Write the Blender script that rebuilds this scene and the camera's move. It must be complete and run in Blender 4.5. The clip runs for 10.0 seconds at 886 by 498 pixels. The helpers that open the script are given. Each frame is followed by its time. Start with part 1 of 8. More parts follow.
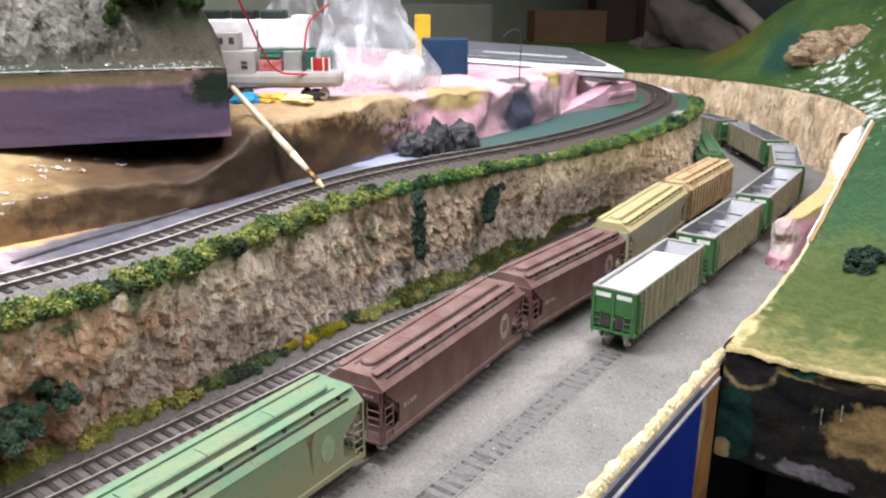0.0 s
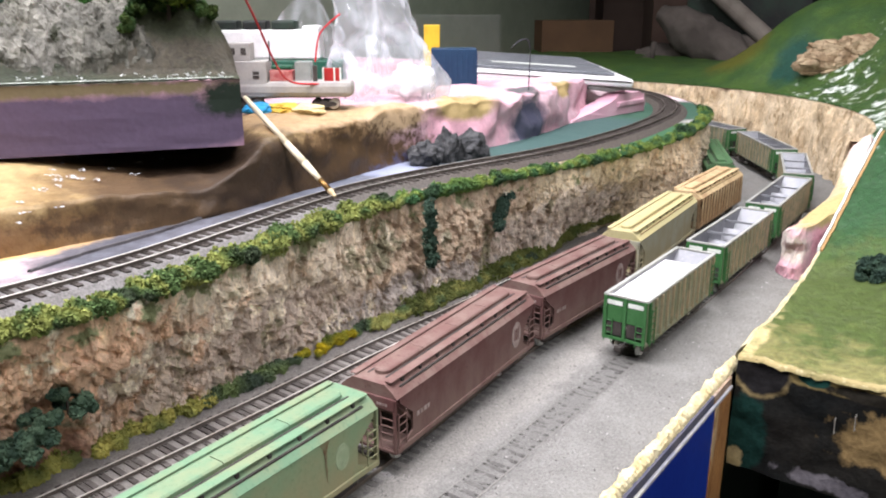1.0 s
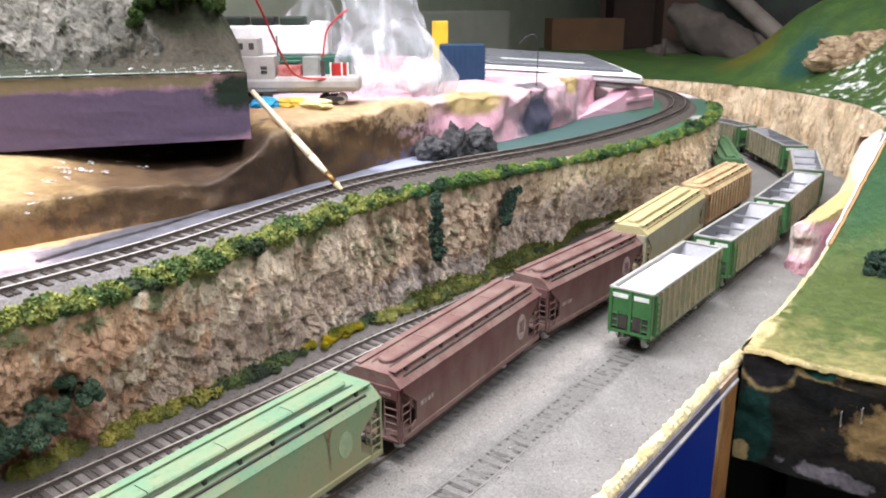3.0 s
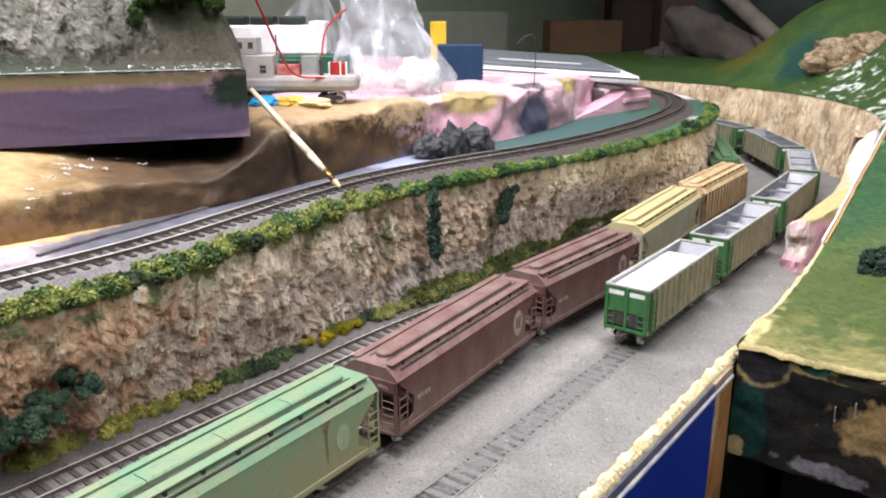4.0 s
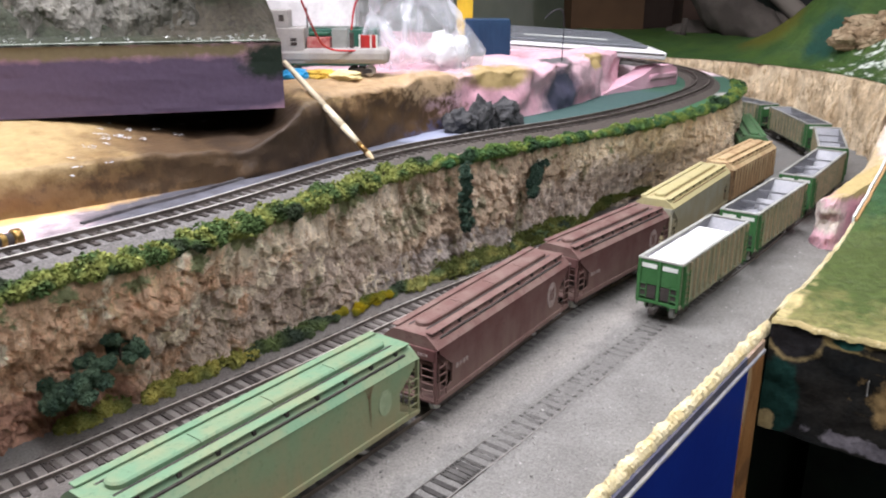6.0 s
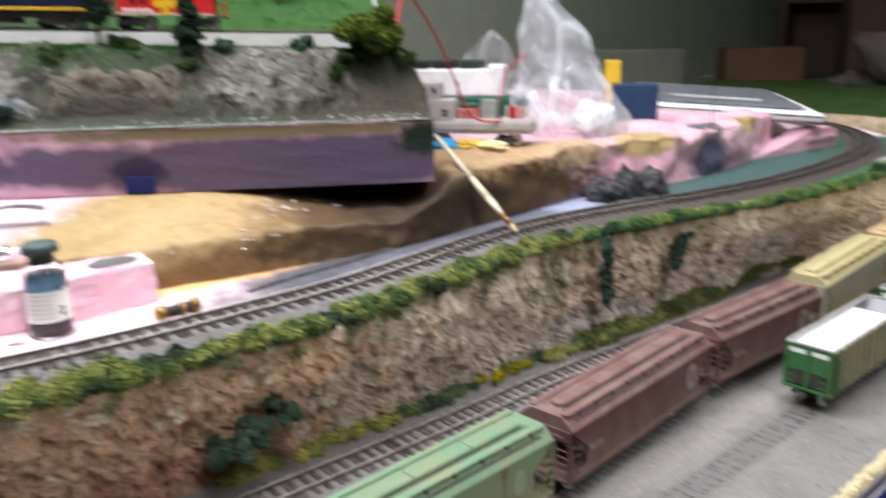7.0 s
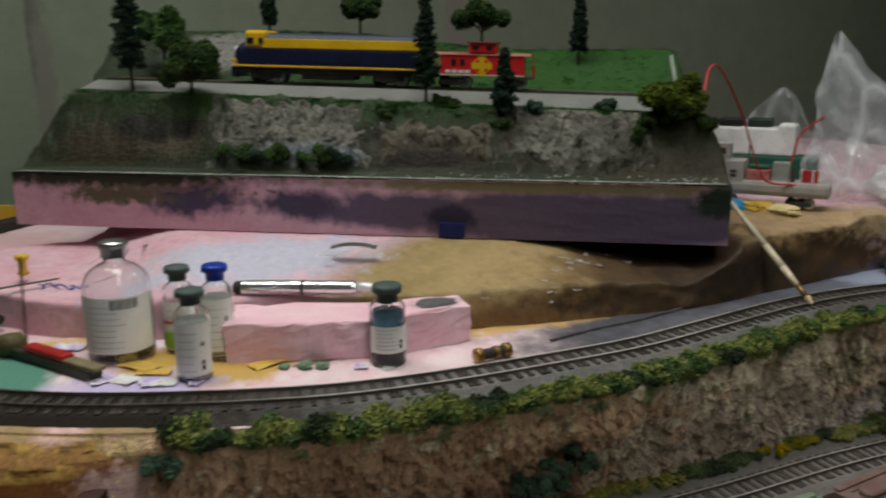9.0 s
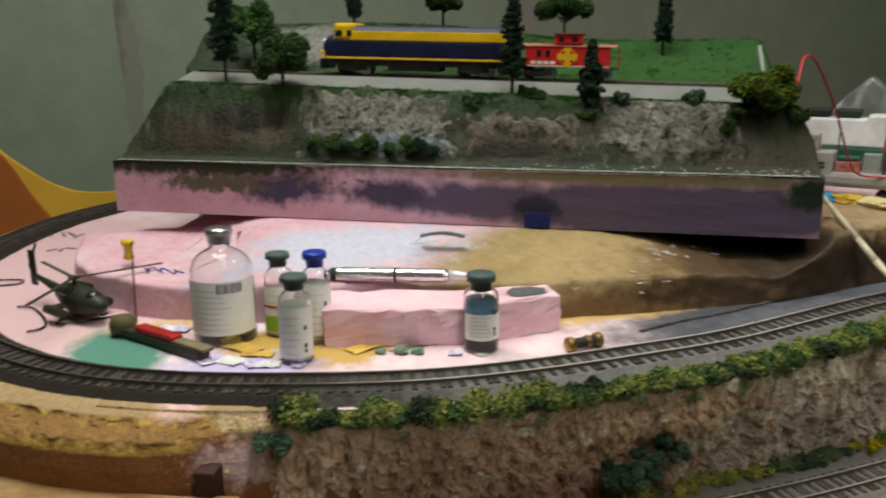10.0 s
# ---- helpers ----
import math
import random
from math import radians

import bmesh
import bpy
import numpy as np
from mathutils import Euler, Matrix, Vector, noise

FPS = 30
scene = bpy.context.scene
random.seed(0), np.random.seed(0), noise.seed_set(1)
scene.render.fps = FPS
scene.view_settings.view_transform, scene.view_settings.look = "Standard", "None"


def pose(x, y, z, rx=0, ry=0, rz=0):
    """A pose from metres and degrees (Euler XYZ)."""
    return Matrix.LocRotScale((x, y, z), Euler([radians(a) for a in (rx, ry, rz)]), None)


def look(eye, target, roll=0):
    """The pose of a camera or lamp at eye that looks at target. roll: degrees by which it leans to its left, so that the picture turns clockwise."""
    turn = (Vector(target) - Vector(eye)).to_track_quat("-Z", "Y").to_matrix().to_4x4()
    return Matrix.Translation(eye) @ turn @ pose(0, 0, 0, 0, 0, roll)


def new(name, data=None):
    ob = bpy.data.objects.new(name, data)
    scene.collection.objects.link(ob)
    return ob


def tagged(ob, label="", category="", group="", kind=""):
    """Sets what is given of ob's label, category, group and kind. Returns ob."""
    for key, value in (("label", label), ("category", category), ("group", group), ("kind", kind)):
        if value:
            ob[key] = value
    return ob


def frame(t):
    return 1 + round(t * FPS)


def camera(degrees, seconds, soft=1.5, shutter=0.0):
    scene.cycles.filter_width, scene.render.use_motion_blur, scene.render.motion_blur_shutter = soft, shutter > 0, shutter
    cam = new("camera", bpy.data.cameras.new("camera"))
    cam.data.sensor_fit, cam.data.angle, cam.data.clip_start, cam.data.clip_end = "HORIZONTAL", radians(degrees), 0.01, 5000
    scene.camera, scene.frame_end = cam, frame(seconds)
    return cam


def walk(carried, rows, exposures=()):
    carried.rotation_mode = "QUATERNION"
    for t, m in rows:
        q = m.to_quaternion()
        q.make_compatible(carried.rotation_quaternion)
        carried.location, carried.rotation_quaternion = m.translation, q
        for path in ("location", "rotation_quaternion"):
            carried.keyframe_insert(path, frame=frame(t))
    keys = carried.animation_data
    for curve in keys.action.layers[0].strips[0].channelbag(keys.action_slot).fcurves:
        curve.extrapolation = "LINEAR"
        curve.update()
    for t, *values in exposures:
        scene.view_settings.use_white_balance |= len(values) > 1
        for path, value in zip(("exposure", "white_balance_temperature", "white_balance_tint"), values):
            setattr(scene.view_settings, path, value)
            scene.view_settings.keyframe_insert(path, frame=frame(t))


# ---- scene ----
cam = camera(57.40, 10.0, 2.0, 0.8)
PATH = [
    (0, (0.1977, -0.5035, 0.2454), (-0.3588, 0.2697, -0.0586), 0.13),
    (0.5, (0.1991, -0.5057, 0.2428), (-0.3672, 0.2676, -0.0423), -0.24),
    (1, (0.1957, -0.5074, 0.2455), (-0.3690, 0.2641, -0.0475), -0.04),
    (1.5, (0.1988, -0.5079, 0.2441), (-0.3728, 0.2594, -0.0466), -0.29),
    (2, (0.1999, -0.5068, 0.2427), (-0.3687, 0.2637, -0.0455), -0.00),
    (2.5, (0.1995, -0.5069, 0.2415), (-0.3728, 0.2601, -0.0484), -0.13),
    (2.7, (0.1999, -0.5068, 0.2413), (-0.3756, 0.2565, -0.0521), -0.28),
    (3.8, (0.2034, -0.5103, 0.2382), (-0.3724, 0.2544, -0.0509), -0.04),
    (4, (0.2044, -0.5110, 0.2377), (-0.3706, 0.2543, -0.0517), -0.08),
    (4.5, (0.2054, -0.5125, 0.2348), (-0.3692, 0.2515, -0.0589), 0.06),
    (5, (0.2063, -0.5125, 0.2336), (-0.3654, 0.2497, -0.0700), -0.05),
    (5.2, (0.2049, -0.5148, 0.2333), (-0.3677, 0.2468, -0.0704), -0.25),
    (6.3, (0.1944, -0.5254, 0.2343), (-0.3943, 0.2187, -0.0816), 0.26),
    (6.5, (0.1954, -0.5262, 0.2364), (-0.4094, 0.2077, -0.0729), -0.08),
    (7, (0.2040, -0.5316, 0.2617), (-0.5167, 0.1093, -0.0028), -1.04),
    (7.2, (0.2103, -0.5355, 0.2653), (-0.5443, 0.0696, 0.0115), -1.44),
    (7.5, (0.2118, -0.5464, 0.2809), (-0.5705, 0.0269, 0.0371), 0.06),
    (8, (0.2050, -0.5648, 0.2917), (-0.6121, -0.0384, 0.0567), 0.14),
    (8.5, (0.1953, -0.5786, 0.2964), (-0.6524, -0.1017, 0.0645), -0.63),
    (9, (0.1996, -0.5929, 0.2926), (-0.6795, -0.1758, 0.0616), -0.21),
    (9.5, (0.2027, -0.6049, 0.3011), (-0.6892, -0.2236, 0.0578), -0.61),
    (10, (0.1994, -0.6201, 0.2957), (-0.7043, -0.2682, 0.0519), -0.51),
]
EXPOSURES = [(0, 0.10, 6250, 15), (0.5, 0.24, 6250, 15), (1.0, 0.27, 6250, 15), (1.5, 0.27, 6250, 15), (2.5, 0.34, 6250, 15), (5.0, 0.00, 6250, 15), (6.3, -0.06, 6200, 16), (7.0, -0.18, 6250, 14), (7.5, -0.65, 6350, 11), (8.0, -1.20, 6500, 7), (8.5, -1.68, 6600, 5), (9.0, -1.80, 6700, 3), (9.5, -1.52, 6850, 2), (10, -1.27, 6900, 2)]
walk(cam, [(t, look(eye, target, roll)) for t, eye, target, roll in PATH], EXPOSURES)

# ---- light: a fluorescent fitting over the layout, dim room light behind ----
world = bpy.data.worlds.new("room_air")
scene.world = world
world.use_nodes = True
world.node_tree.nodes["Background"].inputs[0].default_value = (0.75, 0.8, 0.9, 1)
world.node_tree.nodes["Background"].inputs[1].default_value = 0.05


def area_lamp(name, at, to, sx, sy, watts, colour):
    data = bpy.data.lights.new(name, "AREA")
    data.shape, data.size, data.size_y = "RECTANGLE", sx, sy
    data.energy, data.color = watts, colour
    ob = new(name, data)
    ob.matrix_world = look(at, to)
    return ob


LAMPS = [((-0.52, -0.60, 1.02), (-0.44, -0.55, 0), 0.30, 0.6, 17.6), ((0.55, -0.42, 1.16), (0.47, -0.42, 0), 0.15, 1.8, 28.5), ((-0.20, 0.42, 1.16), (-0.18, 0.40, 0), 0.13, 1.0, 15)]
for at, to, sx, sy, watts in LAMPS:
    area_lamp("tube_lamp", at, to, sx, sy, watts, (1.0, 0.98, 0.97))


# ---- helpers ----
def mat(name, c1, c2=None, c3=None, scale=60.0, rough=0.7, metal=0.0, bump=0.2, grain=600.0, mixlo=0.4, mixhi=0.62, spec=0.4, trans=0.0, ior=1.45, alpha=1.0, coat=0.0, per_piece=0.0, dust=None):
    """Base colour c1 with patches of c2 (coarse) and specks of c3 (fine), fine relief."""
    m = bpy.data.materials.new(name)
    m.use_nodes = True
    nt = m.node_tree
    n, l = nt.nodes, nt.links
    b = n["Principled BSDF"]
    geo = n.new("ShaderNodeNewGeometry")
    def noise_node(sc, det=6.0, ro=0.6):
        t = n.new("ShaderNodeTexNoise")
        t.inputs["Scale"].default_value, t.inputs["Detail"].default_value, t.inputs["Roughness"].default_value = sc, det, ro
        l.new(geo.outputs["Position"], t.inputs["Vector"])
        return t
    def mix(fac, a, bcol):
        x = n.new("ShaderNodeMix")
        x.data_type = "RGBA"
        l.new(fac, x.inputs[0])
        for sock, v in ((x.inputs[6], a), (x.inputs[7], bcol)):
            if isinstance(v, tuple):
                sock.default_value = (*v, 1)
            else:
                l.new(v, sock)
        return x.outputs[2]
    def ramp(fac, lo, hi):
        r = n.new("ShaderNodeMapRange")
        r.inputs[1].default_value, r.inputs[2].default_value = lo, hi
        l.new(fac, r.inputs[0])
        return r.outputs[0]
    c2 = c2 or tuple(v * 0.8 for v in c1)
    c3 = c3 or tuple(v * 0.7 for v in c1)
    big, fine = noise_node(scale), noise_node(grain, 4.0)
    col = mix(ramp(big.outputs["Fac"], mixlo, mixhi), c1, c2)
    col = mix(ramp(fine.outputs["Fac"], 0.55, 0.75), col, c3)
    if dust:
        # settled dirt: more along the sill, in streaks
        tc = n.new("ShaderNodeTexCoord")
        sep = n.new("ShaderNodeSeparateXYZ")
        l.new(tc.outputs["Object"], sep.inputs[0])
        st = n.new("ShaderNodeTexNoise")
        st.inputs["Scale"].default_value, st.inputs["Detail"].default_value = 1.0, 5.0
        mp = n.new("ShaderNodeMapping")
        mp.inputs["Scale"].default_value = (40, 90, 24)
        l.new(tc.outputs["Object"], mp.inputs["Vector"])
        l.new(mp.outputs[0], st.inputs["Vector"])
        low = ramp(sep.outputs["Z"], 0.044, 0.010)
        ml = n.new("ShaderNodeMath")
        ml.operation = "MULTIPLY"
        l.new(low, ml.inputs[0])
        l.new(ramp(st.outputs["Fac"], 0.2, 0.6), ml.inputs[1])
        col = mix(ml.outputs[0], col, dust)
    if per_piece:
        oi = n.new("ShaderNodeObjectInfo")
        hs = n.new("ShaderNodeHueSaturation")
        l.new(ramp(oi.outputs["Random"], 0, 1), hs.inputs["Value"])
        hs.inputs["Value"].default_value = 1
        mr = hs.inputs["Value"].links[0].from_node
        mr.inputs[3].default_value, mr.inputs[4].default_value = 1 - per_piece, 1 + per_piece
        l.new(col, hs.inputs["Color"])
        col = hs.outputs["Color"]
    l.new(col, b.inputs["Base Color"])
    b.inputs["Roughness"].default_value = rough
    b.inputs["Metallic"].default_value = metal
    b.inputs["Specular IOR Level"].default_value = spec
    b.inputs["Transmission Weight"].default_value = trans
    b.inputs["IOR"].default_value = ior
    b.inputs["Alpha"].default_value = alpha
    b.inputs["Coat Weight"].default_value = coat
    if bump:
        bp = n.new("ShaderNodeBump")
        bp.inputs["Strength"].default_value = bump
        bp.inputs["Distance"].default_value = 0.002
        l.new(fine.outputs["Fac"], bp.inputs["Height"])
        l.new(bp.outputs[0], b.inputs["Normal"])
    return m


def part(name, bm, material, parent=None, label="", smooth=False):
    me = bpy.data.meshes.new(name)
    bm.normal_update()
    bm.to_mesh(me)
    bm.free()
    return link_mesh(name, me, material, parent, label, smooth)


def link_mesh(name, me, material, parent=None, label="", smooth=False):
    mats = material if isinstance(material, (list, tuple)) else [material]
    if not me.materials:
        for mm in mats:
            me.materials.append(mm)
    if smooth:
        me.polygons.foreach_set("use_smooth", [True] * len(me.polygons))
    ob = new(name, me)
    if parent:
        ob.parent = parent
    if label:
        tagged(ob, label)
    return ob


def raw(name, verts, faces, material, parent=None, label="", smooth=False):
    me = bpy.data.meshes.new(name)
    me.from_pydata([tuple(map(float, v)) for v in verts], [], [tuple(map(int, q)) for q in faces])
    me.update()
    return link_mesh(name, me, material, parent, label, smooth)


def thing(name, label, category, m=None, group="", kind=""):
    ob = new(name)
    ob.empty_display_size = 0.02
    if m is not None:
        ob.matrix_world = m
    return tagged(ob, label, category, group, kind)


def box(bm, x0, x1, y0, y1, z0, z1, bevel=0.0, m=None):
    r = bmesh.ops.create_cube(bm, size=1.0)
    vs = r["verts"]
    for v in vs:
        v.co = Vector((x0 + (v.co.x + 0.5) * (x1 - x0), y0 + (v.co.y + 0.5) * (y1 - y0), z0 + (v.co.z + 0.5) * (z1 - z0)))
    if bevel:
        es = list({e for v in vs for e in v.link_edges})
        out = bmesh.ops.bevel(bm, geom=es, offset=bevel, segments=2, affect="EDGES", profile=0.5)
        vs = list({v for f in out["faces"] for v in f.verts} | {v for v in vs if v.is_valid})
    if m is not None:
        bmesh.ops.transform(bm, matrix=m, verts=vs)
    return bm


def cyl(bm, p0, p1, r0, r1=None, n=12, caps=True):
    r1 = r0 if r1 is None else r1
    p0, p1 = Vector(p0), Vector(p1)
    q = (p1 - p0).to_track_quat("Z", "Y")
    rings = []
    for p, r in ((p0, r0), (p1, r1)):
        rings.append([bm.verts.new(p + q @ Vector((r * math.cos(a), r * math.sin(a), 0))) for a in [2 * math.pi * k / n for k in range(n)]])
    for k in range(n):
        bm.faces.new((rings[0][k], rings[0][(k + 1) % n], rings[1][(k + 1) % n], rings[1][k]))
    if caps:
        bm.faces.new(rings[0][::-1])
        bm.faces.new(rings[1])
    return bm


def tube(bm, pts, r, n=8):
    for a, b in zip(pts[:-1], pts[1:]):
        cyl(bm, a, b, r, r, n)
    return bm


def lathe(bm, prof, n=24, at=(0, 0, 0)):
    rings = []
    for r, z in prof:
        rings.append([bm.verts.new((at[0] + r * math.cos(2 * math.pi * k / n), at[1] + r * math.sin(2 * math.pi * k / n), at[2] + z)) for k in range(n)])
    for a, b in zip(rings[:-1], rings[1:]):
        for k in range(n):
            bm.faces.new((a[k], a[(k + 1) % n], b[(k + 1) % n], b[k]))
    bm.faces.new(rings[0][::-1])
    bm.faces.new(rings[-1])
    return bm


def prism(bm, poly, x0, x1):
    """Polygon of (y, z), pushed out along x."""
    a = [bm.verts.new((x0, y, z)) for y, z in poly]
    b = [bm.verts.new((x1, y, z)) for y, z in poly]
    bm.faces.new(a[::-1])
    bm.faces.new(b)
    for k in range(len(poly)):
        j = (k + 1) % len(poly)
        bm.faces.new((a[k], a[j], b[j], b[k]))
    bmesh.ops.recalc_face_normals(bm, faces=bm.faces)
    return bm


def B():
    return bmesh.new()


def smoothstep(a, b, x):
    t = max(0.0, min(1.0, (x - a) / (b - a)))
    return t * t * (3 - 2 * t)


def fbm(p, octaves=4):
    return noise.fractal(p, 0.9, 2.1, octaves)


def spline(pts, step):
    """Points at even steps along a smooth line through pts."""
    P = [Vector(p) for p in pts]
    P = [2 * P[0] - P[1]] + P + [2 * P[-1] - P[-2]]
    dense = []
    for i in range(1, len(P) - 2):
        for k in range(40):
            t = k / 40
            a, b, c, d = P[i - 1], P[i], P[i + 1], P[i + 2]
            dense.append(0.5 * ((2 * b) + (c - a) * t + (2 * a - 5 * b + 4 * c - d) * t * t + (3 * b - a - 3 * c + d) * t ** 3))
    dense.append(P[-2])
    out, need = [dense[0]], step
    for a, b in zip(dense[:-1], dense[1:]):
        seg = (b - a).length
        pos = 0.0
        while seg - pos >= need:
            pos += need
            out.append(a + (b - a) * (pos / seg))
            need = step
        need -= seg - pos
    return out


def sides(line):
    """The unit normals of a plan line, to its right."""
    out = []
    for i in range(len(line)):
        d = line[min(i + 1, len(line) - 1)] - line[max(i - 1, 0)]
        d = Vector((d.x, d.y, 0)).normalized()
        out.append(Vector((d.y, -d.x, 0)))
    return out


def strip(line, offs):
    """Verts and faces of a band along a line: offs are (side, height) pairs."""
    nn = sides(line)
    vs, fs, w = [], [], len(offs)
    for p, q in zip(line, nn):
        for o, h in offs:
            vs.append(Vector((p.x, p.y, p.z + h)) + q * o)
    for i in range(len(line) - 1):
        for k in range(w - 1):
            a = i * w + k
            fs.append((a, a + 1, a + w + 1, a + w))
    return vs, fs


def crumbs(centres, per, spread, size, rng, flat=0.75):
    """Little uneven leaf crumbs heaped round centres."""
    vs, fs = [], []
    for c, r in centres:
        for _ in range(per):
            d = Vector((rng.gauss(0, 1), rng.gauss(0, 1), rng.gauss(0, flat)))
            d = d.normalized() * (r * spread * rng.random() ** 0.45)
            p = Vector(c) + d
            s = size * rng.uniform(0.6, 1.4)
            k = len(vs)
            e = Euler((rng.uniform(0, 6), rng.uniform(0, 6), rng.uniform(0, 6))).to_matrix()
            for o in ((1, 0.1, -0.5), (-0.6, 0.9, -0.4), (-0.5, -0.9, -0.5), (0.1, 0, 1)):
                vs.append(p + e @ (Vector(o) * s * rng.uniform(0.7, 1.25)))
            fs += [(k + a, k + b, k + c2) for a, b, c2 in ((0, 1, 3), (1, 2, 3), (2, 0, 3), (1, 0, 2))]
    return vs, fs


def foliage(name, cols, scale=90.0, vary=0.16):
    """Ground-foam leaf colours, patch by patch and crumb by crumb."""
    m = bpy.data.materials.new(name)
    m.use_nodes = True
    n, l = m.node_tree.nodes, m.node_tree.links
    b = n["Principled BSDF"]
    geo = n.new("ShaderNodeNewGeometry")
    t = n.new("ShaderNodeTexNoise")
    t.inputs["Scale"].default_value, t.inputs["Detail"].default_value = scale, 0.6
    l.new(geo.outputs["Position"], t.inputs["Vector"])
    r = n.new("ShaderNodeValToRGB")
    els = r.color_ramp.elements
    while len(els) < len(cols):
        els.new(0.5)
    for k, c in enumerate(cols):
        els[k].position = 0.33 + 0.34 * k / max(1, len(cols) - 1)
        els[k].color = (*c, 1)
    l.new(t.outputs["Fac"], r.inputs[0])
    hs = n.new("ShaderNodeHueSaturation")
    mr = n.new("ShaderNodeMapRange")
    mr.inputs[3].default_value, mr.inputs[4].default_value = 1 - vary, 1 + vary
    l.new(geo.outputs["Random Per Island"], mr.inputs[0])
    l.new(mr.outputs[0], hs.inputs["Value"])
    l.new(r.outputs[0], hs.inputs["Color"])
    l.new(hs.outputs[0], b.inputs["Base Color"])
    b.inputs["Roughness"].default_value = 0.9
    b.inputs["Specular IOR Level"].default_value = 0.15
    return m


# ---- materials ----
M_BED1 = mat("brown_grey_roadbed", (0.22, 0.20, 0.187), (0.28, 0.258, 0.24), (0.32, 0.295, 0.275), scale=20, grain=700, rough=0.95, bump=0.8, spec=0.2)
M_TIE = mat("brown_tie_plastic", (0.095, 0.078, 0.066), (0.15, 0.13, 0.118), rough=0.8, per_piece=0.25, grain=900)
M_TIE_GREY = mat("dusty_grey_tie", (0.12, 0.114, 0.11), (0.22, 0.21, 0.205), (0.10, 0.095, 0.09), scale=60, rough=0.9, per_piece=0.2, grain=700)
M_RAIL = mat("nickel_rail", (0.82, 0.79, 0.75), (0.55, 0.48, 0.42), (0.84, 0.82, 0.79), scale=14, rough=0.3, metal=0.25, bump=0.05)
M_RUSTRAIL = mat("weathered_rail", (0.20, 0.16, 0.135), (0.13, 0.10, 0.085), scale=40, rough=0.6, metal=0.4, bump=0.1)
M_DUSTRAIL = mat("dusty_rail", (0.16, 0.152, 0.142), (0.23, 0.22, 0.205), scale=30, rough=0.9, metal=0.0, bump=0.1)
M_PINK = mat("pink_foam", (0.68, 0.40, 0.49), (0.72, 0.48, 0.55), (0.62, 0.35, 0.43), scale=14, grain=300, rough=0.85, bump=0.12, spec=0.25)
M_CREAM = mat("cream_foam_rim", (0.72, 0.60, 0.33), (0.80, 0.71, 0.47), (0.55, 0.43, 0.2), scale=60, grain=500, rough=0.95, bump=0.8)
M_BLUE = mat("blue_painted_board", (0.008, 0.028, 0.25), (0.012, 0.042, 0.32), (0.006, 0.020, 0.19), scale=9, grain=160, rough=0.45, bump=0.05)
M_WOOD = mat("raw_pine", (0.46, 0.29, 0.13), (0.38, 0.22, 0.09), (0.30, 0.17, 0.07), scale=14, grain=160, rough=0.7, bump=0.2)
M_STAPLE = mat("bright_staple_wire", (0.6, 0.58, 0.52), rough=0.3, metal=0.7)
M_BLACK = mat("black_painted_face", (0.012, 0.013, 0.013), (0.02, 0.035, 0.025), (0.03, 0.028, 0.022), scale=14, grain=120, rough=0.6, bump=0.35)
M_FLOOR = mat("concrete_floor", (0.12, 0.115, 0.11), (0.09, 0.088, 0.085), scale=3, grain=90, rough=0.8, bump=0.2)
L_UPPER = foliage("upper_shrub_leaves", [(0.034, 0.048, 0.026), (0.058, 0.095, 0.034), (0.150, 0.182, 0.050), (0.235, 0.255, 0.070), (0.068, 0.112, 0.038)], 44, 0.22)
L_FARTOP = foliage("far_top_shrub_leaves", [(0.030, 0.060, 0.030), (0.055, 0.115, 0.042), (0.110, 0.180, 0.045), (0.19, 0.24, 0.055), (0.050, 0.120, 0.048)], 44, 0.24)
L_LOWER = foliage("lower_shrub_leaves", [(0.055, 0.080, 0.05), (0.11, 0.16, 0.07), (0.33, 0.32, 0.10), (0.16, 0.21, 0.08), (0.06, 0.10, 0.06)], 34)
L_YELLOW = foliage("yellow_flower_leaves", [(0.42, 0.32, 0.01), (0.30, 0.26, 0.02), (0.12, 0.15, 0.03)], 70)
L_DARK = foliage("dark_green_leaves", [(0.018, 0.034, 0.026), (0.034, 0.062, 0.044), (0.05, 0.085, 0.058)], 80)


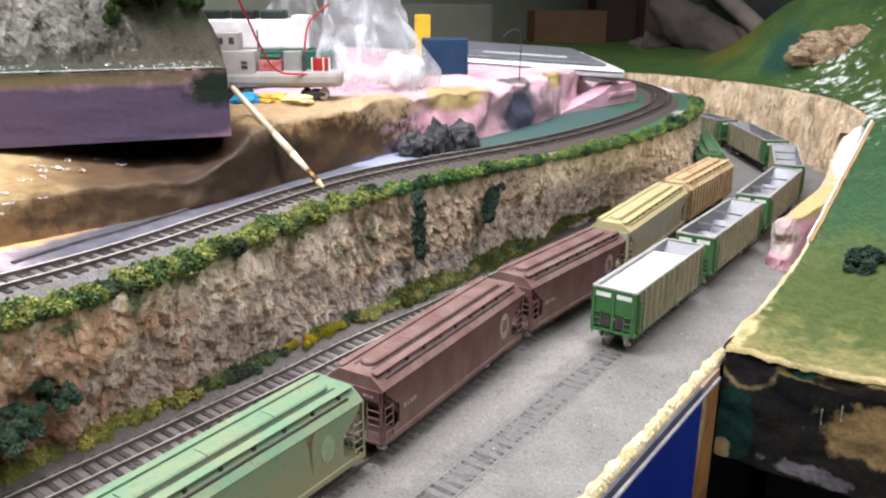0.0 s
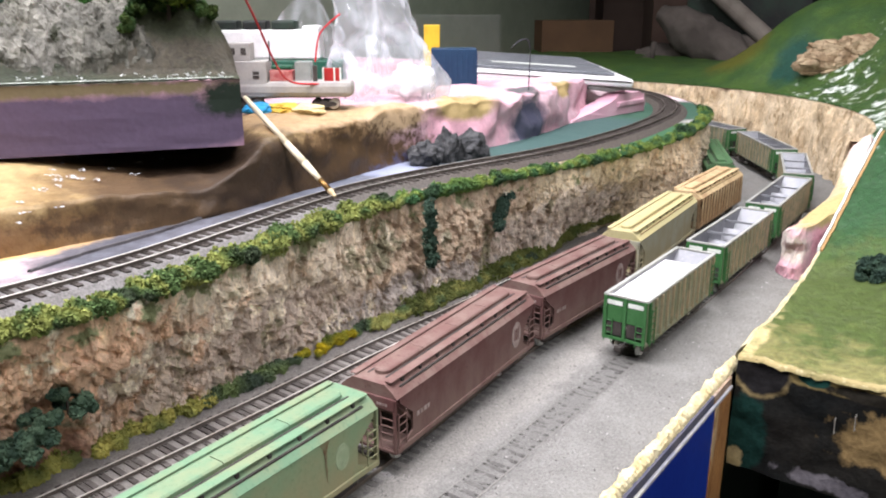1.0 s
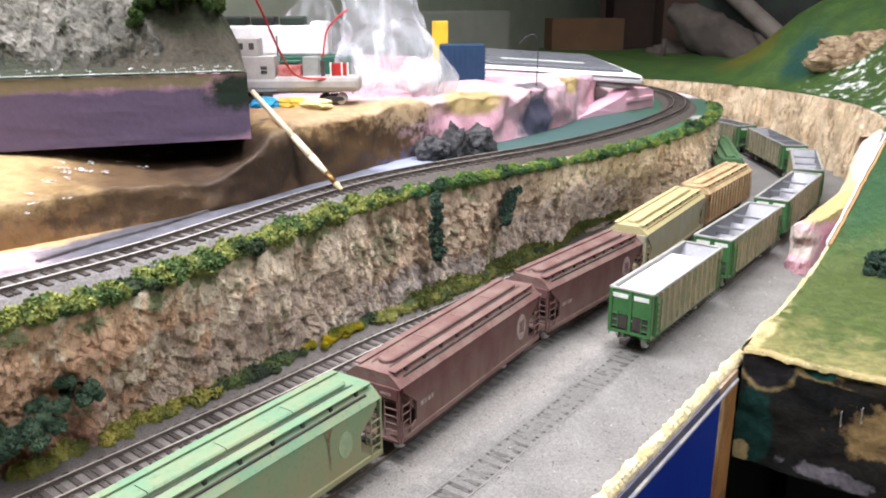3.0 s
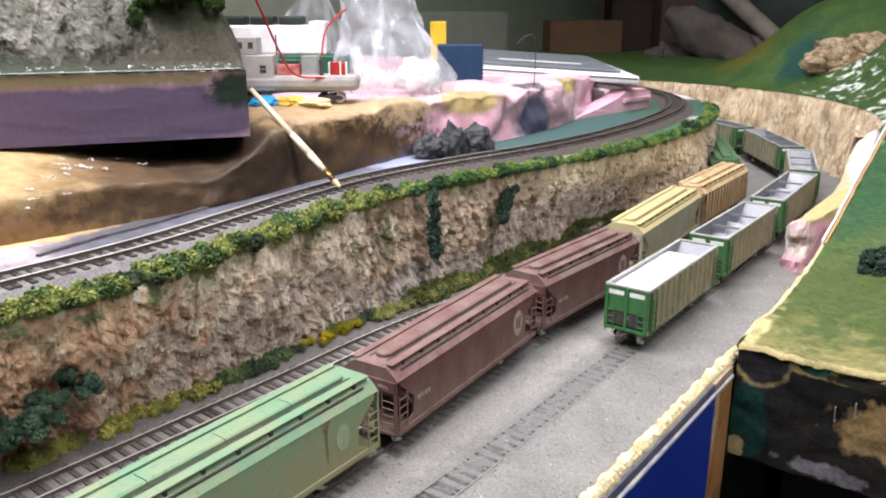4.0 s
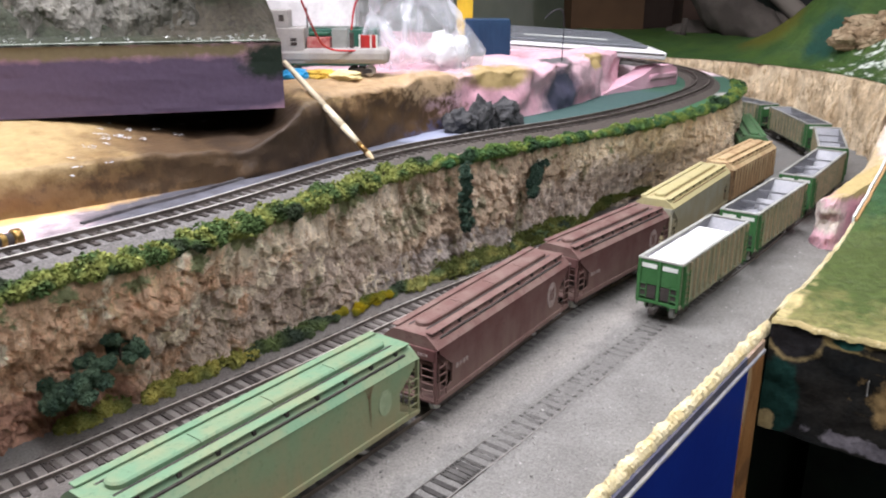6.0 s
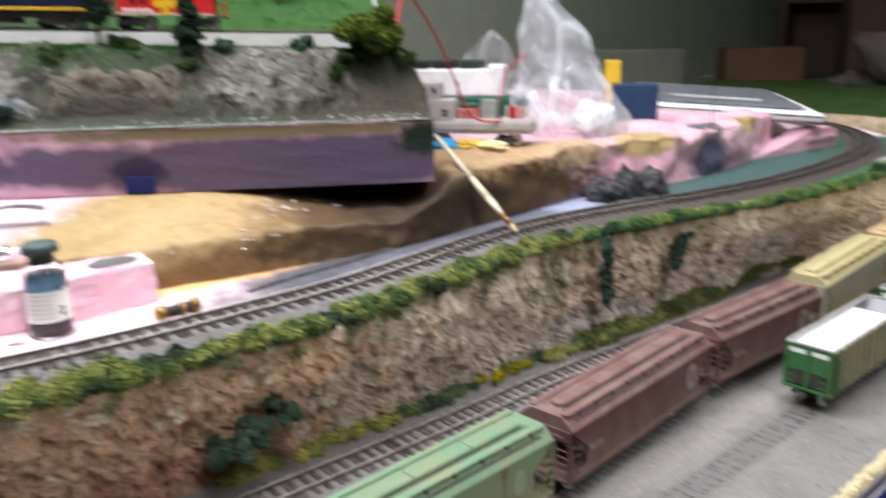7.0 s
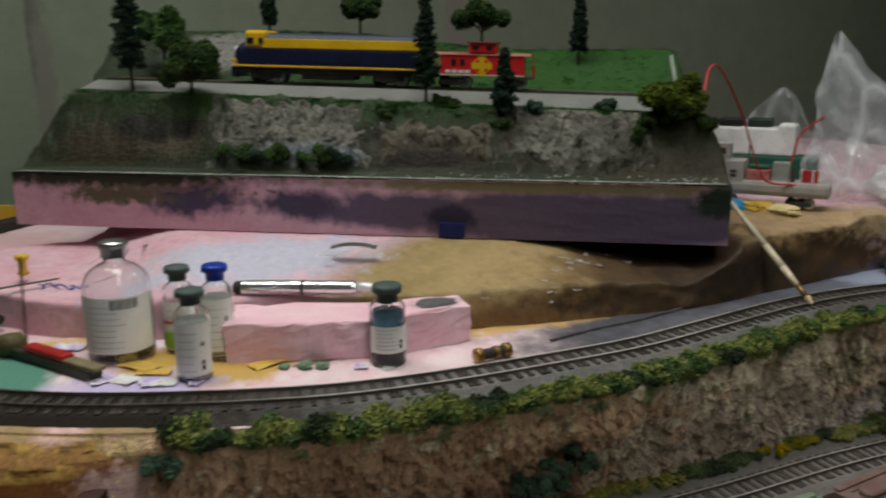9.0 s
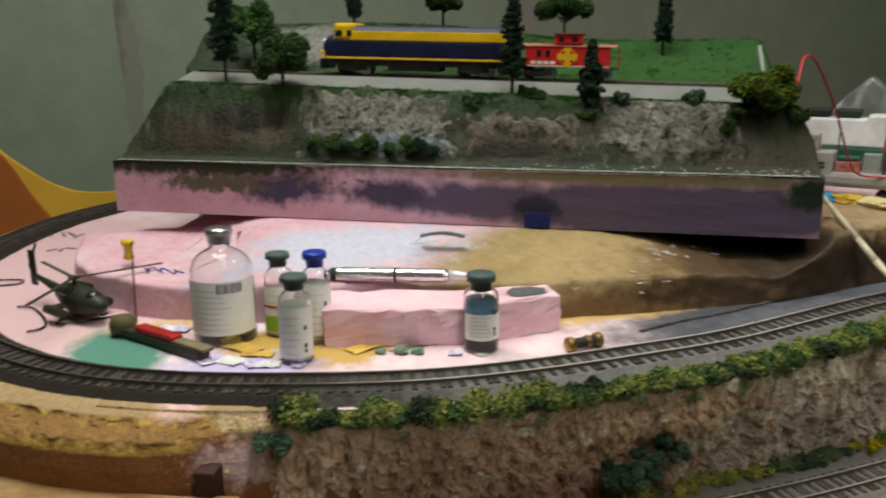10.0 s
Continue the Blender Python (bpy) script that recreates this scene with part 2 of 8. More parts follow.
def zoned(name, base, zones, rough=0.85, bump=0.35, grain=420.0, speck=(0.80, 1.15), chip=None, edge=1.0, spec=0.3):
    """Painted ground: base colour pairs with paint patches; zones are (colour, centre, radii, raggedness, noise scale)."""
    m = bpy.data.materials.new(name)
    m.use_nodes = True
    n, l = m.node_tree.nodes, m.node_tree.links
    b = n["Principled BSDF"]
    geo = n.new("ShaderNodeNewGeometry")
    def nz(sc, det=6.0):
        t = n.new("ShaderNodeTexNoise")
        t.inputs["Scale"].default_value, t.inputs["Detail"].default_value, t.inputs["Roughness"].default_value = sc, det, 0.65
        l.new(geo.outputs["Position"], t.inputs["Vector"])
        return t.outputs["Fac"]
    def mix(fac, a, c):
        x = n.new("ShaderNodeMix")
        x.data_type = "RGBA"
        l.new(fac, x.inputs[0])
        for s, v in ((x.inputs[6], a), (x.inputs[7], c)):
            if isinstance(v, tuple):
                s.default_value = (*v, 1)
            else:
                l.new(v, s)
        return x.outputs[2]
    def mr(v, lo, hi):
        r = n.new("ShaderNodeMapRange")
        r.inputs[1].default_value, r.inputs[2].default_value = lo, hi
        l.new(v, r.inputs[0])
        return r.outputs[0]
    col = mix(mr(nz(20), 0.4, 0.6), base[0], base[1])
    for colour, centre, radii, ragged, sc in zones:
        sub = n.new("ShaderNodeVectorMath")
        sub.operation = "SUBTRACT"
        l.new(geo.outputs["Position"], sub.inputs[0])
        sub.inputs[1].default_value = centre
        dv = n.new("ShaderNodeVectorMath")
        dv.operation = "DIVIDE"
        l.new(sub.outputs[0], dv.inputs[0])
        dv.inputs[1].default_value = radii
        ln = n.new("ShaderNodeVectorMath")
        ln.operation = "LENGTH"
        l.new(dv.outputs[0], ln.inputs[0])
        ma = n.new("ShaderNodeMath")
        ma.operation = "MULTIPLY_ADD"
        l.new(nz(sc), ma.inputs[0])
        ma.inputs[1].default_value = ragged
        l.new(ln.outputs["Value"], ma.inputs[2])
        # inside where length + ragged * noise < 1 + ragged / 2
        soft = (0.10 + 0.10 * min(ragged, 2.0)) * edge
        bias = 0.32 if ragged > 5 else 0.5
        fac = mr(ma.outputs[0], 1.0 + ragged * bias + soft, 1.0 + ragged * bias - soft)
        col = mix(fac, col, colour)
    if chip:
        # dry-brushed flakes of a lighter and a darker wash
        light, dark, sc = chip
        mp = n.new("ShaderNodeMapping")
        mp.inputs["Scale"].default_value = (1, 1, 0.34)
        l.new(geo.outputs["Position"], mp.inputs["Vector"])
        for colour, s, lo, hi in ((dark, sc, 0.54, 0.64), (light, sc * 1.25, 0.50, 0.60), (dark, sc * 2.6, 0.60, 0.66)):
            t = n.new("ShaderNodeTexNoise")
            t.inputs["Scale"].default_value, t.inputs["Detail"].default_value, t.inputs["Roughness"].default_value = s, 5.0, 0.6
            t.inputs["Distortion"].default_value = 0.8
            l.new(mp.outputs[0], t.inputs["Vector"])
            x = n.new("ShaderNodeMix")
            x.data_type = "RGBA"
            x.blend_type = "MULTIPLY"
            l.new(mr(t.outputs["Fac"], lo, hi), x.inputs[0])
            l.new(col, x.inputs[6])
            x.inputs[7].default_value = (*colour, 1)
            col = x.outputs[2]
    fine = nz(grain, 4.0)
    v = n.new("ShaderNodeHueSaturation")
    r = mr(fine, 0.3, 0.7)
    r.node.inputs[3].default_value, r.node.inputs[4].default_value = speck
    l.new(r, v.inputs["Value"])
    l.new(col, v.inputs["Color"])
    l.new(v.outputs[0], b.inputs["Base Color"])
    b.inputs["Roughness"].default_value = rough
    b.inputs["Specular IOR Level"].default_value = spec
    bp = n.new("ShaderNodeBump")
    bp.inputs["Strength"].default_value, bp.inputs["Distance"].default_value = bump, 0.002
    l.new(fine, bp.inputs["Height"])
    l.new(bp.outputs[0], b.inputs["Normal"])
    return m


M_WALL = zoned("grey_green_wall_paint", ((0.218, 0.262, 0.197), (0.198, 0.238, 0.179)), [
    ((0.13, 0.135, 0.115), (-1.2, -0.608, 0.34), (0.2, 0.010, 0.12), 1.2, 40),
    ((0.19, 0.195, 0.165), (-1.2, -0.60, 0.22), (0.2, 0.014, 0.16), 1.8, 30),
    ((0.22, 0.225, 0.195), (-1.2, 0.10, 0.35), (0.2, 0.02, 0.3), 1.5, 30),
], speck=(0.96, 1.03), bump=0.05, grain=120)


M_ROCK_TAN = zoned("tan_rock_wall", ((0.70, 0.57, 0.40), (0.56, 0.43, 0.28)), [], rough=0.95, bump=1.0, grain=420, speck=(0.75, 1.15), chip=((1.2, 1.2, 1.18), (0.62, 0.56, 0.48), 85))


# roadbed tone by place: grey nearby, darker at the far bend and loop
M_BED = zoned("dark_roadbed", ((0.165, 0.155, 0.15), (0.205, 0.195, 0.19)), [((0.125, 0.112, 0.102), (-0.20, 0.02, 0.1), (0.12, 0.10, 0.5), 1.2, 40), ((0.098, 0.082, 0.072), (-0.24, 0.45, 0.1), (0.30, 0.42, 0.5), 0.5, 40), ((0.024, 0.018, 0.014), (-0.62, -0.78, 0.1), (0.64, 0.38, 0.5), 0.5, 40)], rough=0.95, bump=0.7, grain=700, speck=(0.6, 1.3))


# ---- the room ----
def slab_box(name, x0, x1, y0, y1, z0, z1, material, kind="structure"):
    return tagged(part(name, box(B(), x0, x1, y0, y1, z0, z1), material), kind=kind)


slab_box("floor", -1.6, 2.2, -2.6, 3.0, -1.05, -1.0, M_FLOOR)
slab_box("ceiling", -1.6, 2.2, -2.6, 3.0, 1.42, 1.5, mat("ceiling_white", (0.6, 0.6, 0.58), rough=0.9))
slab_box("wall_west", -1.30, -1.20, -2.6, 3.0, -1.0, 1.42, M_WALL)
slab_box("wall_north", -1.20, 2.2, 2.75, 2.85, -1.0, 1.42, M_WALL)
slab_box("wall_east", 2.1, 2.2, -2.5, 2.75, -1.0, 1.42, M_WALL)
slab_box("wall_south", -1.20, 2.1, -2.6, -2.5, -1.0, 1.42, M_WALL)

# ---- the lines of the upper track ----
RAIL_Z = 0.105
UP = [(-0.99, -0.46), (-0.94, -0.585), (-0.85, -0.685), (-0.74, -0.745), (-0.63, -0.775), (-0.52, -0.77), (-0.43, -0.742), (-0.366, -0.705),
      (-0.318, -0.662), (-0.282, -0.61), (-0.252, -0.545), (-0.227, -0.47), (-0.216, -0.40), (-0.212, -0.32), (-0.212, -0.25), (-0.222, -0.17),
      (-0.232, -0.09), (-0.232, -0.01), (-0.217, 0.08), (-0.194, 0.19), (-0.184, 0.30), (-0.188, 0.43), (-0.208, 0.56), (-0.258, 0.68), (-0.33, 0.765), (-0.43, 0.83), (-0.55, 0.86)]
LINE = spline([(x, y, RAIL_Z) for x, y in UP], 0.004)
NORM = sides(LINE)


def edge_offset(p):
    """How far the cliff's edge stands from the track's middle."""
    far = smoothstep(0.15, 0.40, p.y)
    near = smoothstep(-0.38, -0.55, p.y)
    return 0.034 + 0.016 * far + 0.002 * near


# yard board
def grid_sheet(name, x0, x1, y0, y1, nx, ny, height, material, kind="structure", label="", category=""):
    vs = [(x0 + (x1 - x0) * i / nx, y0 + (y1 - y0) * j / ny) for j in range(ny + 1) for i in range(nx + 1)]
    vs = [(x, y, height(x, y)) for x, y in vs]
    fs = [(j * (nx + 1) + i, j * (nx + 1) + i + 1, (j + 1) * (nx + 1) + i + 1, (j + 1) * (nx + 1) + i) for j in range(ny) for i in range(nx)]
    return tagged(raw(name, vs, fs, material, smooth=True), label, category, kind=kind)


def yard_z(x, y):
    heap = 0.0005 * fbm(Vector((x * 240, y * 240, 9)), 2)
    lift = 0.0022 * smoothstep(-0.190, -0.200, x)
    return -0.0034 + 0.0004 * fbm(Vector((x * 60, y * 60, 3))) + heap + lift


M_BALLAST = zoned("grey_ballast", ((0.285, 0.278, 0.262), (0.235, 0.228, 0.215)), [
    ((0.20, 0.194, 0.184), (-0.0150, -0.12, 0), (0.0110, 0.26, 0.2), 1.2, 120),
    ((0.345, 0.328, 0.305), (-0.046, -0.15, 0), (0.012, 0.35, 0.2), 2.2, 90),
    ((0.24, 0.22, 0.205), (-0.172, -0.10, 0), (0.034, 0.55, 0.2), 0.9, 50),
    ((0.27, 0.25, 0.235), (-0.115, 0.0, 0), (0.026, 0.6, 0.2), 1.6, 50),
], rough=0.95, bump=1.0, grain=760, speck=(0.68, 1.22))
grid_sheet("ground", -0.95, 0.048, -1.15, 1.02, 400, 700, yard_z, M_BALLAST)

T1_PLAN = [(-0.30, -0.75), (-0.238, -0.60), (-0.195, -0.47), (-0.180, -0.38), (-0.176, -0.32), (-0.171, -0.2), (-0.170, -0.1), (-0.164, 0.0), (-0.158, 0.2), (-0.150, 0.35), (-0.175, 0.52), (-0.25, 0.66), (-0.36, 0.75)]
T1 = spline([(x, y, 0.002) for x, y in T1_PLAN], 0.004)


def foot_x(y):
    """Where the cliff's foot runs, behind the main line."""
    best = min(T1, key=lambda p: abs(p.y - y))
    return best.x - 0.036


def foot_offset(p):
    old = edge_offset(p) + 0.004
    k = smoothstep(-0.60, -0.46, p.y) * smoothstep(0.44, 0.30, p.y)
    return old * (1 - k) + (foot_x(p.y) - p.x) * k


# cliff
def chips(p, scale, lean=0.0):
    """Chiselled facets: every cell leans its own way; lean: how far they all stand out at their lower end."""
    q = Vector((p.x * scale, p.y * scale, p.z * scale * 0.42))
    d, pts = noise.voronoi(q)
    c = pts[0]
    r = noise.cell_vector(c * 7.3)
    return (r.x - 0.5) * 0.9 + (q - c).dot(Vector((r.y - 0.5, r.z - 0.5, r.x - 0.6 - lean))) * 1.1, d[1] - d[0]


def build_cliff():
    rows = 84
    vs, fs = [], []
    line = spline([tuple(p) for p in LINE[::6] if p.y > -0.64 and p.x > -0.5 or p.y > 0], 0.0017)
    nn = sides(line)
    for i, (p, q) in enumerate(zip(line, nn)):
        o, f = edge_offset(p), foot_offset(p)
        for k in range(rows + 1):
            v = k / rows
            z = 0.098 - (0.098 + 0.006) * v
            d = o + (f - o) * smoothstep(0.05, 0.95, v) - 0.006 * (1 - smoothstep(0, 0.10, v))
            w = Vector((p.x, p.y, z))
            warp = Vector((noise.noise(w * 130), noise.noise(w * 130 + Vector((5, 0, 0))), noise.noise(w * 130 + Vector((0, 9, 0))))) * 0.0035
            big = 0.009 * fbm(Vector((p.x, p.y, z * 0.35)) * 22, 3)
            c1, e1 = chips(w + warp, 84, 0.5)
            c2, e2 = chips(w + warp * 0.6, 235, 0.8)
            c1, c2 = max(-0.70, min(0.50, c1)), max(-0.70, min(0.60, c2))
            crack = -0.0022 * smoothstep(0.10, 0.0, e1) - 0.0008 * smoothstep(0.10, 0.0, e2)
            fine = 0.0009 * fbm(Vector((p.x, p.y, z * 0.5)) * 330, 3)
            amt = smoothstep(0.04, 0.32, v)
            c = p + q * (d + amt * (big + 0.0046 * c1 + 0.0036 * c2 + crack + fine))
            vs.append((c.x, c.y, z))
    w = rows + 1
    for i in range(len(line) - 1):
        for k in range(rows):
            a = i * w + k
            fs.append((a, a + w, a + w + 1, a + 1))
    return raw("rock_cliff", vs, fs, M_CLIFF)


M_CLIFF = zoned("cliff_rock_plaster", ((0.73, 0.62, 0.485), (0.60, 0.505, 0.385)), [
    ((0.80, 0.58, 0.44), (-0.19, -0.42, 0.045), (0.2, 0.20, 0.07), 1.4, 40),
    ((0.80, 0.68, 0.53), (-0.18, -0.14, 0.084), (0.2, 0.26, 0.026), 2.2, 60),
    ((0.64, 0.50, 0.37), (-0.18, 0.05, 0.06), (0.2, 0.12, 0.05), 1.6, 50),
    ((0.82, 0.68, 0.49), (-0.17, 0.33, 0.06), (0.2, 0.19, 0.08), 1.2, 45),
    ((0.82, 0.71, 0.62), (-0.17, 0.20, 0.02), (0.2, 0.12, 0.045), 1.4, 60),
    ((0.50, 0.44, 0.40), (-0.19, -0.04, 0.010), (0.2, 0.14, 0.02), 2.2, 60),
    ((0.60, 0.495, 0.405), (-0.19, -0.22, 0.030), (0.2, 0.14, 0.03), 2.4, 60),
    ((0.82, 0.61, 0.38), (-0.19, -0.335, 0.078), (0.2, 0.06, 0.012), 2.2, 70),
    ((0.70, 0.52, 0.27), (-0.29, -0.62, 0.06), (0.13, 0.13, 0.09), 1.4, 50),
    ((0.72, 0.50, 0.34), (-0.215, -0.525, 0.04), (0.06, 0.06, 0.05), 1.4, 50),
    ((0.70, 0.47, 0.32), (-0.20, -0.42, 0.06), (0.3, 0.16, 0.08), 3.0, 40),
    ((0.36, 0.33, 0.22), (-0.19, -0.02, 0.05), (0.4, 0.40, 0.10), 7.0, 26),
    ((0.90, 0.80, 0.64), (-0.19, -0.20, 0.05), (0.4, 0.7, 0.10), 7.5, 44),
    ((0.50, 0.29, 0.21), (-0.19, -0.375, 0.006), (0.2, 0.075, 0.024), 1.4, 60),
    ((0.25, 0.27, 0.14), (-0.19, -0.20, 0.086), (0.4, 0.7, 0.016), 6.0, 60),
], rough=0.95, bump=1.0, grain=420, speck=(0.75, 1.15), chip=((1.22, 1.21, 1.18), (0.54, 0.47, 0.41), 110), edge=0.6)
tagged(build_cliff(), "tan and grey carved plaster rock face between two track levels", "rock cliff", kind="structure")

# upper shelf: a painted foam sheet inside the loop
M_SHELF = zoned("shelf_foam_paint", ((0.74, 0.51, 0.56), (0.82, 0.68, 0.71)), [
    ((0.66, 0.44, 0.46), (-0.62, -0.68, 0.1), (0.26, 0.12, 0.5), 1.0, 14),
    ((0.80, 0.52, 0.58), (-0.30, -0.44, 0.1), (0.10, 0.20, 0.5), 6.5, 60),
    ((0.60, 0.44, 0.16), (-0.40, -0.62, 0.1), (0.016, 0.035, 0.5), 2.2, 90),
    ((0.15, 0.13, 0.145), (-0.270, -0.03, 0.1), (0.11, 0.26, 0.5), 0.6, 40),
    ((0.070, 0.070, 0.084), (-0.243, -0.03, 0.1), (0.066, 0.28, 0.5), 0.5, 50),
    ((0.115, 0.115, 0.14), (-0.24, -0.05, 0.1), (0.03, 0.2, 0.5), 2.6, 70),
    ((0.13, 0.14, 0.175), (-0.290, 0.05, 0.1), (0.05, 0.14, 0.5), 0.8, 50),
    ((0.30, 0.33, 0.45), (-0.275, 0.085, 0.1), (0.022, 0.06, 0.5), 1.8, 60),
    ((0.050, 0.098, 0.092), (-0.24, 0.36, 0.1), (0.07, 0.26, 0.5), 0.6, 30),
    ((0.045, 0.125, 0.060), (-0.160, 0.24, 0.1), (0.042, 0.30, 0.5), 0.5, 40),
    ((0.042, 0.100, 0.068), (-0.245, 0.62, 0.1), (0.11, 0.12, 0.5), 0.5, 40),
    ((0.62, 0.40, 0.16), (-0.305, -0.22, 0.1), (0.020, 0.16, 0.5), 1.4, 50),
    ((0.55, 0.35, 0.10), (-0.31, -0.50, 0.1), (0.03, 0.05, 0.5), 1.6, 60),
    ((0.10, 0.26, 0.20), (-0.357, -0.640, 0.1), (0.056, 0.030, 0.5), 0.9, 60),
    ((0.62, 0.40, 0.10), (-0.335, -0.548, 0.1), (0.030, 0.022, 0.5), 1.4, 90),
    ((0.16, 0.12, 0.10), (-0.292, -0.452, 0.1), (0.004, 0.016, 0.5), 3.0, 200),
    ((0.55, 0.48, 0.70), (-0.29, -0.575, 0.1), (0.035, 0.05, 0.5), 2.4, 60),
], speck=(0.94, 1.04), bump=0.2)
SHELF_Z = 0.0962


def build_shelf():
    vs, fs = [], []
    cols = 14
    for p, q in zip(LINE, NORM):
        for k in range(cols + 1):
            t = k / cols
            e = p + q * (edge_offset(p) - 0.006 - 0.012 * smoothstep(-0.50, -0.56, p.y))
            c = e.lerp(Vector((-0.62, max(-0.36, min(0.40, p.y)), 0)), t)
            vs.append((c.x, c.y, SHELF_Z + 0.0007 * fbm(Vector((c.x * 50, c.y * 50, 1)))))
    w = cols + 1
    for i in range(len(LINE) - 1):
        for k in range(cols):
            a = i * w + k
            fs.append((a, a + 1, a + w + 1, a + w))
    return raw("upper_ground", vs, fs, M_SHELF, smooth=True)


tagged(build_shelf(), kind="structure")
# dark strip drawn along the joint between two foam sheets
JOINT = spline([(-0.258, -0.292, SHELF_Z + 0.0006), (-0.264, -0.255, SHELF_Z + 0.0008), (-0.270, -0.19, SHELF_Z + 0.0008), (-0.281, -0.13, SHELF_Z + 0.0008), (-0.283, -0.08, SHELF_Z + 0.0008)], 0.003)
vs, fs = strip(JOINT, [(-0.0010, -0.0012), (-0.0006, 0.0010), (0.0012, 0.0008), (0.0018, -0.0012)])
for v in vs:
    v.x += 0.0011 * fbm(Vector((v.y * 150, v.x * 150, 0)), 3)
tagged(raw("trim_joint", vs, [f[::-1] for f in fs], mat("dark_joint_line", (0.05, 0.045, 0.05), (0.09, 0.085, 0.09), rough=0.5)), kind="structure")
slab_box("upper_ground_base", -1.2, -0.60, -0.42, 1.1, 0.06, 0.0945, M_PINK)


# track
M_WEB = mat("grimy_rail_side", (0.085, 0.070, 0.060), (0.14, 0.118, 0.10), scale=60, rough=0.85, bump=0.1)


def rail_mesh(line, off, material, name, parent, top=0.0):
    """A rail: worn running surface, grimy sides and foot."""
    w, h = 0.0009, 0.0026
    vs, fs = strip(line, [(off - w * 0.5, top - 0.0003), (off - w * 0.38, top), (off + w * 0.38, top), (off + w * 0.5, top - 0.0003)])
    rail = raw(name, vs, [f[::-1] for f in fs], material, parent)
    vs, fs = strip(line, [(off + w * 0.5, top - 0.0003), (off + w * 0.5, top - 0.0008), (off + w * 0.2, top - 0.001), (off + w * 0.2, top - h), (off - w * 0.2, top - h), (off - w * 0.2, top - 0.001), (off - w * 0.5, top - 0.0008), (off - w * 0.5, top - 0.0003)])
    raw("web", vs, [f[::-1] for f in fs], M_WEB, rail, "grimy rail side")
    return rail


def track(line, label, rail_material, near, pitch=0.0069, bed=True, bed_material=None, tie_drop=0.0, tie_material=None, shoulder=0.020, half=0.015):
    """A length of model track: two rails, ties, ballast shoulders. near(p) picks the ties that are single pieces."""
    t = thing("model_track", label, "railway track", group="model railway tracks")
    if bed:
        vs, fs = strip(line, [(-shoulder - 0.007, -0.0085), (-shoulder, -0.0036), (shoulder, -0.0036), (shoulder + 0.007, -0.0085)])
        for i, v in enumerate(vs):
            v.z += 0.0006 * noise.noise(v * 300)
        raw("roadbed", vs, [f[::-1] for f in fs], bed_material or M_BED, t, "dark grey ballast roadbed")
    rail_mesh(line, -0.00825, rail_material, "rail", t)
    rail_mesh(line, 0.00825, rail_material, "rail", t)
    rng = random.Random(len(line))
    me = None
    rest_v, rest_f = [], []
    acc, count = 0.0, 0
    nn = sides(line)
    for i in range(1, len(line)):
        seg = (line[i] - line[i - 1]).length
        acc += seg
        if acc < pitch:
            continue
        acc -= pitch
        p, q = line[i], nn[i]
        ang = math.atan2(q.y, q.x) + rng.uniform(-0.012, 0.012)
        z = p.z - 0.0026 - tie_drop
        if near(p) and count < 295:
            count += 1
            if me is None:
                bm = box(B(), -half, half, -0.00165, 0.00165, -0.0017, 0, 0.0003)
                for s in (-0.0098, -0.0066, 0.0066, 0.0098) if half > 0.01 else (-0.0066, 0.0066):
                    box(bm, s - 0.0008, s + 0.0008, -0.0006, 0.0006, 0, 0.0007)
                ob = part("tie", bm, tie_material or M_TIE, t)
                me = ob.data
            else:
                ob = link_mesh("tie", me, tie_material or M_TIE, t)
            ob.matrix_basis = Matrix.Translation((p.x, p.y, z)) @ Matrix.Rotation(ang, 4, "Z")
        else:
            k = len(rest_v)
            c, s = math.cos(ang), math.sin(ang)
            for dz in (-0.0017, 0):
                for ux, uy in ((-half, -0.00165), (half, -0.00165), (half, 0.00165), (-half, 0.00165)):
                    rest_v.append((p.x + ux * c - uy * s, p.y + ux * s + uy * c, z + dz))
            rest_f += [(k + 4, k + 5, k + 6, k + 7), (k, k + 1, k + 5, k + 4), (k + 1, k + 2, k + 6, k + 5), (k + 2, k + 3, k + 7, k + 6), (k + 3, k, k + 4, k + 7)]
    if rest_v:
        tagged(raw("far_tie", rest_v, rest_f, tie_material or M_TIE, t), kind="stuff")
    return t


# rail tone by place: bright mid-way, duller far off, darkest on the loop
M_UPRAIL = zoned("uneven_upper_rail", ((0.42, 0.395, 0.37), (0.30, 0.28, 0.26)), [
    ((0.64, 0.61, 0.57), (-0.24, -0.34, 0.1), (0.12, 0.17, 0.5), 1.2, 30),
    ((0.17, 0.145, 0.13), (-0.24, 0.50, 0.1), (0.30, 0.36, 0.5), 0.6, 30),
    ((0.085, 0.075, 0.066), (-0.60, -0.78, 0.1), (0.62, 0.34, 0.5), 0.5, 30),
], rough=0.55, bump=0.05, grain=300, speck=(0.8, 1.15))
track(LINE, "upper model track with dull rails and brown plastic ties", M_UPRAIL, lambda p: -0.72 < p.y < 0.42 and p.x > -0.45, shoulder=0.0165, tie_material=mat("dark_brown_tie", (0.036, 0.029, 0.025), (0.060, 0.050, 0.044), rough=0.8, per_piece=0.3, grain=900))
track(T1, "main line track at the foot of the cliff, weathered rails", M_RAIL, lambda p: -0.5 < p.y < 0.36, bed=True, bed_material=M_BED1, shoulder=0.0165, tie_material=mat("dusty_brown_tie", (0.078, 0.067, 0.061), (0.125, 0.11, 0.10), (0.17, 0.155, 0.145), scale=30, rough=0.9, per_piece=0.3, grain=700))
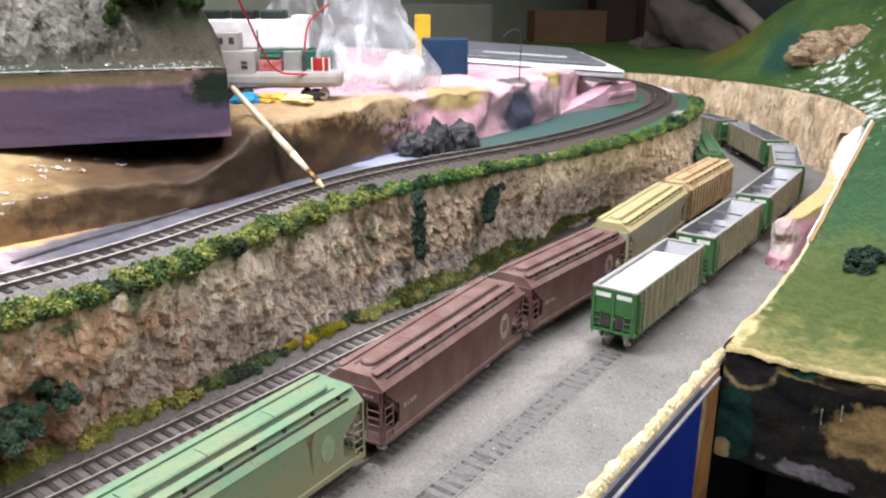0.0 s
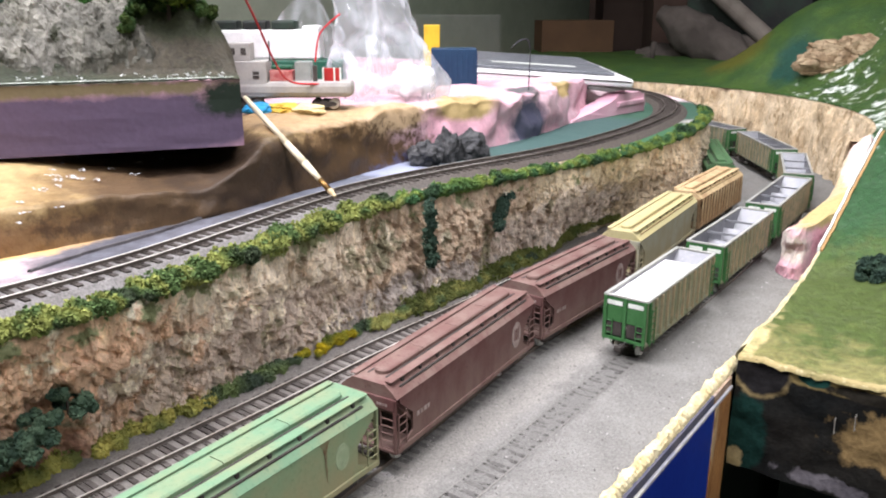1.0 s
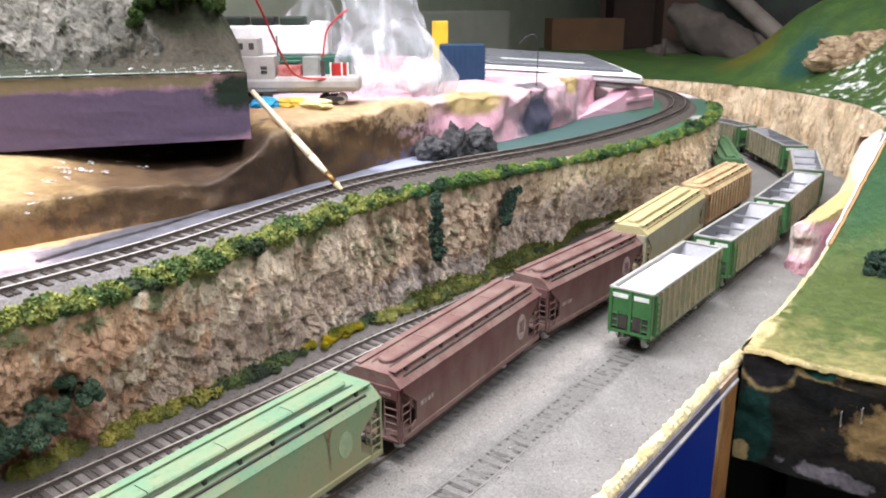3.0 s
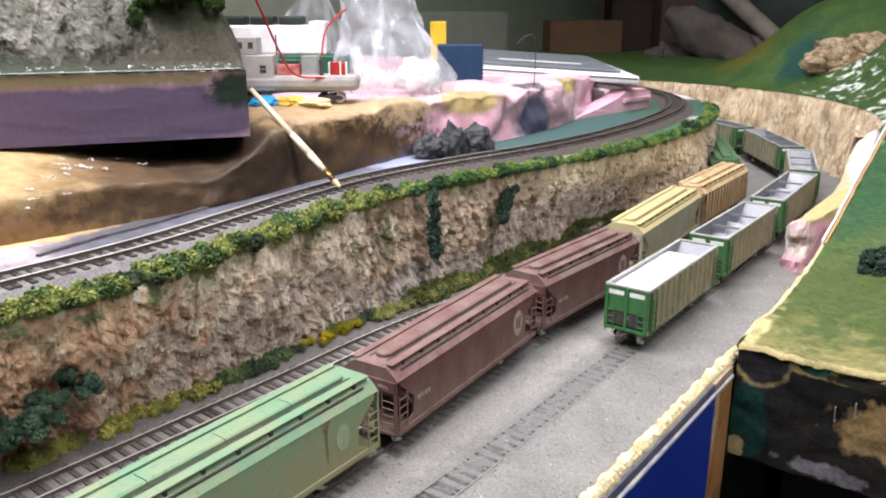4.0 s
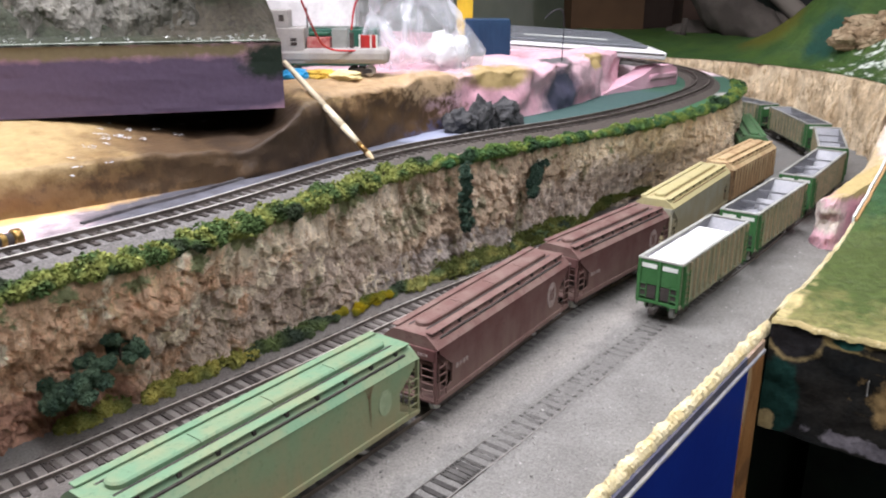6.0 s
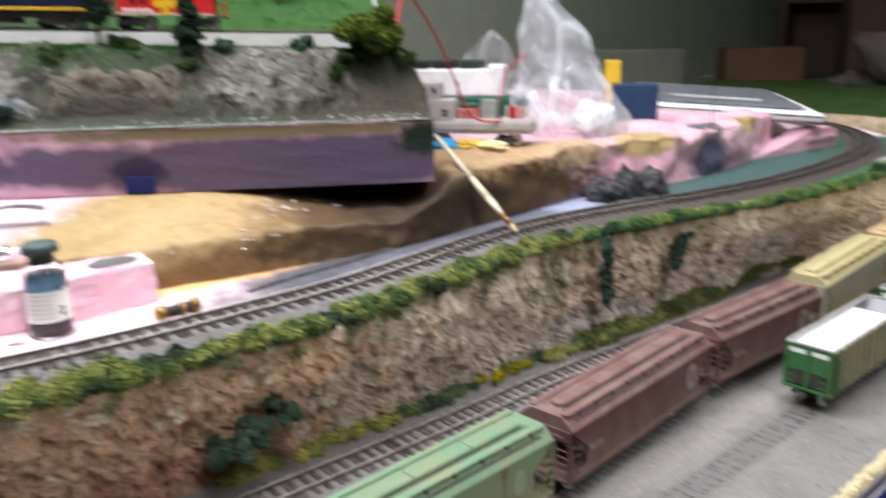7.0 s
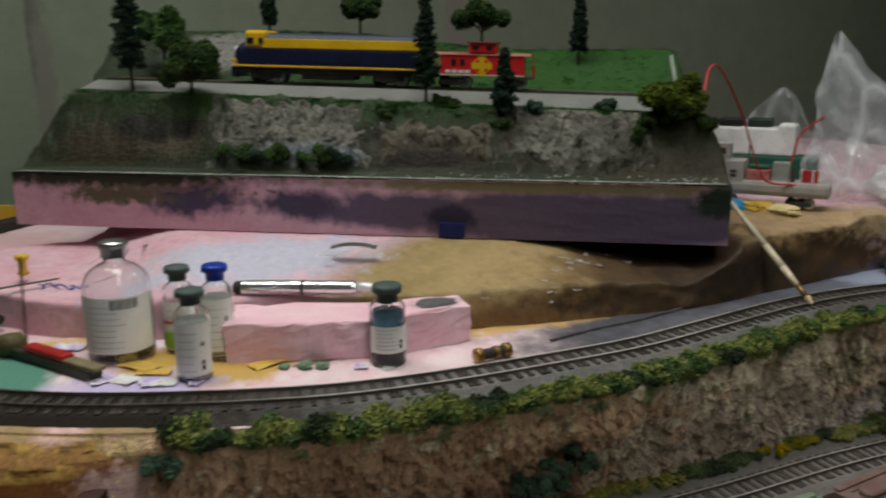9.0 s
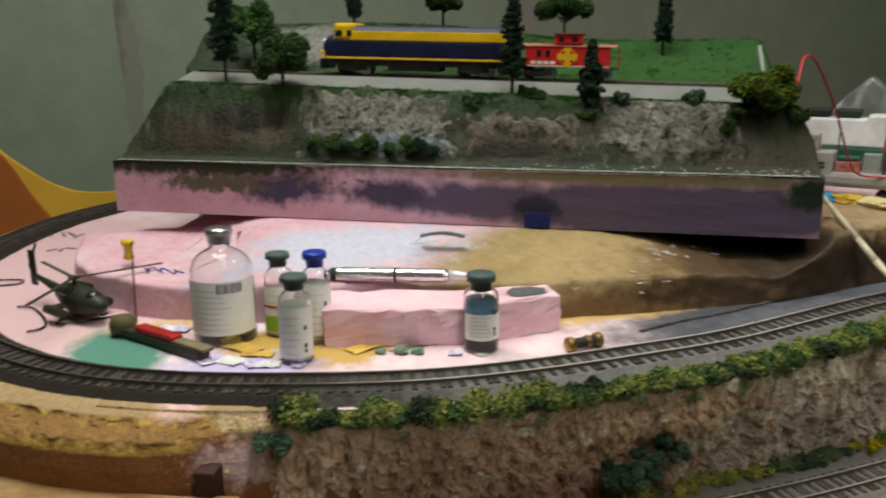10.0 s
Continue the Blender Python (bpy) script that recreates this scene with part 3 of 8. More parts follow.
T2 = spline([(-0.075, -1.0, 0), (-0.068, -0.4, 0), (-0.072, -0.2, 0), (-0.084, -0.03, 0), (-0.082, 0.1, 0), (-0.093, 0.3, 0), (-0.102, 0.46, 0), (-0.15, 0.6, 0), (-0.23, 0.73, 0), (-0.34, 0.82, 0)], 0.004)
track(T2, "siding track under the covered hopper cars", M_RUSTRAIL, lambda p: False, bed=False, tie_drop=0.0006, tie_material=M_TIE_GREY)
T3 = spline([(-0.014, -1.0, -0.0024), (-0.0150, -0.3, -0.0024), (-0.0150, -0.235, -0.0026), (-0.0150, -0.20, -0.0030), (-0.0150, -0.15, -0.0032), (-0.0150, -0.03, -0.0032), (-0.0150, 0.06, -0.0028), (-0.0150, 0.3, 0), (-0.022, 0.5, 0), (-0.055, 0.64, 0), (-0.125, 0.765, 0), (-0.225, 0.875, 0), (-0.36, 0.95, 0)], 0.004)
track(T3, "ballasted siding track with dusty rails and half-buried ties", M_DUSTRAIL, lambda p: -0.45 < p.y < 0.02, bed=False, tie_drop=-0.0024, tie_material=zoned("ballast_dusted_tie", ((0.128, 0.123, 0.116), (0.092, 0.088, 0.083)), [((0.045, 0.042, 0.040), (-0.015, -0.40, 0), (0.1, 0.17, 0.2), 0.8, 60)], rough=0.9, bump=0.3, grain=700, speck=(0.7, 1.25)), half=0.0079)


# shrub rows
def shrub_row(name, label, line, lo, hi, pred, off_lo, off_hi, z_fn, r_lo, r_hi, step, leaf, seed, per=46, size=0.0017):
    rng = random.Random(seed)
    centres = []
    nn = sides(line)
    acc = 0.0
    for i in range(1, len(line)):
        p, q = line[i], nn[i]
        if not (lo < p.y < hi and pred(p)):
            continue
        acc += (line[i] - line[i - 1]).length
        while acc > step:
            acc -= step
            o = rng.uniform(off_lo(p), off_hi(p))
            r = rng.uniform(r_lo, r_hi) * (0.78 + 0.55 * noise.noise(Vector((p.x * 38, p.y * 38, seed))))
            centres.append(((p.x + q.x * o, p.y + q.y * o, z_fn(p, o) + r * 0.45), r))
    vs, fs = crumbs(centres, per, 1.0, size, rng)
    return tagged(raw(name, vs, fs, leaf), label, "shrubs", kind="stuff")


def wave(p, k=0.0):
    return noise.noise(Vector((p.y * 30, k, 0)))


shrub_row("cliff_top_shrubs", "row of green and yellow foam shrubs along the cliff edge", LINE, -0.545, -0.03, lambda p: p.x > -0.36,
          lambda p: edge_offset(p) - 0.009, lambda p: edge_offset(p) + 0.005, lambda p, o: 0.0935 + 0.1 * (edge_offset(p) - o), 0.0040, 0.0105, 0.0030, L_UPPER, 3, 240, 0.00118)
shrub_row("cliff_top_shrubs", "low green foam shrubs along the cliff edge beyond the bend", LINE, -0.03, 0.66, lambda p: p.x > -0.36,
          lambda p: edge_offset(p) - 0.004 - 0.004 * smoothstep(0.2, 0.4, p.y), lambda p: edge_offset(p) + 0.004, lambda p, o: 0.0935 + 0.1 * (edge_offset(p) - o), 0.0036, 0.0085, 0.0030, L_FARTOP, 3, 200, 0.00118)
L_YG = foliage("yellow_green_leaves", [(0.14, 0.16, 0.05), (0.30, 0.30, 0.08), (0.42, 0.38, 0.10)], 60)
L_MID = foliage("mid_green_shrub_leaves", [(0.045, 0.065, 0.045), (0.10, 0.14, 0.065), (0.15, 0.20, 0.07)], 45)
for lo, hi, leaf, seed, lab in ((-0.47, -0.385, L_MID, 4, "low green shrubs at the foot of the cliff"), (-0.345, -0.222, L_YG, 5, "bright yellow-green shrubs at the foot of the cliff"), (-0.225, -0.145, L_MID, 6, "mid-green shrubs at the foot of the cliff"), (-0.09, 0.17, L_LOWER, 7, "uneven green shrubs along the rock face")):
    shrub_row("cliff_foot_shrubs", lab, LINE, lo, hi, lambda p: p.x > -0.30,
              lambda p: foot_offset(p) - 0.001, lambda p: foot_offset(p) + 0.010 + 0.004 * wave(p), lambda p, o: -0.001 + 0.004 * max(0, wave(p, 4)), 0.0036, 0.0078, 0.0030, leaf, seed, 190, 0.00130)
shrub_row("yellow_flowering_shrubs", "low shrubs with yellow flowers beside the main line", LINE, -0.145, -0.085, lambda p: True,
          lambda p: foot_offset(p) + 0.004, lambda p: foot_offset(p) + 0.013, lambda p, o: 0.001, 0.004, 0.007, 0.004, L_YELLOW, 8, 300, 0.0009)

L_TURF = foliage("olive_turf", [(0.10, 0.12, 0.035), (0.16, 0.17, 0.05), (0.07, 0.10, 0.03)], 40)
shrub_row("cliff_foot_turf", "low olive turf along the bottom of the rock face", LINE, -0.02, 0.34, lambda p: True,
          lambda p: foot_offset(p) - 0.002, lambda p: foot_offset(p) + 0.014 - 0.012 * smoothstep(0.15, 0.3, p.y), lambda p, o: -0.003 + 0.008 * smoothstep(0.014, 0.0, o - foot_offset(p)), 0.004, 0.007, 0.0011, L_TURF, 9, 40, 0.0012)

# ---- far rock wall and hills ----
WC, WR = Vector((-0.42, 0.535, 0)), 0.452


def build_back_wall():
    vs, fs = [], []
    n, rows = 420, 40
    for i in range(n + 1):
        a = radians(-6 + 130 * i / n)
        d = Vector((math.cos(a), math.sin(a), 0))
        for k in range(rows + 1):
            v = k / rows
            z = -0.006 + 0.104 * v
            w = Vector((d.x * WR, d.y * WR, z * 0.35))
            r = WR - 0.010 * (1 - v) + 0.010 * fbm(w * 34, 4) + 0.004 * (1 - abs(noise.noise(w * 90))) + 0.003 * chips(WC + w, 110)[0] + 0.006 * v * v
            if k == rows:
                r += 0.012
            c = WC + d * r
            vs.append((c.x, c.y, z - (0.002 if k == rows else 0)))
    w = rows + 1
    for i in range(n):
        for k in range(rows):
            a = i * w + k
            fs.append((a, a + 1, a + w + 1, a + w))
    return tagged(raw("back_rock_wall", vs, fs, M_ROCK_TAN), "tan fluted plaster rock wall round the track curve", "rock wall", kind="structure")


build_back_wall()
M_HILL = zoned("painted_grass_hill", ((0.058, 0.108, 0.024), (0.036, 0.080, 0.024)), [
    ((0.24, 0.21, 0.075), (0.11, 0.05, 0.02), (0.10, 0.055, 0.2), 1.6, 26),
    ((0.13, 0.15, 0.035), (0.11, 0.13, 0.02), (0.12, 0.09, 0.2), 1.6, 22),
    ((0.028, 0.085, 0.03), (0.10, 0.42, 0.08), (0.10, 0.14, 0.2), 1.6, 30),
    ((0.10, 0.105, 0.018), (-0.30, 1.12, 0.16), (0.07, 0.09, 0.06), 1.2, 24),
    # the next two zones put blobs of white glare into the colour
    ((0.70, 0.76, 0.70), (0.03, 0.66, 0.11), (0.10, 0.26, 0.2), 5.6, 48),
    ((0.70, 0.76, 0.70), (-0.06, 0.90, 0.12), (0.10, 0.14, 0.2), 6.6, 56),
    ((0.014, 0.060, 0.042), (-0.160, 1.01, 0.14), (0.035, 0.05, 0.2), 2.0, 40),
    ((0.40, 0.34, 0.14), (0.16, 0.026, 0.012), (0.20, 0.012, 0.2), 1.4, 60),
    ((0.20, 0.19, 0.07), (0.13, 0.07, 0.02), (0.14, 0.06, 0.2), 2.6, 80),
    ((0.55, 0.45, 0.22), (0.060, 0.08, 0.01), (0.006, 0.06, 0.2), 1.6, 90),
    ((0.07, 0.10, 0.026), (0.13, 0.17, 0.03), (0.12, 0.10, 0.2), 2.6, 50),
], rough=0.5, bump=1.0, grain=170, speck=(0.6, 1.3))


def hill_z(x, y):
    # front tongue beside the yard
    z = 0.013 + 0.085 * smoothstep(0.16, 0.56, y) + 0.03 * max(0, x - 0.06) / 0.1 * smoothstep(0.05, 0.4, y)
    # behind the wall: rises to the right
    r = math.hypot(x - WC.x, y - WC.y)
    ang = math.degrees(math.atan2(y - WC.y, x - WC.x))
    rise = 0.012 + 0.020 * smoothstep(92, 80, ang) + 0.122 * smoothstep(84, 66, ang)
    z2 = 0.098 + rise * smoothstep(WR, WR + 0.24, r)
    k = smoothstep(0.40, 0.62, y)
    z = z * (1 - k) + z2 * k
    return z + 0.004 * fbm(Vector((x * 14, y * 14, 0))) + 0.0015 * fbm(Vector((x * 60, y * 60, 5)))


def build_hill():
    vs, fs, idx = [], [], {}
    # beside and behind the curve: a fan of rays from the wall outwards
    n, rings = 150, 60
    for i in range(n + 1):
        a = radians(-8 + 128 * i / n)
        d = Vector((math.cos(a), math.sin(a), 0))
        for k in range(rings + 1):
            r = WR + 0.012 + 0.75 * (k / rings) ** 1.3
            c = WC + d * r
            idx[i, k] = len(vs)
            z = hill_z(c.x, c.y)
            vs.append((c.x, c.y, z if k else min(z, 0.097)))
    for i in range(n):
        for k in range(rings):
            fs.append((idx[i, k], idx[i, k + 1], idx[i + 1, k + 1], idx[i + 1, k]))
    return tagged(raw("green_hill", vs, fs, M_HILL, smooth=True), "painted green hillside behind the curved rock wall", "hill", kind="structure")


build_hill()
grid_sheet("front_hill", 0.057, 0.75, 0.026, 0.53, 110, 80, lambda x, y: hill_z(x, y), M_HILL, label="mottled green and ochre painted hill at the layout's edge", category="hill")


# ---- the layout's front edge: foam rim, blue fascia, post, cut block ----
def rim_strip():
    rng = random.Random(11)
    vs, fs = [], []
    n = 700
    for i in range(n + 1):
        y = -0.75 + 0.795 * i / n
        j = 0.0026 * fbm(Vector((y * 90, 0, 0)), 5)
        k = 0.0011 * fbm(Vector((y * 520, 7, 0)), 3)
        for x, z in ((0.0462 + j, -0.0045), (0.0474 + j, 0.0002 + k), (0.0502 + k, 0.0028 + k + j * 0.5), (0.0522 + k, 0.0014 + k), (0.0536, -0.0010 + k), (0.0540, -0.0046)):
            vs.append((x + rng.uniform(-0.0006, 0.0006), y, z + rng.uniform(-0.0007, 0.0007)))
    for i in range(n):
        for q in range(5):
            a = i * 6 + q
            fs.append((a, a + 1, a + 7, a + 6))
    return raw("foam_rim", vs, fs, M_CREAM, fascia, "torn cream foam rim")


fascia = thing("fascia_panel", "deep blue painted fascia board under the yard's edge", "fascia board")
rim_strip()
part("panel", box(B(), 0.0515, 0.0560, -0.75, -0.009, -0.30, -0.0135, 0.0008), M_BLUE, fascia)
part("edge_band", box(B(), 0.0500, 0.0556, -0.75, -0.012, -0.0104, -0.0040, 0.0005), mat("dusty_slate_band", (0.075, 0.08, 0.13), (0.14, 0.135, 0.16), (0.22, 0.19, 0.19), scale=30, rough=0.8), fascia, "dusty slate-blue band")
part("end_band", box(B(), 0.0500, 0.0558, -0.012, 0.0245, -0.0104, -0.0040, 0.0005), mat("scraped_wood_band", (0.30, 0.19, 0.10), (0.46, 0.36, 0.30), scale=50, rough=0.8), fascia, "bare wood end of the band")
part("top_strip", box(B(), 0.0500, 0.0570, -0.75, 0.0245, -0.0132, -0.0106, 0.0006), mat("pale_blue_edge_strip", (0.38, 0.39, 0.46), (0.62, 0.60, 0.56), (0.25, 0.27, 0.38), scale=50, rough=0.6), fascia, "scuffed pale edge strip")
M_POST = zoned("knotty_pine_post", ((0.37, 0.185, 0.065), (0.29, 0.135, 0.045)), [((0.20, 0.10, 0.04), (0.050, 0.01, -0.105), (0.03, 0.02, 0.010), 1.0, 90), ((0.46, 0.33, 0.19), (0.056, -0.006, -0.03), (0.006, 0.004, 0.03), 0.8, 60)], rough=0.65, bump=0.3, chip=((1.12, 1.08, 1.0), (0.66, 0.58, 0.5), 70))
post = tagged(part("wooden_post", box(B(), 0.0440, 0.0566, -0.0085, 0.0245, -0.40, -0.0136, 0.001), M_POST), "raw pine post beside the blue fascia", "wooden post")
M_CUT = zoned("painted_cut_face", ((0.009, 0.010, 0.010), (0.015, 0.014, 0.012)), [
    ((0.22, 0.165, 0.07), (0.130, 0.02, 0.010), (0.055, 0.4, 0.0095), 0.7, 70),
    ((0.025, 0.022, 0.017), (0.145, 0.02, 0.004), (0.030, 0.4, 0.0045), 1.4, 80),
    ((0.20, 0.135, 0.06), (0.160, 0.02, -0.026), (0.036, 0.4, 0.021), 1.8, 70),
    ((0.010, 0.034, 0.028), (0.066, 0.02, -0.044), (0.016, 0.4, 0.030), 0.9, 40),
    ((0.12, 0.11, 0.12), (0.121, 0.02, -0.064), (0.026, 0.4, 0.006), 2.4, 90),
    ((0.30, 0.24, 0.12), (0.062, 0.02, -0.066), (0.006, 0.4, 0.009), 1.4, 90),
    ((0.19, 0.145, 0.07), (0.073, 0.02, 0.000), (0.0200, 0.4, 0.0150), 0.6, 90),
    ((0.014, 0.055, 0.045), (0.107, 0.02, 0.008), (0.010, 0.4, 0.0058), 0.4, 60),
    ((0.018, 0.017, 0.018), (0.074, 0.02, 0.004), (0.0185, 0.4, 0.0165), 0.4, 60),
], rough=0.7, bump=0.4, grain=200, speck=(0.7, 1.25), edge=0.5, spec=0.06)


def cut_block():
    vs, fs = [], []
    nx, nz = 70, 24
    for i in range(nx + 1):
        x = 0.0575 + 0.70 * (i / nx) ** 1.5
        for k in range(nz + 1):
            v = k / nz
            z = -0.072 + (hill_z(x, 0.026) + 0.072) * v
            vs.append((x, 0.0258 + 0.0022 * fbm(Vector((x * 60, 3, z * 60))), z))
    for i in range(nx):
        for k in range(nz):
            a = i * (nz + 1) + k
            fs.append((a, a + nz + 1, a + nz + 2, a + 1))
    ob = raw("hill_cut_face", vs, fs, M_CUT, smooth=True)
    return tagged(ob, "hill's cut end painted black, green and ochre", "painted block", kind="structure")


cut_block()
vs, fs = [], []
for i in range(161):
    x = 0.058 + 0.42 * i / 160
    z = hill_z(x, 0.027)
    k = 0.0014 * fbm(Vector((x * 120, 3, 0)), 3)
    vs += [(x, 0.0240 + k, z - 0.0022 + k), (x, 0.0245 + k, z + 0.0002), (x, 0.027, z + 0.0009), (x, 0.0295 + 2 * k, z + 0.0006), (x, 0.032, z - 0.002)]
for i in range(160):
    for q in range(4):
        a = i * 5 + q
        fs.append((a, a + 5, a + 6, a + 1))
tagged(raw("trim_hill_edge", vs, fs, mat("ochre_cut_edge", (0.40, 0.32, 0.15), (0.22, 0.19, 0.08), (0.6, 0.52, 0.32), scale=30, grain=260, rough=0.9, bump=0.8), smooth=True), kind="structure")
slab_box("hill_base", 0.0565, 0.76, 0.030, 0.53, -0.0735, -0.004, M_BLACK)
# black sheet added for the shade in the space under the cut block
slab_box("front_apron", 0.062, 0.80, 0.20, 0.22, -0.9, -0.074, M_BLACK)
# benchwork under the boards
slab_box("yard_base", -0.94, 0.0430, -1.14, 1.0, -1.0, -0.012, M_BLACK)
slab_box("hill_support", 0.10, 0.74, 0.24, 0.52, -1.0, -0.0745, M_BLACK)
slab_box("loop_support", -1.19, -0.95, -0.40, 1.09, -1.0, 0.0595, M_BLACK)
rng = random.Random(5)
cs = []
for k in range(3600):
    x, y = rng.uniform(-0.062, 0.046), -0.42 + 0.9 * rng.random() ** 1.4
    if abs(x + 0.0150) < 0.0105 and rng.random() < 0.75:
        continue
    if x > -0.045 and rng.random() < 0.45:
        continue
    cs.append(((x, y, yard_z(x, y) + 0.0002), 0.0006))
vs, fs = crumbs(cs, 1, 1.0, 0.00072, rng)
M_STONE = foliage("loose_ballast_stone", [(0.20, 0.188, 0.178), (0.29, 0.278, 0.265), (0.40, 0.385, 0.37)], 400, 0.4)
tagged(raw("ballast_stones", vs, fs, M_STONE), "loose grey ballast stones strewn over the yard", "ballast", kind="stuff")
for x, z in ((0.1235, -0.020), (0.135, -0.014)):
    tagged(part("wire_staple", tube(B(), [(x, 0.0262, z + 0.0052), (x, 0.0226, z + 0.005), (x + 0.0004, 0.0226, z - 0.005), (x + 0.0004, 0.0262, z - 0.0052)], 0.0004, 6), M_STAPLE), "thin metal staple in the painted cut face", "staple", "staples")


# ---- rolling stock ----
M_WHEEL = mat("blackened_wheel", (0.03, 0.028, 0.026), rough=0.5, metal=0.3)
M_TREAD = mat("bright_wheel_tread", (0.70, 0.70, 0.68), rough=0.35, metal=0.35, bump=0.02)
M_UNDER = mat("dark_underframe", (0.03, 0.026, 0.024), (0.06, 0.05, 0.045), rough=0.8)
M_SILVER = mat("silver_interior", (0.27, 0.275, 0.295), (0.21, 0.215, 0.235), (0.34, 0.34, 0.36), scale=40, rough=0.45, metal=0.3, bump=0.08)
M_LOAD = mat("white_plaster_load", (0.86, 0.86, 0.86), (0.80, 0.80, 0.80), scale=50, rough=0.9, bump=0.1)
M_PRINT = mat("faded_white_print", (0.36, 0.29, 0.27), (0.25, 0.18, 0.165), scale=260, rough=0.8, bump=0.0)
M_LETTER = mat("white_print", (0.75, 0.78, 0.74), rough=0.7, bump=0.0)


def weathered(name, c, dirt, dirty):
    """Car paint, sun-bleached above, with road dirt in streaks."""
    return mat(name, c, tuple(a * (1 - dirty) + b * dirty for a, b in zip(c, dirt)), tuple(v * 0.75 for v in c), scale=55, grain=420, rough=0.75, bump=0.08, spec=0.3, dust=dirt)


def wheelset_truck(parent, y, z=0.0, side=0.0095, wheel=0.0052, name="truck"):
    bm = B()
    for s in (-1, 1):
        prism(bm, [(-0.014, 0.0055), (-0.011, 0.0080), (-0.005, 0.0080), (-0.004, 0.0095), (0.004, 0.0095), (0.005, 0.0080), (0.011, 0.0080), (0.014, 0.0055), (0.012, 0.0035), (0.008, 0.0035), (0.004, 0.0022), (-0.004, 0.0022), (-0.008, 0.0035), (-0.012, 0.0035)], s * side * 1.2 - 0.0010, s * side * 1.2 + 0.0010)
    box(bm, -side * 1.15, side * 1.15, -0.003, 0.003, 0.004, 0.009)
    t = part(name, bm, M_UNDER, parent, "black cast truck frame")
    t.location = (0, y, z)
    for dy in (-0.0097, 0.0097):
        for s in (-1, 1):
            bm = lathe(B(), [(0.0010, -0.0012), (wheel * 0.75, -0.0012), (wheel, -0.0010), (wheel, 0.0010), (wheel * 1.12, 0.0012), (wheel * 1.12, 0.0018), (0.0010, 0.0018)], 18)
            bmesh.ops.transform(bm, matrix=pose(0, 0, 0, 0, -90 * s, 0), verts=bm.verts)
            w = part("wheel", bm, M_TREAD if dy < 0 else M_WHEEL, t, smooth=False)
            w.location = (s * 0.0086, dy, wheel)
        a = part("axle", cyl(B(), (-0.0086, 0, 0), (0.0086, 0, 0), 0.0009, n=8), M_WHEEL, t)
        a.location = (0, dy, wheel)
    return t


def coupler(parent, y, d):
    bm = box(B(), -0.0018, 0.0018, min(y, y + d * 0.007), max(y, y + d * 0.007), 0.0085, 0.0110, 0.0004)
    box(bm, -0.0030, 0.0022, min(y + d * 0.006, y + d * 0.0095), max(y + d * 0.006, y + d * 0.0095), 0.0075, 0.0115, 0.0006)
    return part("coupler", bm, M_UNDER, parent, "black knuckle coupler")


def ladder(parent, m, rungs, width, height, material, r=0.00045):
    bm = B()
    for s in (-1, 1):
        cyl(bm, (s * width / 2, 0, 0), (s * width / 2, 0, height), r, n=6)
    for k in range(rungs):
        z = height * (k + 0.5) / rungs
        cyl(bm, (-width / 2, 0, z), (width / 2, 0, z), r * 0.9, n=6)
    lad = part("ladder", bm, material, parent)
    lad.matrix_basis = m
    return lad


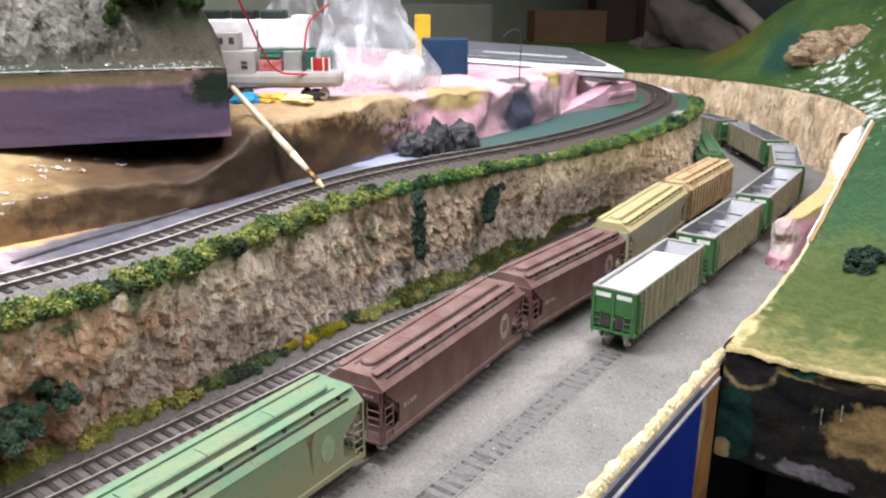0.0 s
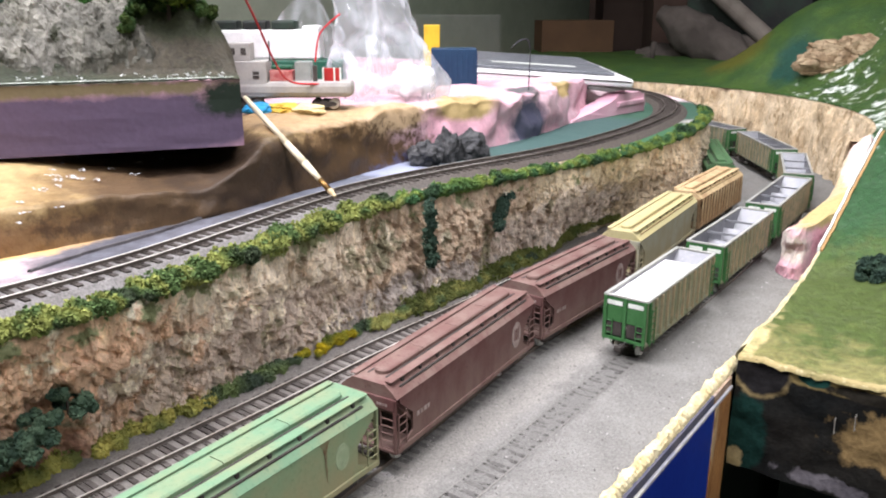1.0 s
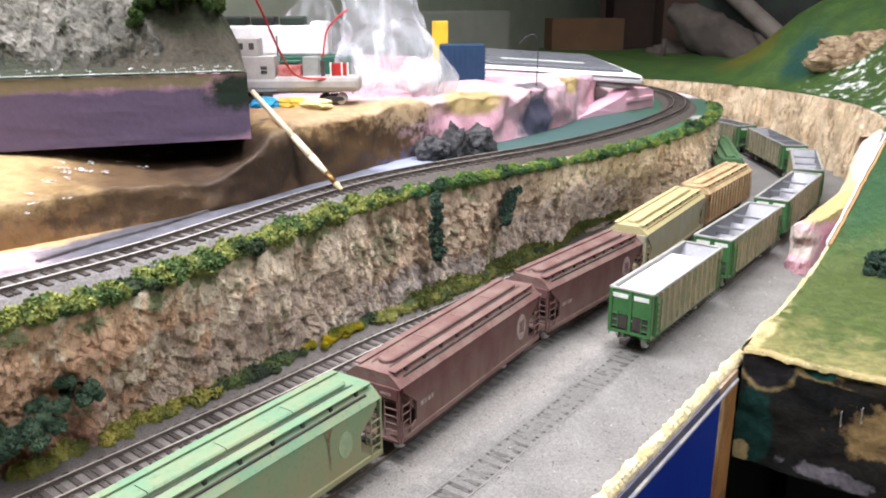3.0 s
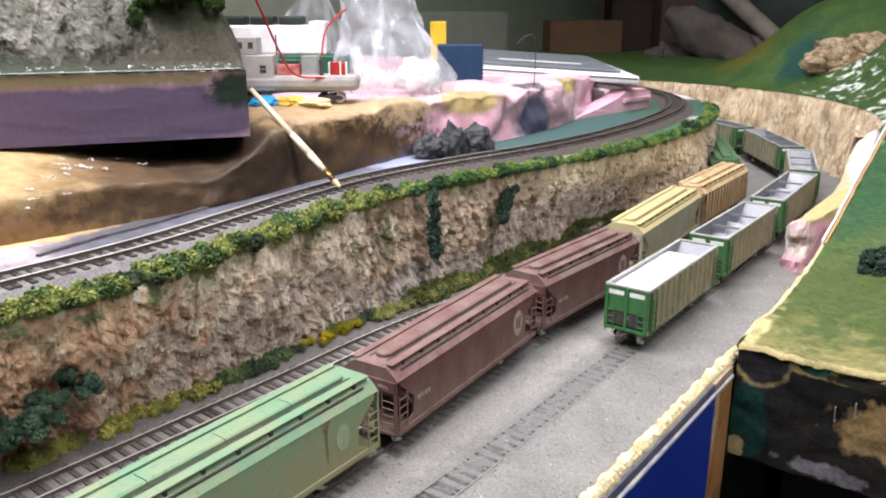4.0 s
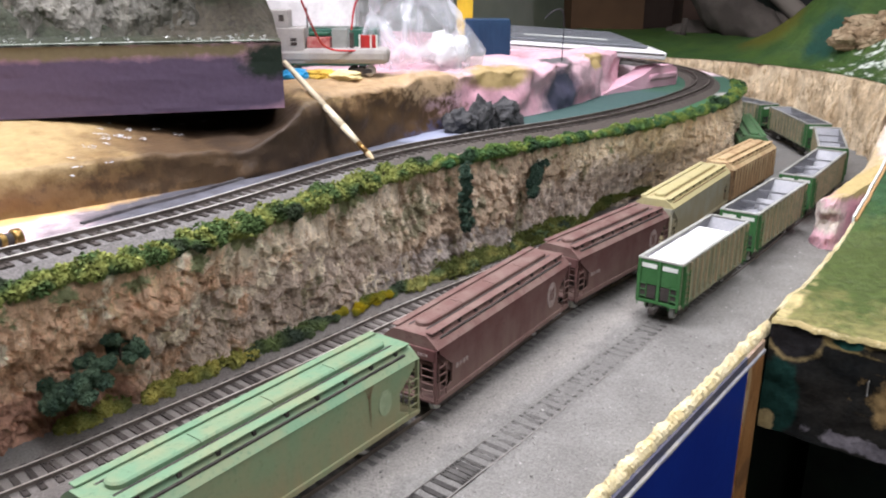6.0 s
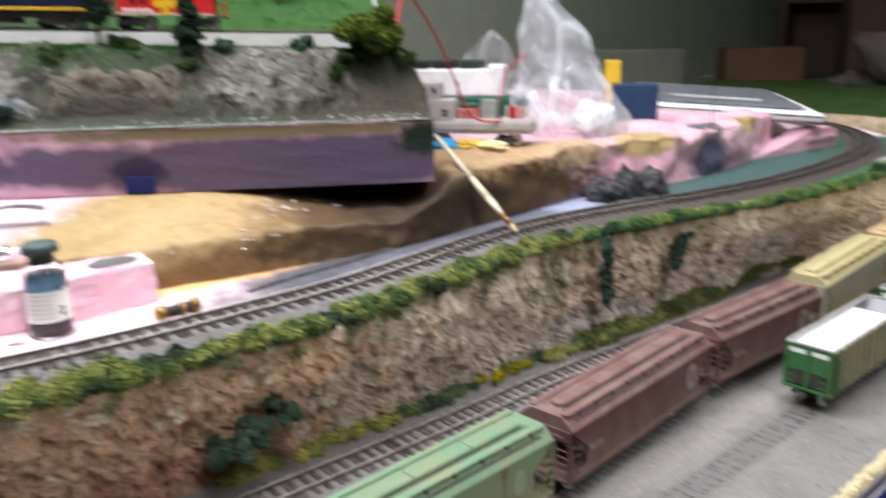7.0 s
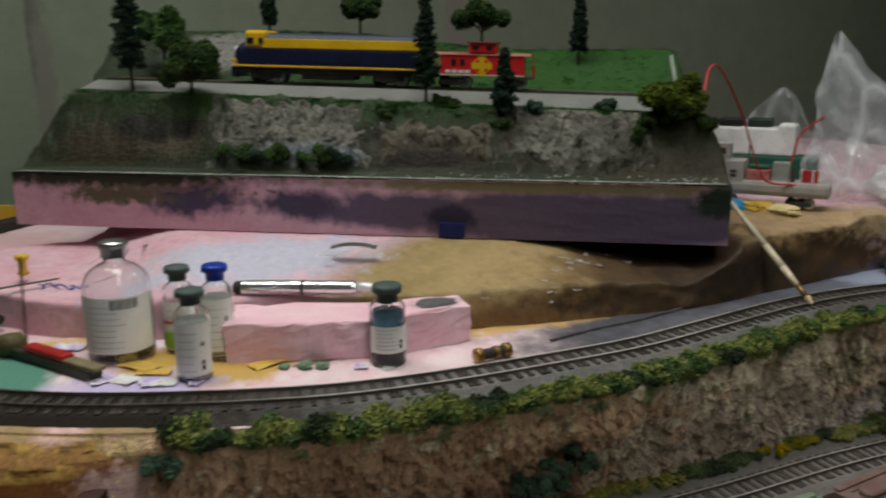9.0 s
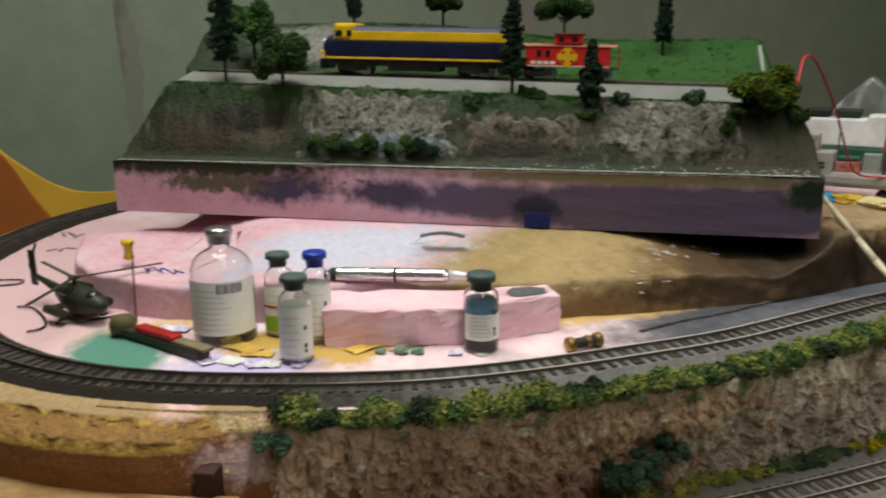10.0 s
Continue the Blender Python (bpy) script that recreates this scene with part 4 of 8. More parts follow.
def covered_hopper(label, L, paint, roof_paint, m, emblem=True, stain=None, ribs=0, mark=None, groove=None, group="covered hopper cars"):
    """A covered hopper wagon, its length along +y from 0 to L, rail head at z = 0."""
    car = thing("covered_hopper_car", label, "model train car", m, group)
    W, top, sill = 0.0182, 0.0470, 0.0135
    ov, eave = 0.003, top - 0.0032
    prof = [(ov, eave), (L - ov, eave), (L - ov, 0.0405), (L - 0.0215, 0.0205), (L - 0.030, sill + 0.002), (0.030, sill + 0.002), (0.0215, 0.0205), (ov, 0.0405)]
    body = part("body", prism(B(), prof, -W + 0.0022, W - 0.0022), paint, car)
    # smooth side sheets, cut away at the ends
    for s in (-1, 1):
        bm = prism(B(), [(0.004, eave), (L - 0.004, eave), (L - 0.004, 0.0410), (L - 0.017, 0.030), (L - 0.017, 0.0190), (L - 0.006, sill), (0.006, sill), (0.017, 0.0190), (0.017, 0.030), (0.004, 0.0410)], s * (W - 0.0012), s * W)
        for v in bm.verts:
            if v.co.z < 0.022:
                v.co.x *= 0.985
        part("side_sheet", bm, paint, car)
        part("side_sill", box(B(), s * W - 0.0012, s * W + 0.0007, 0.001, L - 0.001, sill - 0.002, sill + 0.0012, 0.0003), paint, car)
        if ribs:
            for k in range(ribs):
                y = 0.008 + (L - 0.016) * k / (ribs - 1)
                part("side_rib", box(B(), min(s * W, s * (W + 0.0016)), max(s * W, s * (W + 0.0016)), y - 0.0009, y + 0.0009, sill, eave - 0.0004, 0.0003), roof_paint, car)
        if ribs and s > 0:
            rng = random.Random(31)
            for k in range(ribs - 1):
                y0 = 0.008 + (L - 0.016) * (k + 0.5) / (ribs - 1) + rng.uniform(-0.001, 0.001)
                drop = rng.uniform(0.010, 0.024)
                bm = B()
                rows = []
                for q in range(7):
                    u = q / 6
                    half_w = 0.0028 * (1 - u) ** 0.8 + 0.0003
                    rows.append((bm.verts.new((W + 0.0006, y0 - half_w, eave - 0.0006 - drop * u)), bm.verts.new((W + 0.0006, y0 + half_w, eave - 0.0006 - drop * u))))
                for (a, b), (c, d) in zip(rows, rows[1:]):
                    bm.faces.new((a, b, d, c))
                part("rust_streak", bm, M_DARKRUST, car, "dark rust streak below the roof")
    # roof with a shallow camber
    bm = prism(B(), [(-W - 0.0003, eave), (-W - 0.0003, eave + 0.0004), (-W + 0.0032, top + 0.0008), (-0.0105, top + 0.0040), (0.0105, top + 0.0040), (W - 0.0032, top + 0.0008), (W + 0.0003, eave + 0.0004), (W + 0.0003, eave)], 0.001, L - 0.001)
    bmesh.ops.transform(bm, matrix=Matrix(((0, 1, 0, 0), (1, 0, 0, 0), (0, 0, 1, 0), (0, 0, 0, 1))), verts=bm.verts)
    bmesh.ops.recalc_face_normals(bm, faces=bm.faces)
    part("roof", bm, roof_paint, car)
    # long trough hatches with rounded ends
    for x0, x1 in ((-0.0050, 0.0050),):
        n = 4
        for k in range(n):
            a, b = 0.010 + (L - 0.020) * k / n + 0.00025, 0.010 + (L - 0.020) * (k + 1) / n - 0.00025
            bm = B()
            ring = []
            for z, sh in ((top + 0.0040, 0.0), (top + 0.0060, 0.0), (top + 0.0067, 0.0010)):
                pts = []
                ra = x1 - sh
                head = 8 if k == 0 else 2
                tail = 8 if k == n - 1 else 2
                for i in range(head + 1):
                    an = math.pi + math.pi * i / head
                    pts.append((ra * math.cos(an), a + (x1 if k == 0 else 0) + (ra * math.sin(an) if k == 0 else 0), z))
                for i in range(tail + 1):
                    an = math.pi * i / tail
                    pts.append((ra * math.cos(an), b - (x1 if k == n - 1 else 0) + (ra * math.sin(an) if k == n - 1 else 0), z))
                ring.append([bm.verts.new(p) for p in pts])
            for r0, r1 in zip(ring[:-1], ring[1:]):
                for i in range(len(r0)):
                    j = (i + 1) % len(r0)
                    bm.faces.new((r0[i], r0[j], r1[j], r1[i]))
            bm.faces.new(ring[-1])
            bmesh.ops.remove_doubles(bm, verts=bm.verts, dist=1e-6)
            bmesh.ops.recalc_face_normals(bm, faces=bm.faces)
            part("hatch", bm, roof_paint, car)
    # dark strips draw the shade of the gaps beside hatch and walks
    for s in (-1, 1):
        for x, z in ((0.0060, 0.0042), (0.0149, 0.0013)):
            part("roof_groove", box(B(), s * x - 0.0006, s * x + 0.0006, 0.009, L - 0.009, top + z - 0.0012, top + z), groove or M_UNDER, car)
    # two roof walks on brackets
    for s in (-1, 1):
        x = s * 0.0116
        bm = box(B(), x - 0.0022, x + 0.0022, 0.003, L - 0.003, top + 0.0044, top + 0.0052, 0.0002)
        part("roof_walk", bm, roof_paint, car)
        for k in range(9):
            y = 0.014 + (L - 0.028) * k / 8
            part("bracket", box(B(), s * 0.0125 - 0.0012, s * 0.0125 + 0.0012, y - 0.0009, y + 0.0009, top + 0.0016, top + 0.0044), groove or M_UNDER, car)
    # ends
    for y, d in ((0.0, 1), (L, -1)):
        for x in (-W + 0.001, W - 0.001):
            part("end_post", box(B(), x - 0.0008, x + 0.0008, min(y, y + d * 0.0016), max(y, y + d * 0.0016), sill - 0.002, eave, 0.0002), paint, car)
        part("end_platform", box(B(), -W, W, min(y, y + d * 0.026), max(y, y + d * 0.026), sill - 0.0022, sill - 0.0004, 0.0003), paint, car)
        part("end_beam", box(B(), -W, W, min(y, y + d * 0.0014), max(y, y + d * 0.0014), top - 0.0100, eave, 0.0003), paint, car)
        # dark plate added for the shade inside the open end bay
        part("end_bulkhead", box(B(), -W + 0.003, W - 0.003, min(y + d * 0.0195, y + d * 0.0210), max(y + d * 0.0195, y + d * 0.0210), sill - 0.001, 0.0235, 0.0002), M_UNDER, car)
        for x in (-0.0118, 0.0118):
            ladder(car, pose(x, y + d * 0.0012, sill - 0.002), 7, 0.0085, eave - sill, paint)
        for s in (-1, 1):
            ladder(car, pose(s * (W + 0.0004), y + d * 0.006, sill - 0.002, 0, 0, 90), 5, 0.0075, 0.024, paint)
        coupler(car, y, -d)
    # hopper bays
    for k in range(3):
        c = L * (0.5 + (k - 1) * 0.21)
        bm = prism(B(), [(c - 0.0165, sill + 0.003), (c + 0.0165, sill + 0.003), (c + 0.004, 0.0052), (c - 0.004, 0.0052)], -0.0125, 0.0125)
        part("hopper_bay", bm, M_UNDER, car, "dark discharge bay")
    wheelset_truck(car, 0.025)
    wheelset_truck(car, L - 0.025)
    if emblem:
        for s in (1,):
            x = s * (W + 0.00025)
            bm = B()
            cyl(bm, (x - 0.0002 * s, L - 0.029, 0.030), (x + 0.0001 * s, L - 0.029, 0.030), 0.0062 if mark else 0.0080, n=28)
            bmesh.ops.scale(bm, vec=(1, 0.80, 1.15), space=Matrix.Translation((-x, -(L - 0.029), -0.030)), verts=bm.verts)
            e = part("emblem", bm, mark or M_PRINT, car, "faded round pale emblem")
            bm = B()
            for dy in () if mark else (-0.0024, 0.0, 0.0024):
                box(bm, min(x, x + 0.0003 * s), max(x, x + 0.0003 * s), L - 0.029 + dy - 0.0006, L - 0.029 + dy + 0.0006, 0.0265, 0.0345)
            if not mark:
                part("emblem_mark", bm, paint, car)
            bm = B()
            for k, w in enumerate((0.0028, 0.0022, 0.0026, 0.0020)):
                box(bm, min(x, x + 0.0002 * s), max(x, x + 0.0002 * s), 0.020 + 0.0036 * k, 0.020 + 0.0036 * k + w, 0.0262, 0.0288)
            part("reporting_mark", bm, M_PRINT, car, "row of small pale print bars")
    bm = B()
    for k in range(4):
        box(bm, 0.0060 + 0.0018 * k, 0.0072 + 0.0018 * k, -0.0002, 0.0001, top - 0.0080, top - 0.0064)
    part("end_mark", bm, M_PRINT, car, "pale print bars on the end beam")
    if stain:
        bm = B()
        x = W + 0.0004
        rng = random.Random(77)
        lo_z, n = 0.021, 22
        rows = []
        for k in range(n + 1):
            u = k / n
            z = (eave - 0.0002) * (1 - u) + lo_z * u
            half_w = 0.0030 * math.exp(-u * 9) + 0.00085 * (1 - u) ** 0.5 + rng.uniform(0, 0.0003) * (1 - u)
            mid = L - 0.0413 + 0.0008 * u + rng.uniform(-0.0002, 0.0002)
            rows.append((bm.verts.new((x, mid - half_w, z)), bm.verts.new((x, mid + half_w, z))))
        for (p, q), (r, s2) in zip(rows, rows[1:]):
            bm.faces.new((p, q, s2, r))
        part("rust_streak", bm, stain, car, "rust streak running down from the roof")
    return car


def open_hopper(label, L, m, load=False, group="open hopper cars"):
    """An open coal hopper wagon with ribbed sides and silver slope sheets."""
    car = thing("open_hopper_car", label, "model train car", m, group)
    W, top, sill, t = 0.0160, 0.0450, 0.0135, 0.0010
    for s in (-1, 1):
        part("side_sheet", prism(B(), [(0.002, top), (L - 0.002, top), (L - 0.002, sill), (0.002, sill)], s * (W - t), s * W), M_HOPSIDE, car)
        part("inner_sheet", prism(B(), [(0.003, top - 0.001), (L - 0.003, top - 0.001), (L - 0.003, 0.022), (0.003, 0.022)], s * (W - t - 0.0004), s * (W - t - 0.0001)), M_SILVER, car)
        part("top_chord", box(B(), min(s * W - s * 0.0016, s * (W + 0.0009)), max(s * W - s * 0.0016, s * (W + 0.0009)), 0.0, L, top - 0.0006, top + 0.0012, 0.0003), M_CHORD, car)
        part("side_sill", box(B(), min(s * W, s * (W + 0.0010)), max(s * W, s * (W + 0.0010)), 0.0, L, sill - 0.0018, sill + 0.0012, 0.0003), M_HOPSIDE, car)
        n = 13
        for k in range(n):
            y = 0.004 + (L - 0.008) * k / (n - 1)
            mm = M_HOPGREEN if k == 0 else M_HOPRIB
            part("side_rib", prism(B(), [(y - 0.0011, sill), (y + 0.0011, sill), (y + 0.0011, top - 0.001), (y - 0.0011, top - 0.001)], s * W, s * (W + 0.0018)), mm, car)
        for y in (0.002, L - 0.002):
            ladder(car, pose(s * (W + 0.0022), y + (0.006 if y < L / 2 else -0.006), sill - 0.002, 0, 0, 90), 6, 0.0075, 0.028, M_HOPGREEN)
    for y, d in ((0.0, 1), (L, -1)):
        # upper end wall, posts, sloping sheet
        part("end_wall", box(B(), -W, W, min(y, y + d * 0.0014), max(y, y + d * 0.0014), 0.0262, top - 0.0004, 0.0003), M_HOPGREEN, car)
        part("end_chord", box(B(), -W, W, min(y - d * 0.0004, y + d * 0.0018), max(y - d * 0.0004, y + d * 0.0018), top - 0.0003, top + 0.0012, 0.0003), M_CHORD, car, "pale end rim")
        for x in (-W + 0.001, 0.0, W - 0.001):
            part("end_post", box(B(), x - 0.0012, x + 0.0012, min(y - d * 0.0012, y + d * 0.0008), max(y - d * 0.0012, y + d * 0.0008), sill - 0.001, top, 0.0003), M_HOPGREEN, car)
        part("end_sheet", prism(B(), [(y + d * 0.001, top - 0.0005), (y + d * 0.002, top - 0.0005), (y + d * 0.034, 0.0165), (y + d * 0.034, 0.0150), (y + d * 0.001, 0.036)], -W + t, W - t), M_SILVER, car, "silver sloping end sheet")
        part("end_sill", box(B(), -W, W, min(y - d * 0.0008, y + d * 0.004), max(y - d * 0.0008, y + d * 0.004), sill - 0.0012, sill + 0.001, 0.0003), M_HOPGREEN, car)
        for x in (-0.0120, 0.0120):
            ladder(car, pose(x, y - d * 0.0006, sill - 0.0035), 4, 0.0060, 0.019, M_HOPGREEN)
        bm = B()
        for x in (-0.0080, 0.0080):
            box(bm, x - 0.0058, x + 0.0058, min(y - d * 0.0003, y), max(y - d * 0.0003, y), top - 0.0062, top - 0.0030)
        part("end_mark", bm, M_LETTER, car, "two white lettering bars")
        # solid dark boxes stand in for the shade inside the end openings
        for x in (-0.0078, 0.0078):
            part("end_opening", box(B(), x - 0.0058, x + 0.0058, min(y - d * 0.0003, y + d * 0.003), max(y + d * 0.0004, y + d * 0.003), sill + 0.0025, 0.0258), M_UNDER, car, "dark box drawn as the shade under the slope sheet")
        coupler(car, y, -d)
    part("floor", box(B(), -W + t, W - t, 0.03, L - 0.03, 0.0150, 0.0165), M_SILVER, car)
    for f in (0.36, 0.64):
        part("bulkhead", prism(B(), [(L * f - 0.012, 0.0165), (L * f, 0.036), (L * f + 0.0012, 0.036), (L * f + 0.012, 0.0165)], -W + t, W - t), M_SILVER, car, "silver inner cross ridge")
    for f in () if load else (0.33, 0.66):
        part("cross_brace", box(B(), -W + t, W - t, L * f - 0.0008, L * f + 0.0008, top - 0.003, top - 0.0012), M_SILVER, car)
    for k in range(3):
        c = L * (0.5 + (k - 1) * 0.20)
        part("hopper_bay", prism(B(), [(c - 0.0145, sill + 0.001), (c + 0.0145, sill + 0.001), (c + 0.004, 0.0050), (c - 0.004, 0.0050)], -0.0125, 0.0125), M_UNDER, car, "dark discharge bay")
    if load:
        bm = B()
        bmesh.ops.create_grid(bm, x_segments=12, y_segments=40, size=0.5)
        for v in bm.verts:
            x, y = v.co.x * 2 * (W - t - 0.0006), (v.co.y + 0.5) * (L - 0.030) + 0.003
            v.co = Vector((x, y, top - 0.0022 - 0.012 * smoothstep(L * 0.78, L * 0.86, y) + 0.0006 * fbm(Vector((x * 90, y * 90, 0)))))
        part("load", bm, M_LOAD, car, "smooth white load nearly up to the rim", smooth=True)
    wheelset_truck(car, 0.022)
    wheelset_truck(car, L - 0.022)
    return car


def along(a, b):
    """The pose of a car whose near end stands over a and whose far end over b, and its length."""
    a, b = Vector((*a, 0)), Vector((*b, 0))
    d = b - a
    return pose(a.x, a.y, 0, 0, 0, math.degrees(math.atan2(-d.x, d.y))), d.length


P_GREEN = weathered("pale_green_car_paint", (0.175, 0.262, 0.150), (0.27, 0.235, 0.135), 0.40)
P_GREENROOF = weathered("pale_green_roof_paint", (0.135, 0.232, 0.142), (0.22, 0.235, 0.135), 0.65)
P_BROWN = weathered("oxide_brown_car_paint", (0.104, 0.040, 0.040), (0.19, 0.128, 0.110), 0.34)
P_BROWNROOF = weathered("dusty_brown_roof_paint", (0.148, 0.080, 0.071), (0.22, 0.158, 0.135), 0.6)
P_GREY = weathered("grey_car_paint", (0.36, 0.36, 0.29), (0.30, 0.25, 0.14), 0.5)
P_YELLOWROOF = weathered("dusty_yellow_roof_paint", (0.46, 0.40, 0.20), (0.42, 0.38, 0.22), 0.6)
P_TAN = weathered("tan_car_paint", (0.19, 0.115, 0.06), (0.30, 0.20, 0.11), 0.5)
P_TANROOF = weathered("tan_roof_paint", (0.56, 0.42, 0.24), (0.34, 0.20, 0.10), 0.7)
P_FARGREEN = weathered("dull_green_car_paint", (0.07, 0.16, 0.07), (0.12, 0.17, 0.09), 0.5)
M_DARKRUST = mat("dark_rust_streak", (0.075, 0.035, 0.016), (0.14, 0.075, 0.035), scale=300, rough=0.9, bump=0.1)
M_DUSTGROOVE = mat("dusty_ochre_groove", (0.26, 0.19, 0.085), (0.34, 0.26, 0.13), scale=200, rough=0.9, bump=0.05)
M_RUST = mat("rust_streak_paint", (0.13, 0.085, 0.045), (0.17, 0.18, 0.10), (0.10, 0.055, 0.03), scale=240, rough=0.9, bump=0.1)
M_HOPGREEN = mat("hopper_green_paint", (0.034, 0.125, 0.036), (0.046, 0.145, 0.048), (0.024, 0.075, 0.028), scale=60, rough=0.6, bump=0.05)
M_HOPSIDE = mat("hopper_side_dusty", (0.24, 0.235, 0.165), (0.14, 0.17, 0.10), (0.30, 0.28, 0.2), scale=60, rough=0.8, bump=0.08)
M_HOPRIB = mat("hopper_rib_rusty_tan", (0.34, 0.27, 0.17), (0.22, 0.21, 0.13), (0.40, 0.33, 0.24), scale=80, rough=0.8, bump=0.08)
M_CHORD = mat("hopper_top_chord", (0.40, 0.40, 0.38), (0.30, 0.30, 0.27), scale=40, rough=0.6, bump=0.05)

for label, a, b, side, roof, extra in (
    ("pale green covered hopper car with a rust streak down its side", (-0.066, -0.405), (-0.072, -0.224), P_GREEN, P_GREENROOF, dict(stain=M_RUST, mark=mat("faded_green_print", (0.30, 0.36, 0.23), (0.24, 0.31, 0.19), scale=200, rough=0.8, bump=0.0))),
    ("weathered oxide-brown covered hopper car with a round emblem", (-0.0695, -0.214), (-0.0835, -0.043), P_BROWN, P_BROWNROOF, {}),
    ("dusty oxide-brown covered hopper car coupled behind another", (-0.0835, -0.030), (-0.0775, 0.119), P_BROWN, P_BROWNROOF, {}),
    ("grey covered hopper car with a dusty yellow roof", (-0.084, 0.140), (-0.0955, 0.318), P_GREY, P_YELLOWROOF, dict(emblem=False, groove=M_DUSTGROOVE)),
    ("tan ribbed covered hopper car with a pale roof", (-0.0955, 0.328), (-0.098, 0.485), P_TAN, P_TANROOF, dict(emblem=False, ribs=15, groove=M_DUSTGROOVE)),
    ("dull green covered hopper car on the curve", (-0.112, 0.505), (-0.190, 0.680), P_FARGREEN, P_FARGREEN, dict(emblem=False)),
):
    m, length = along(a, b)
    covered_hopper(label, length, side, roof, m, **extra)
for label, a, b, load in (
    ("green open hopper car filled with a smooth white load", (-0.0160, 0.0), (-0.0160, 0.141), True),
    ("empty green open hopper car with a silver interior", (-0.0162, 0.165), (-0.0158, 0.314), False),
    ("empty green open hopper car with dusty ribbed sides", (-0.0168, 0.340), (-0.0220, 0.502), False),
    ("empty open hopper car entering the curve", (-0.025, 0.522), (-0.067, 0.668), False),
    ("open hopper car on the curve with dusty sides", (-0.082, 0.690), (-0.175, 0.826), False),
    ("open hopper car at the far end of the curve", (-0.195, 0.842), (-0.315, 0.925), False),
):
    m, length = along(a, b)
    open_hopper(label, length, m, load)


# ---- foam terrace inside the loop ----
TER = [(-0.46, 0.72), (-0.395, 0.650), (-0.335, 0.575), (-0.302, 0.49), (-0.286, 0.43), (-0.272, 0.34), (-0.268, 0.23), (-0.290, 0.12), (-0.288, 0.03), (-0.280, -0.06),
       (-0.275, -0.14), (-0.285, -0.22), (-0.300, -0.30), (-0.318, -0.37), (-0.352, -0.45), (-0.372, -0.52), (-0.409, -0.585), (-0.421, -0.606), (-0.437, -0.626), (-0.455, -0.634), (-0.476, -0.653), (-0.503, -0.665), (-0.550, -0.673), (-0.64, -0.668)]
TLINE = spline([(x, y, 0.0) for x, y in TER], 0.005)
M_TERRACE = zoned("terrace_paint_and_shade", ((0.66, 0.37, 0.44), (0.72, 0.50, 0.56)), [
    ((0.31, 0.225, 0.098), (-0.31, -0.19, 0.12), (0.14, 0.25, 0.5), 0.45, 40),
    ((0.40, 0.29, 0.14), (-0.33, -0.24, 0.128), (0.10, 0.12, 0.02), 2.0, 50),
    ((0.20, 0.125, 0.050), (-0.30, -0.12, 0.11), (0.10, 0.17, 0.025), 2.2, 60),
    ((0.21, 0.135, 0.065), (-0.33, -0.10, 0.118), (0.09, 0.17, 0.022), 1.4, 40),
    ((0.20, 0.12, 0.055), (-0.29, -0.13, 0.104), (0.05, 0.28, 0.012), 0.9, 30),
    ((0.16, 0.10, 0.055), (-0.31, -0.03, 0.11), (0.06, 0.13, 0.03), 1.1, 30),
    ((0.34, 0.23, 0.12), (-0.33, 0.00, 0.153), (0.10, 0.09, 0.016), 0.9, 40),
    ((0.24, 0.15, 0.075), (-0.30, 0.02, 0.135), (0.05, 0.06, 0.020), 1.4, 40),
    ((0.11, 0.10, 0.16), (-0.29, 0.10, 0.098), (0.04, 0.09, 0.010), 1.2, 40),
    ((0.46, 0.33, 0.20), (-0.295, 0.085, 0.140), (0.05, 0.05, 0.013), 1.6, 60),
    ((0.42, 0.31, 0.14), (-0.290, 0.190, 0.141), (0.035, 0.042, 0.014), 0.8, 50),
    ((0.42, 0.31, 0.14), (-0.284, 0.405, 0.144), (0.026, 0.034, 0.012), 0.8, 50),
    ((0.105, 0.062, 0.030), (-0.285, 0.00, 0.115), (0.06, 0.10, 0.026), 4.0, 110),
    ((0.42, 0.29, 0.16), (-0.29, 0.00, 0.150), (0.06, 0.12, 0.006), 2.4, 110),
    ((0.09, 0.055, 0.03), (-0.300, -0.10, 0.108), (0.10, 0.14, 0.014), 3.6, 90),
    ((0.095, 0.095, 0.145), (-0.272, 0.295, 0.112), (0.030, 0.036, 0.030), 0.8, 60),
    ((0.12, 0.115, 0.12), (-0.292, 0.310, 0.140), (0.020, 0.024, 0.016), 1.2, 60),
    ((0.55, 0.54, 0.66), (-0.43, -0.46, 0.14), (0.05, 0.10, 0.05), 2.6, 40),
    # the last two zones paint in the shade under the slab's overhang
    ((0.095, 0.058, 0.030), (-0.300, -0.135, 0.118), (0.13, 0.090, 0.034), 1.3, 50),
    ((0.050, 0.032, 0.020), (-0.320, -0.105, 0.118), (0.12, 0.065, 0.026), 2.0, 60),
], rough=0.52, bump=0.55, grain=150, speck=(0.86, 1.08))


def terrace_top(y, x=-0.45):
    """Low under the slab, a bench beyond the slab's end, level with its back."""
    low = 0.1295 + 0.0120 * smoothstep(-0.14, -0.26, y)
    low += (0.1225 - low) * smoothstep(-0.50, -0.57, y)
    high = 0.1480 + 0.0060 * smoothstep(-0.325, -0.295, x) * smoothstep(0.16, 0.05, y)
    k = smoothstep(-0.035, 0.020, 0.565 * (x + 0.279) + 0.825 * (y + 0.11))
    return low * (1 - k) + high * k


TERRACE_POINTS = []


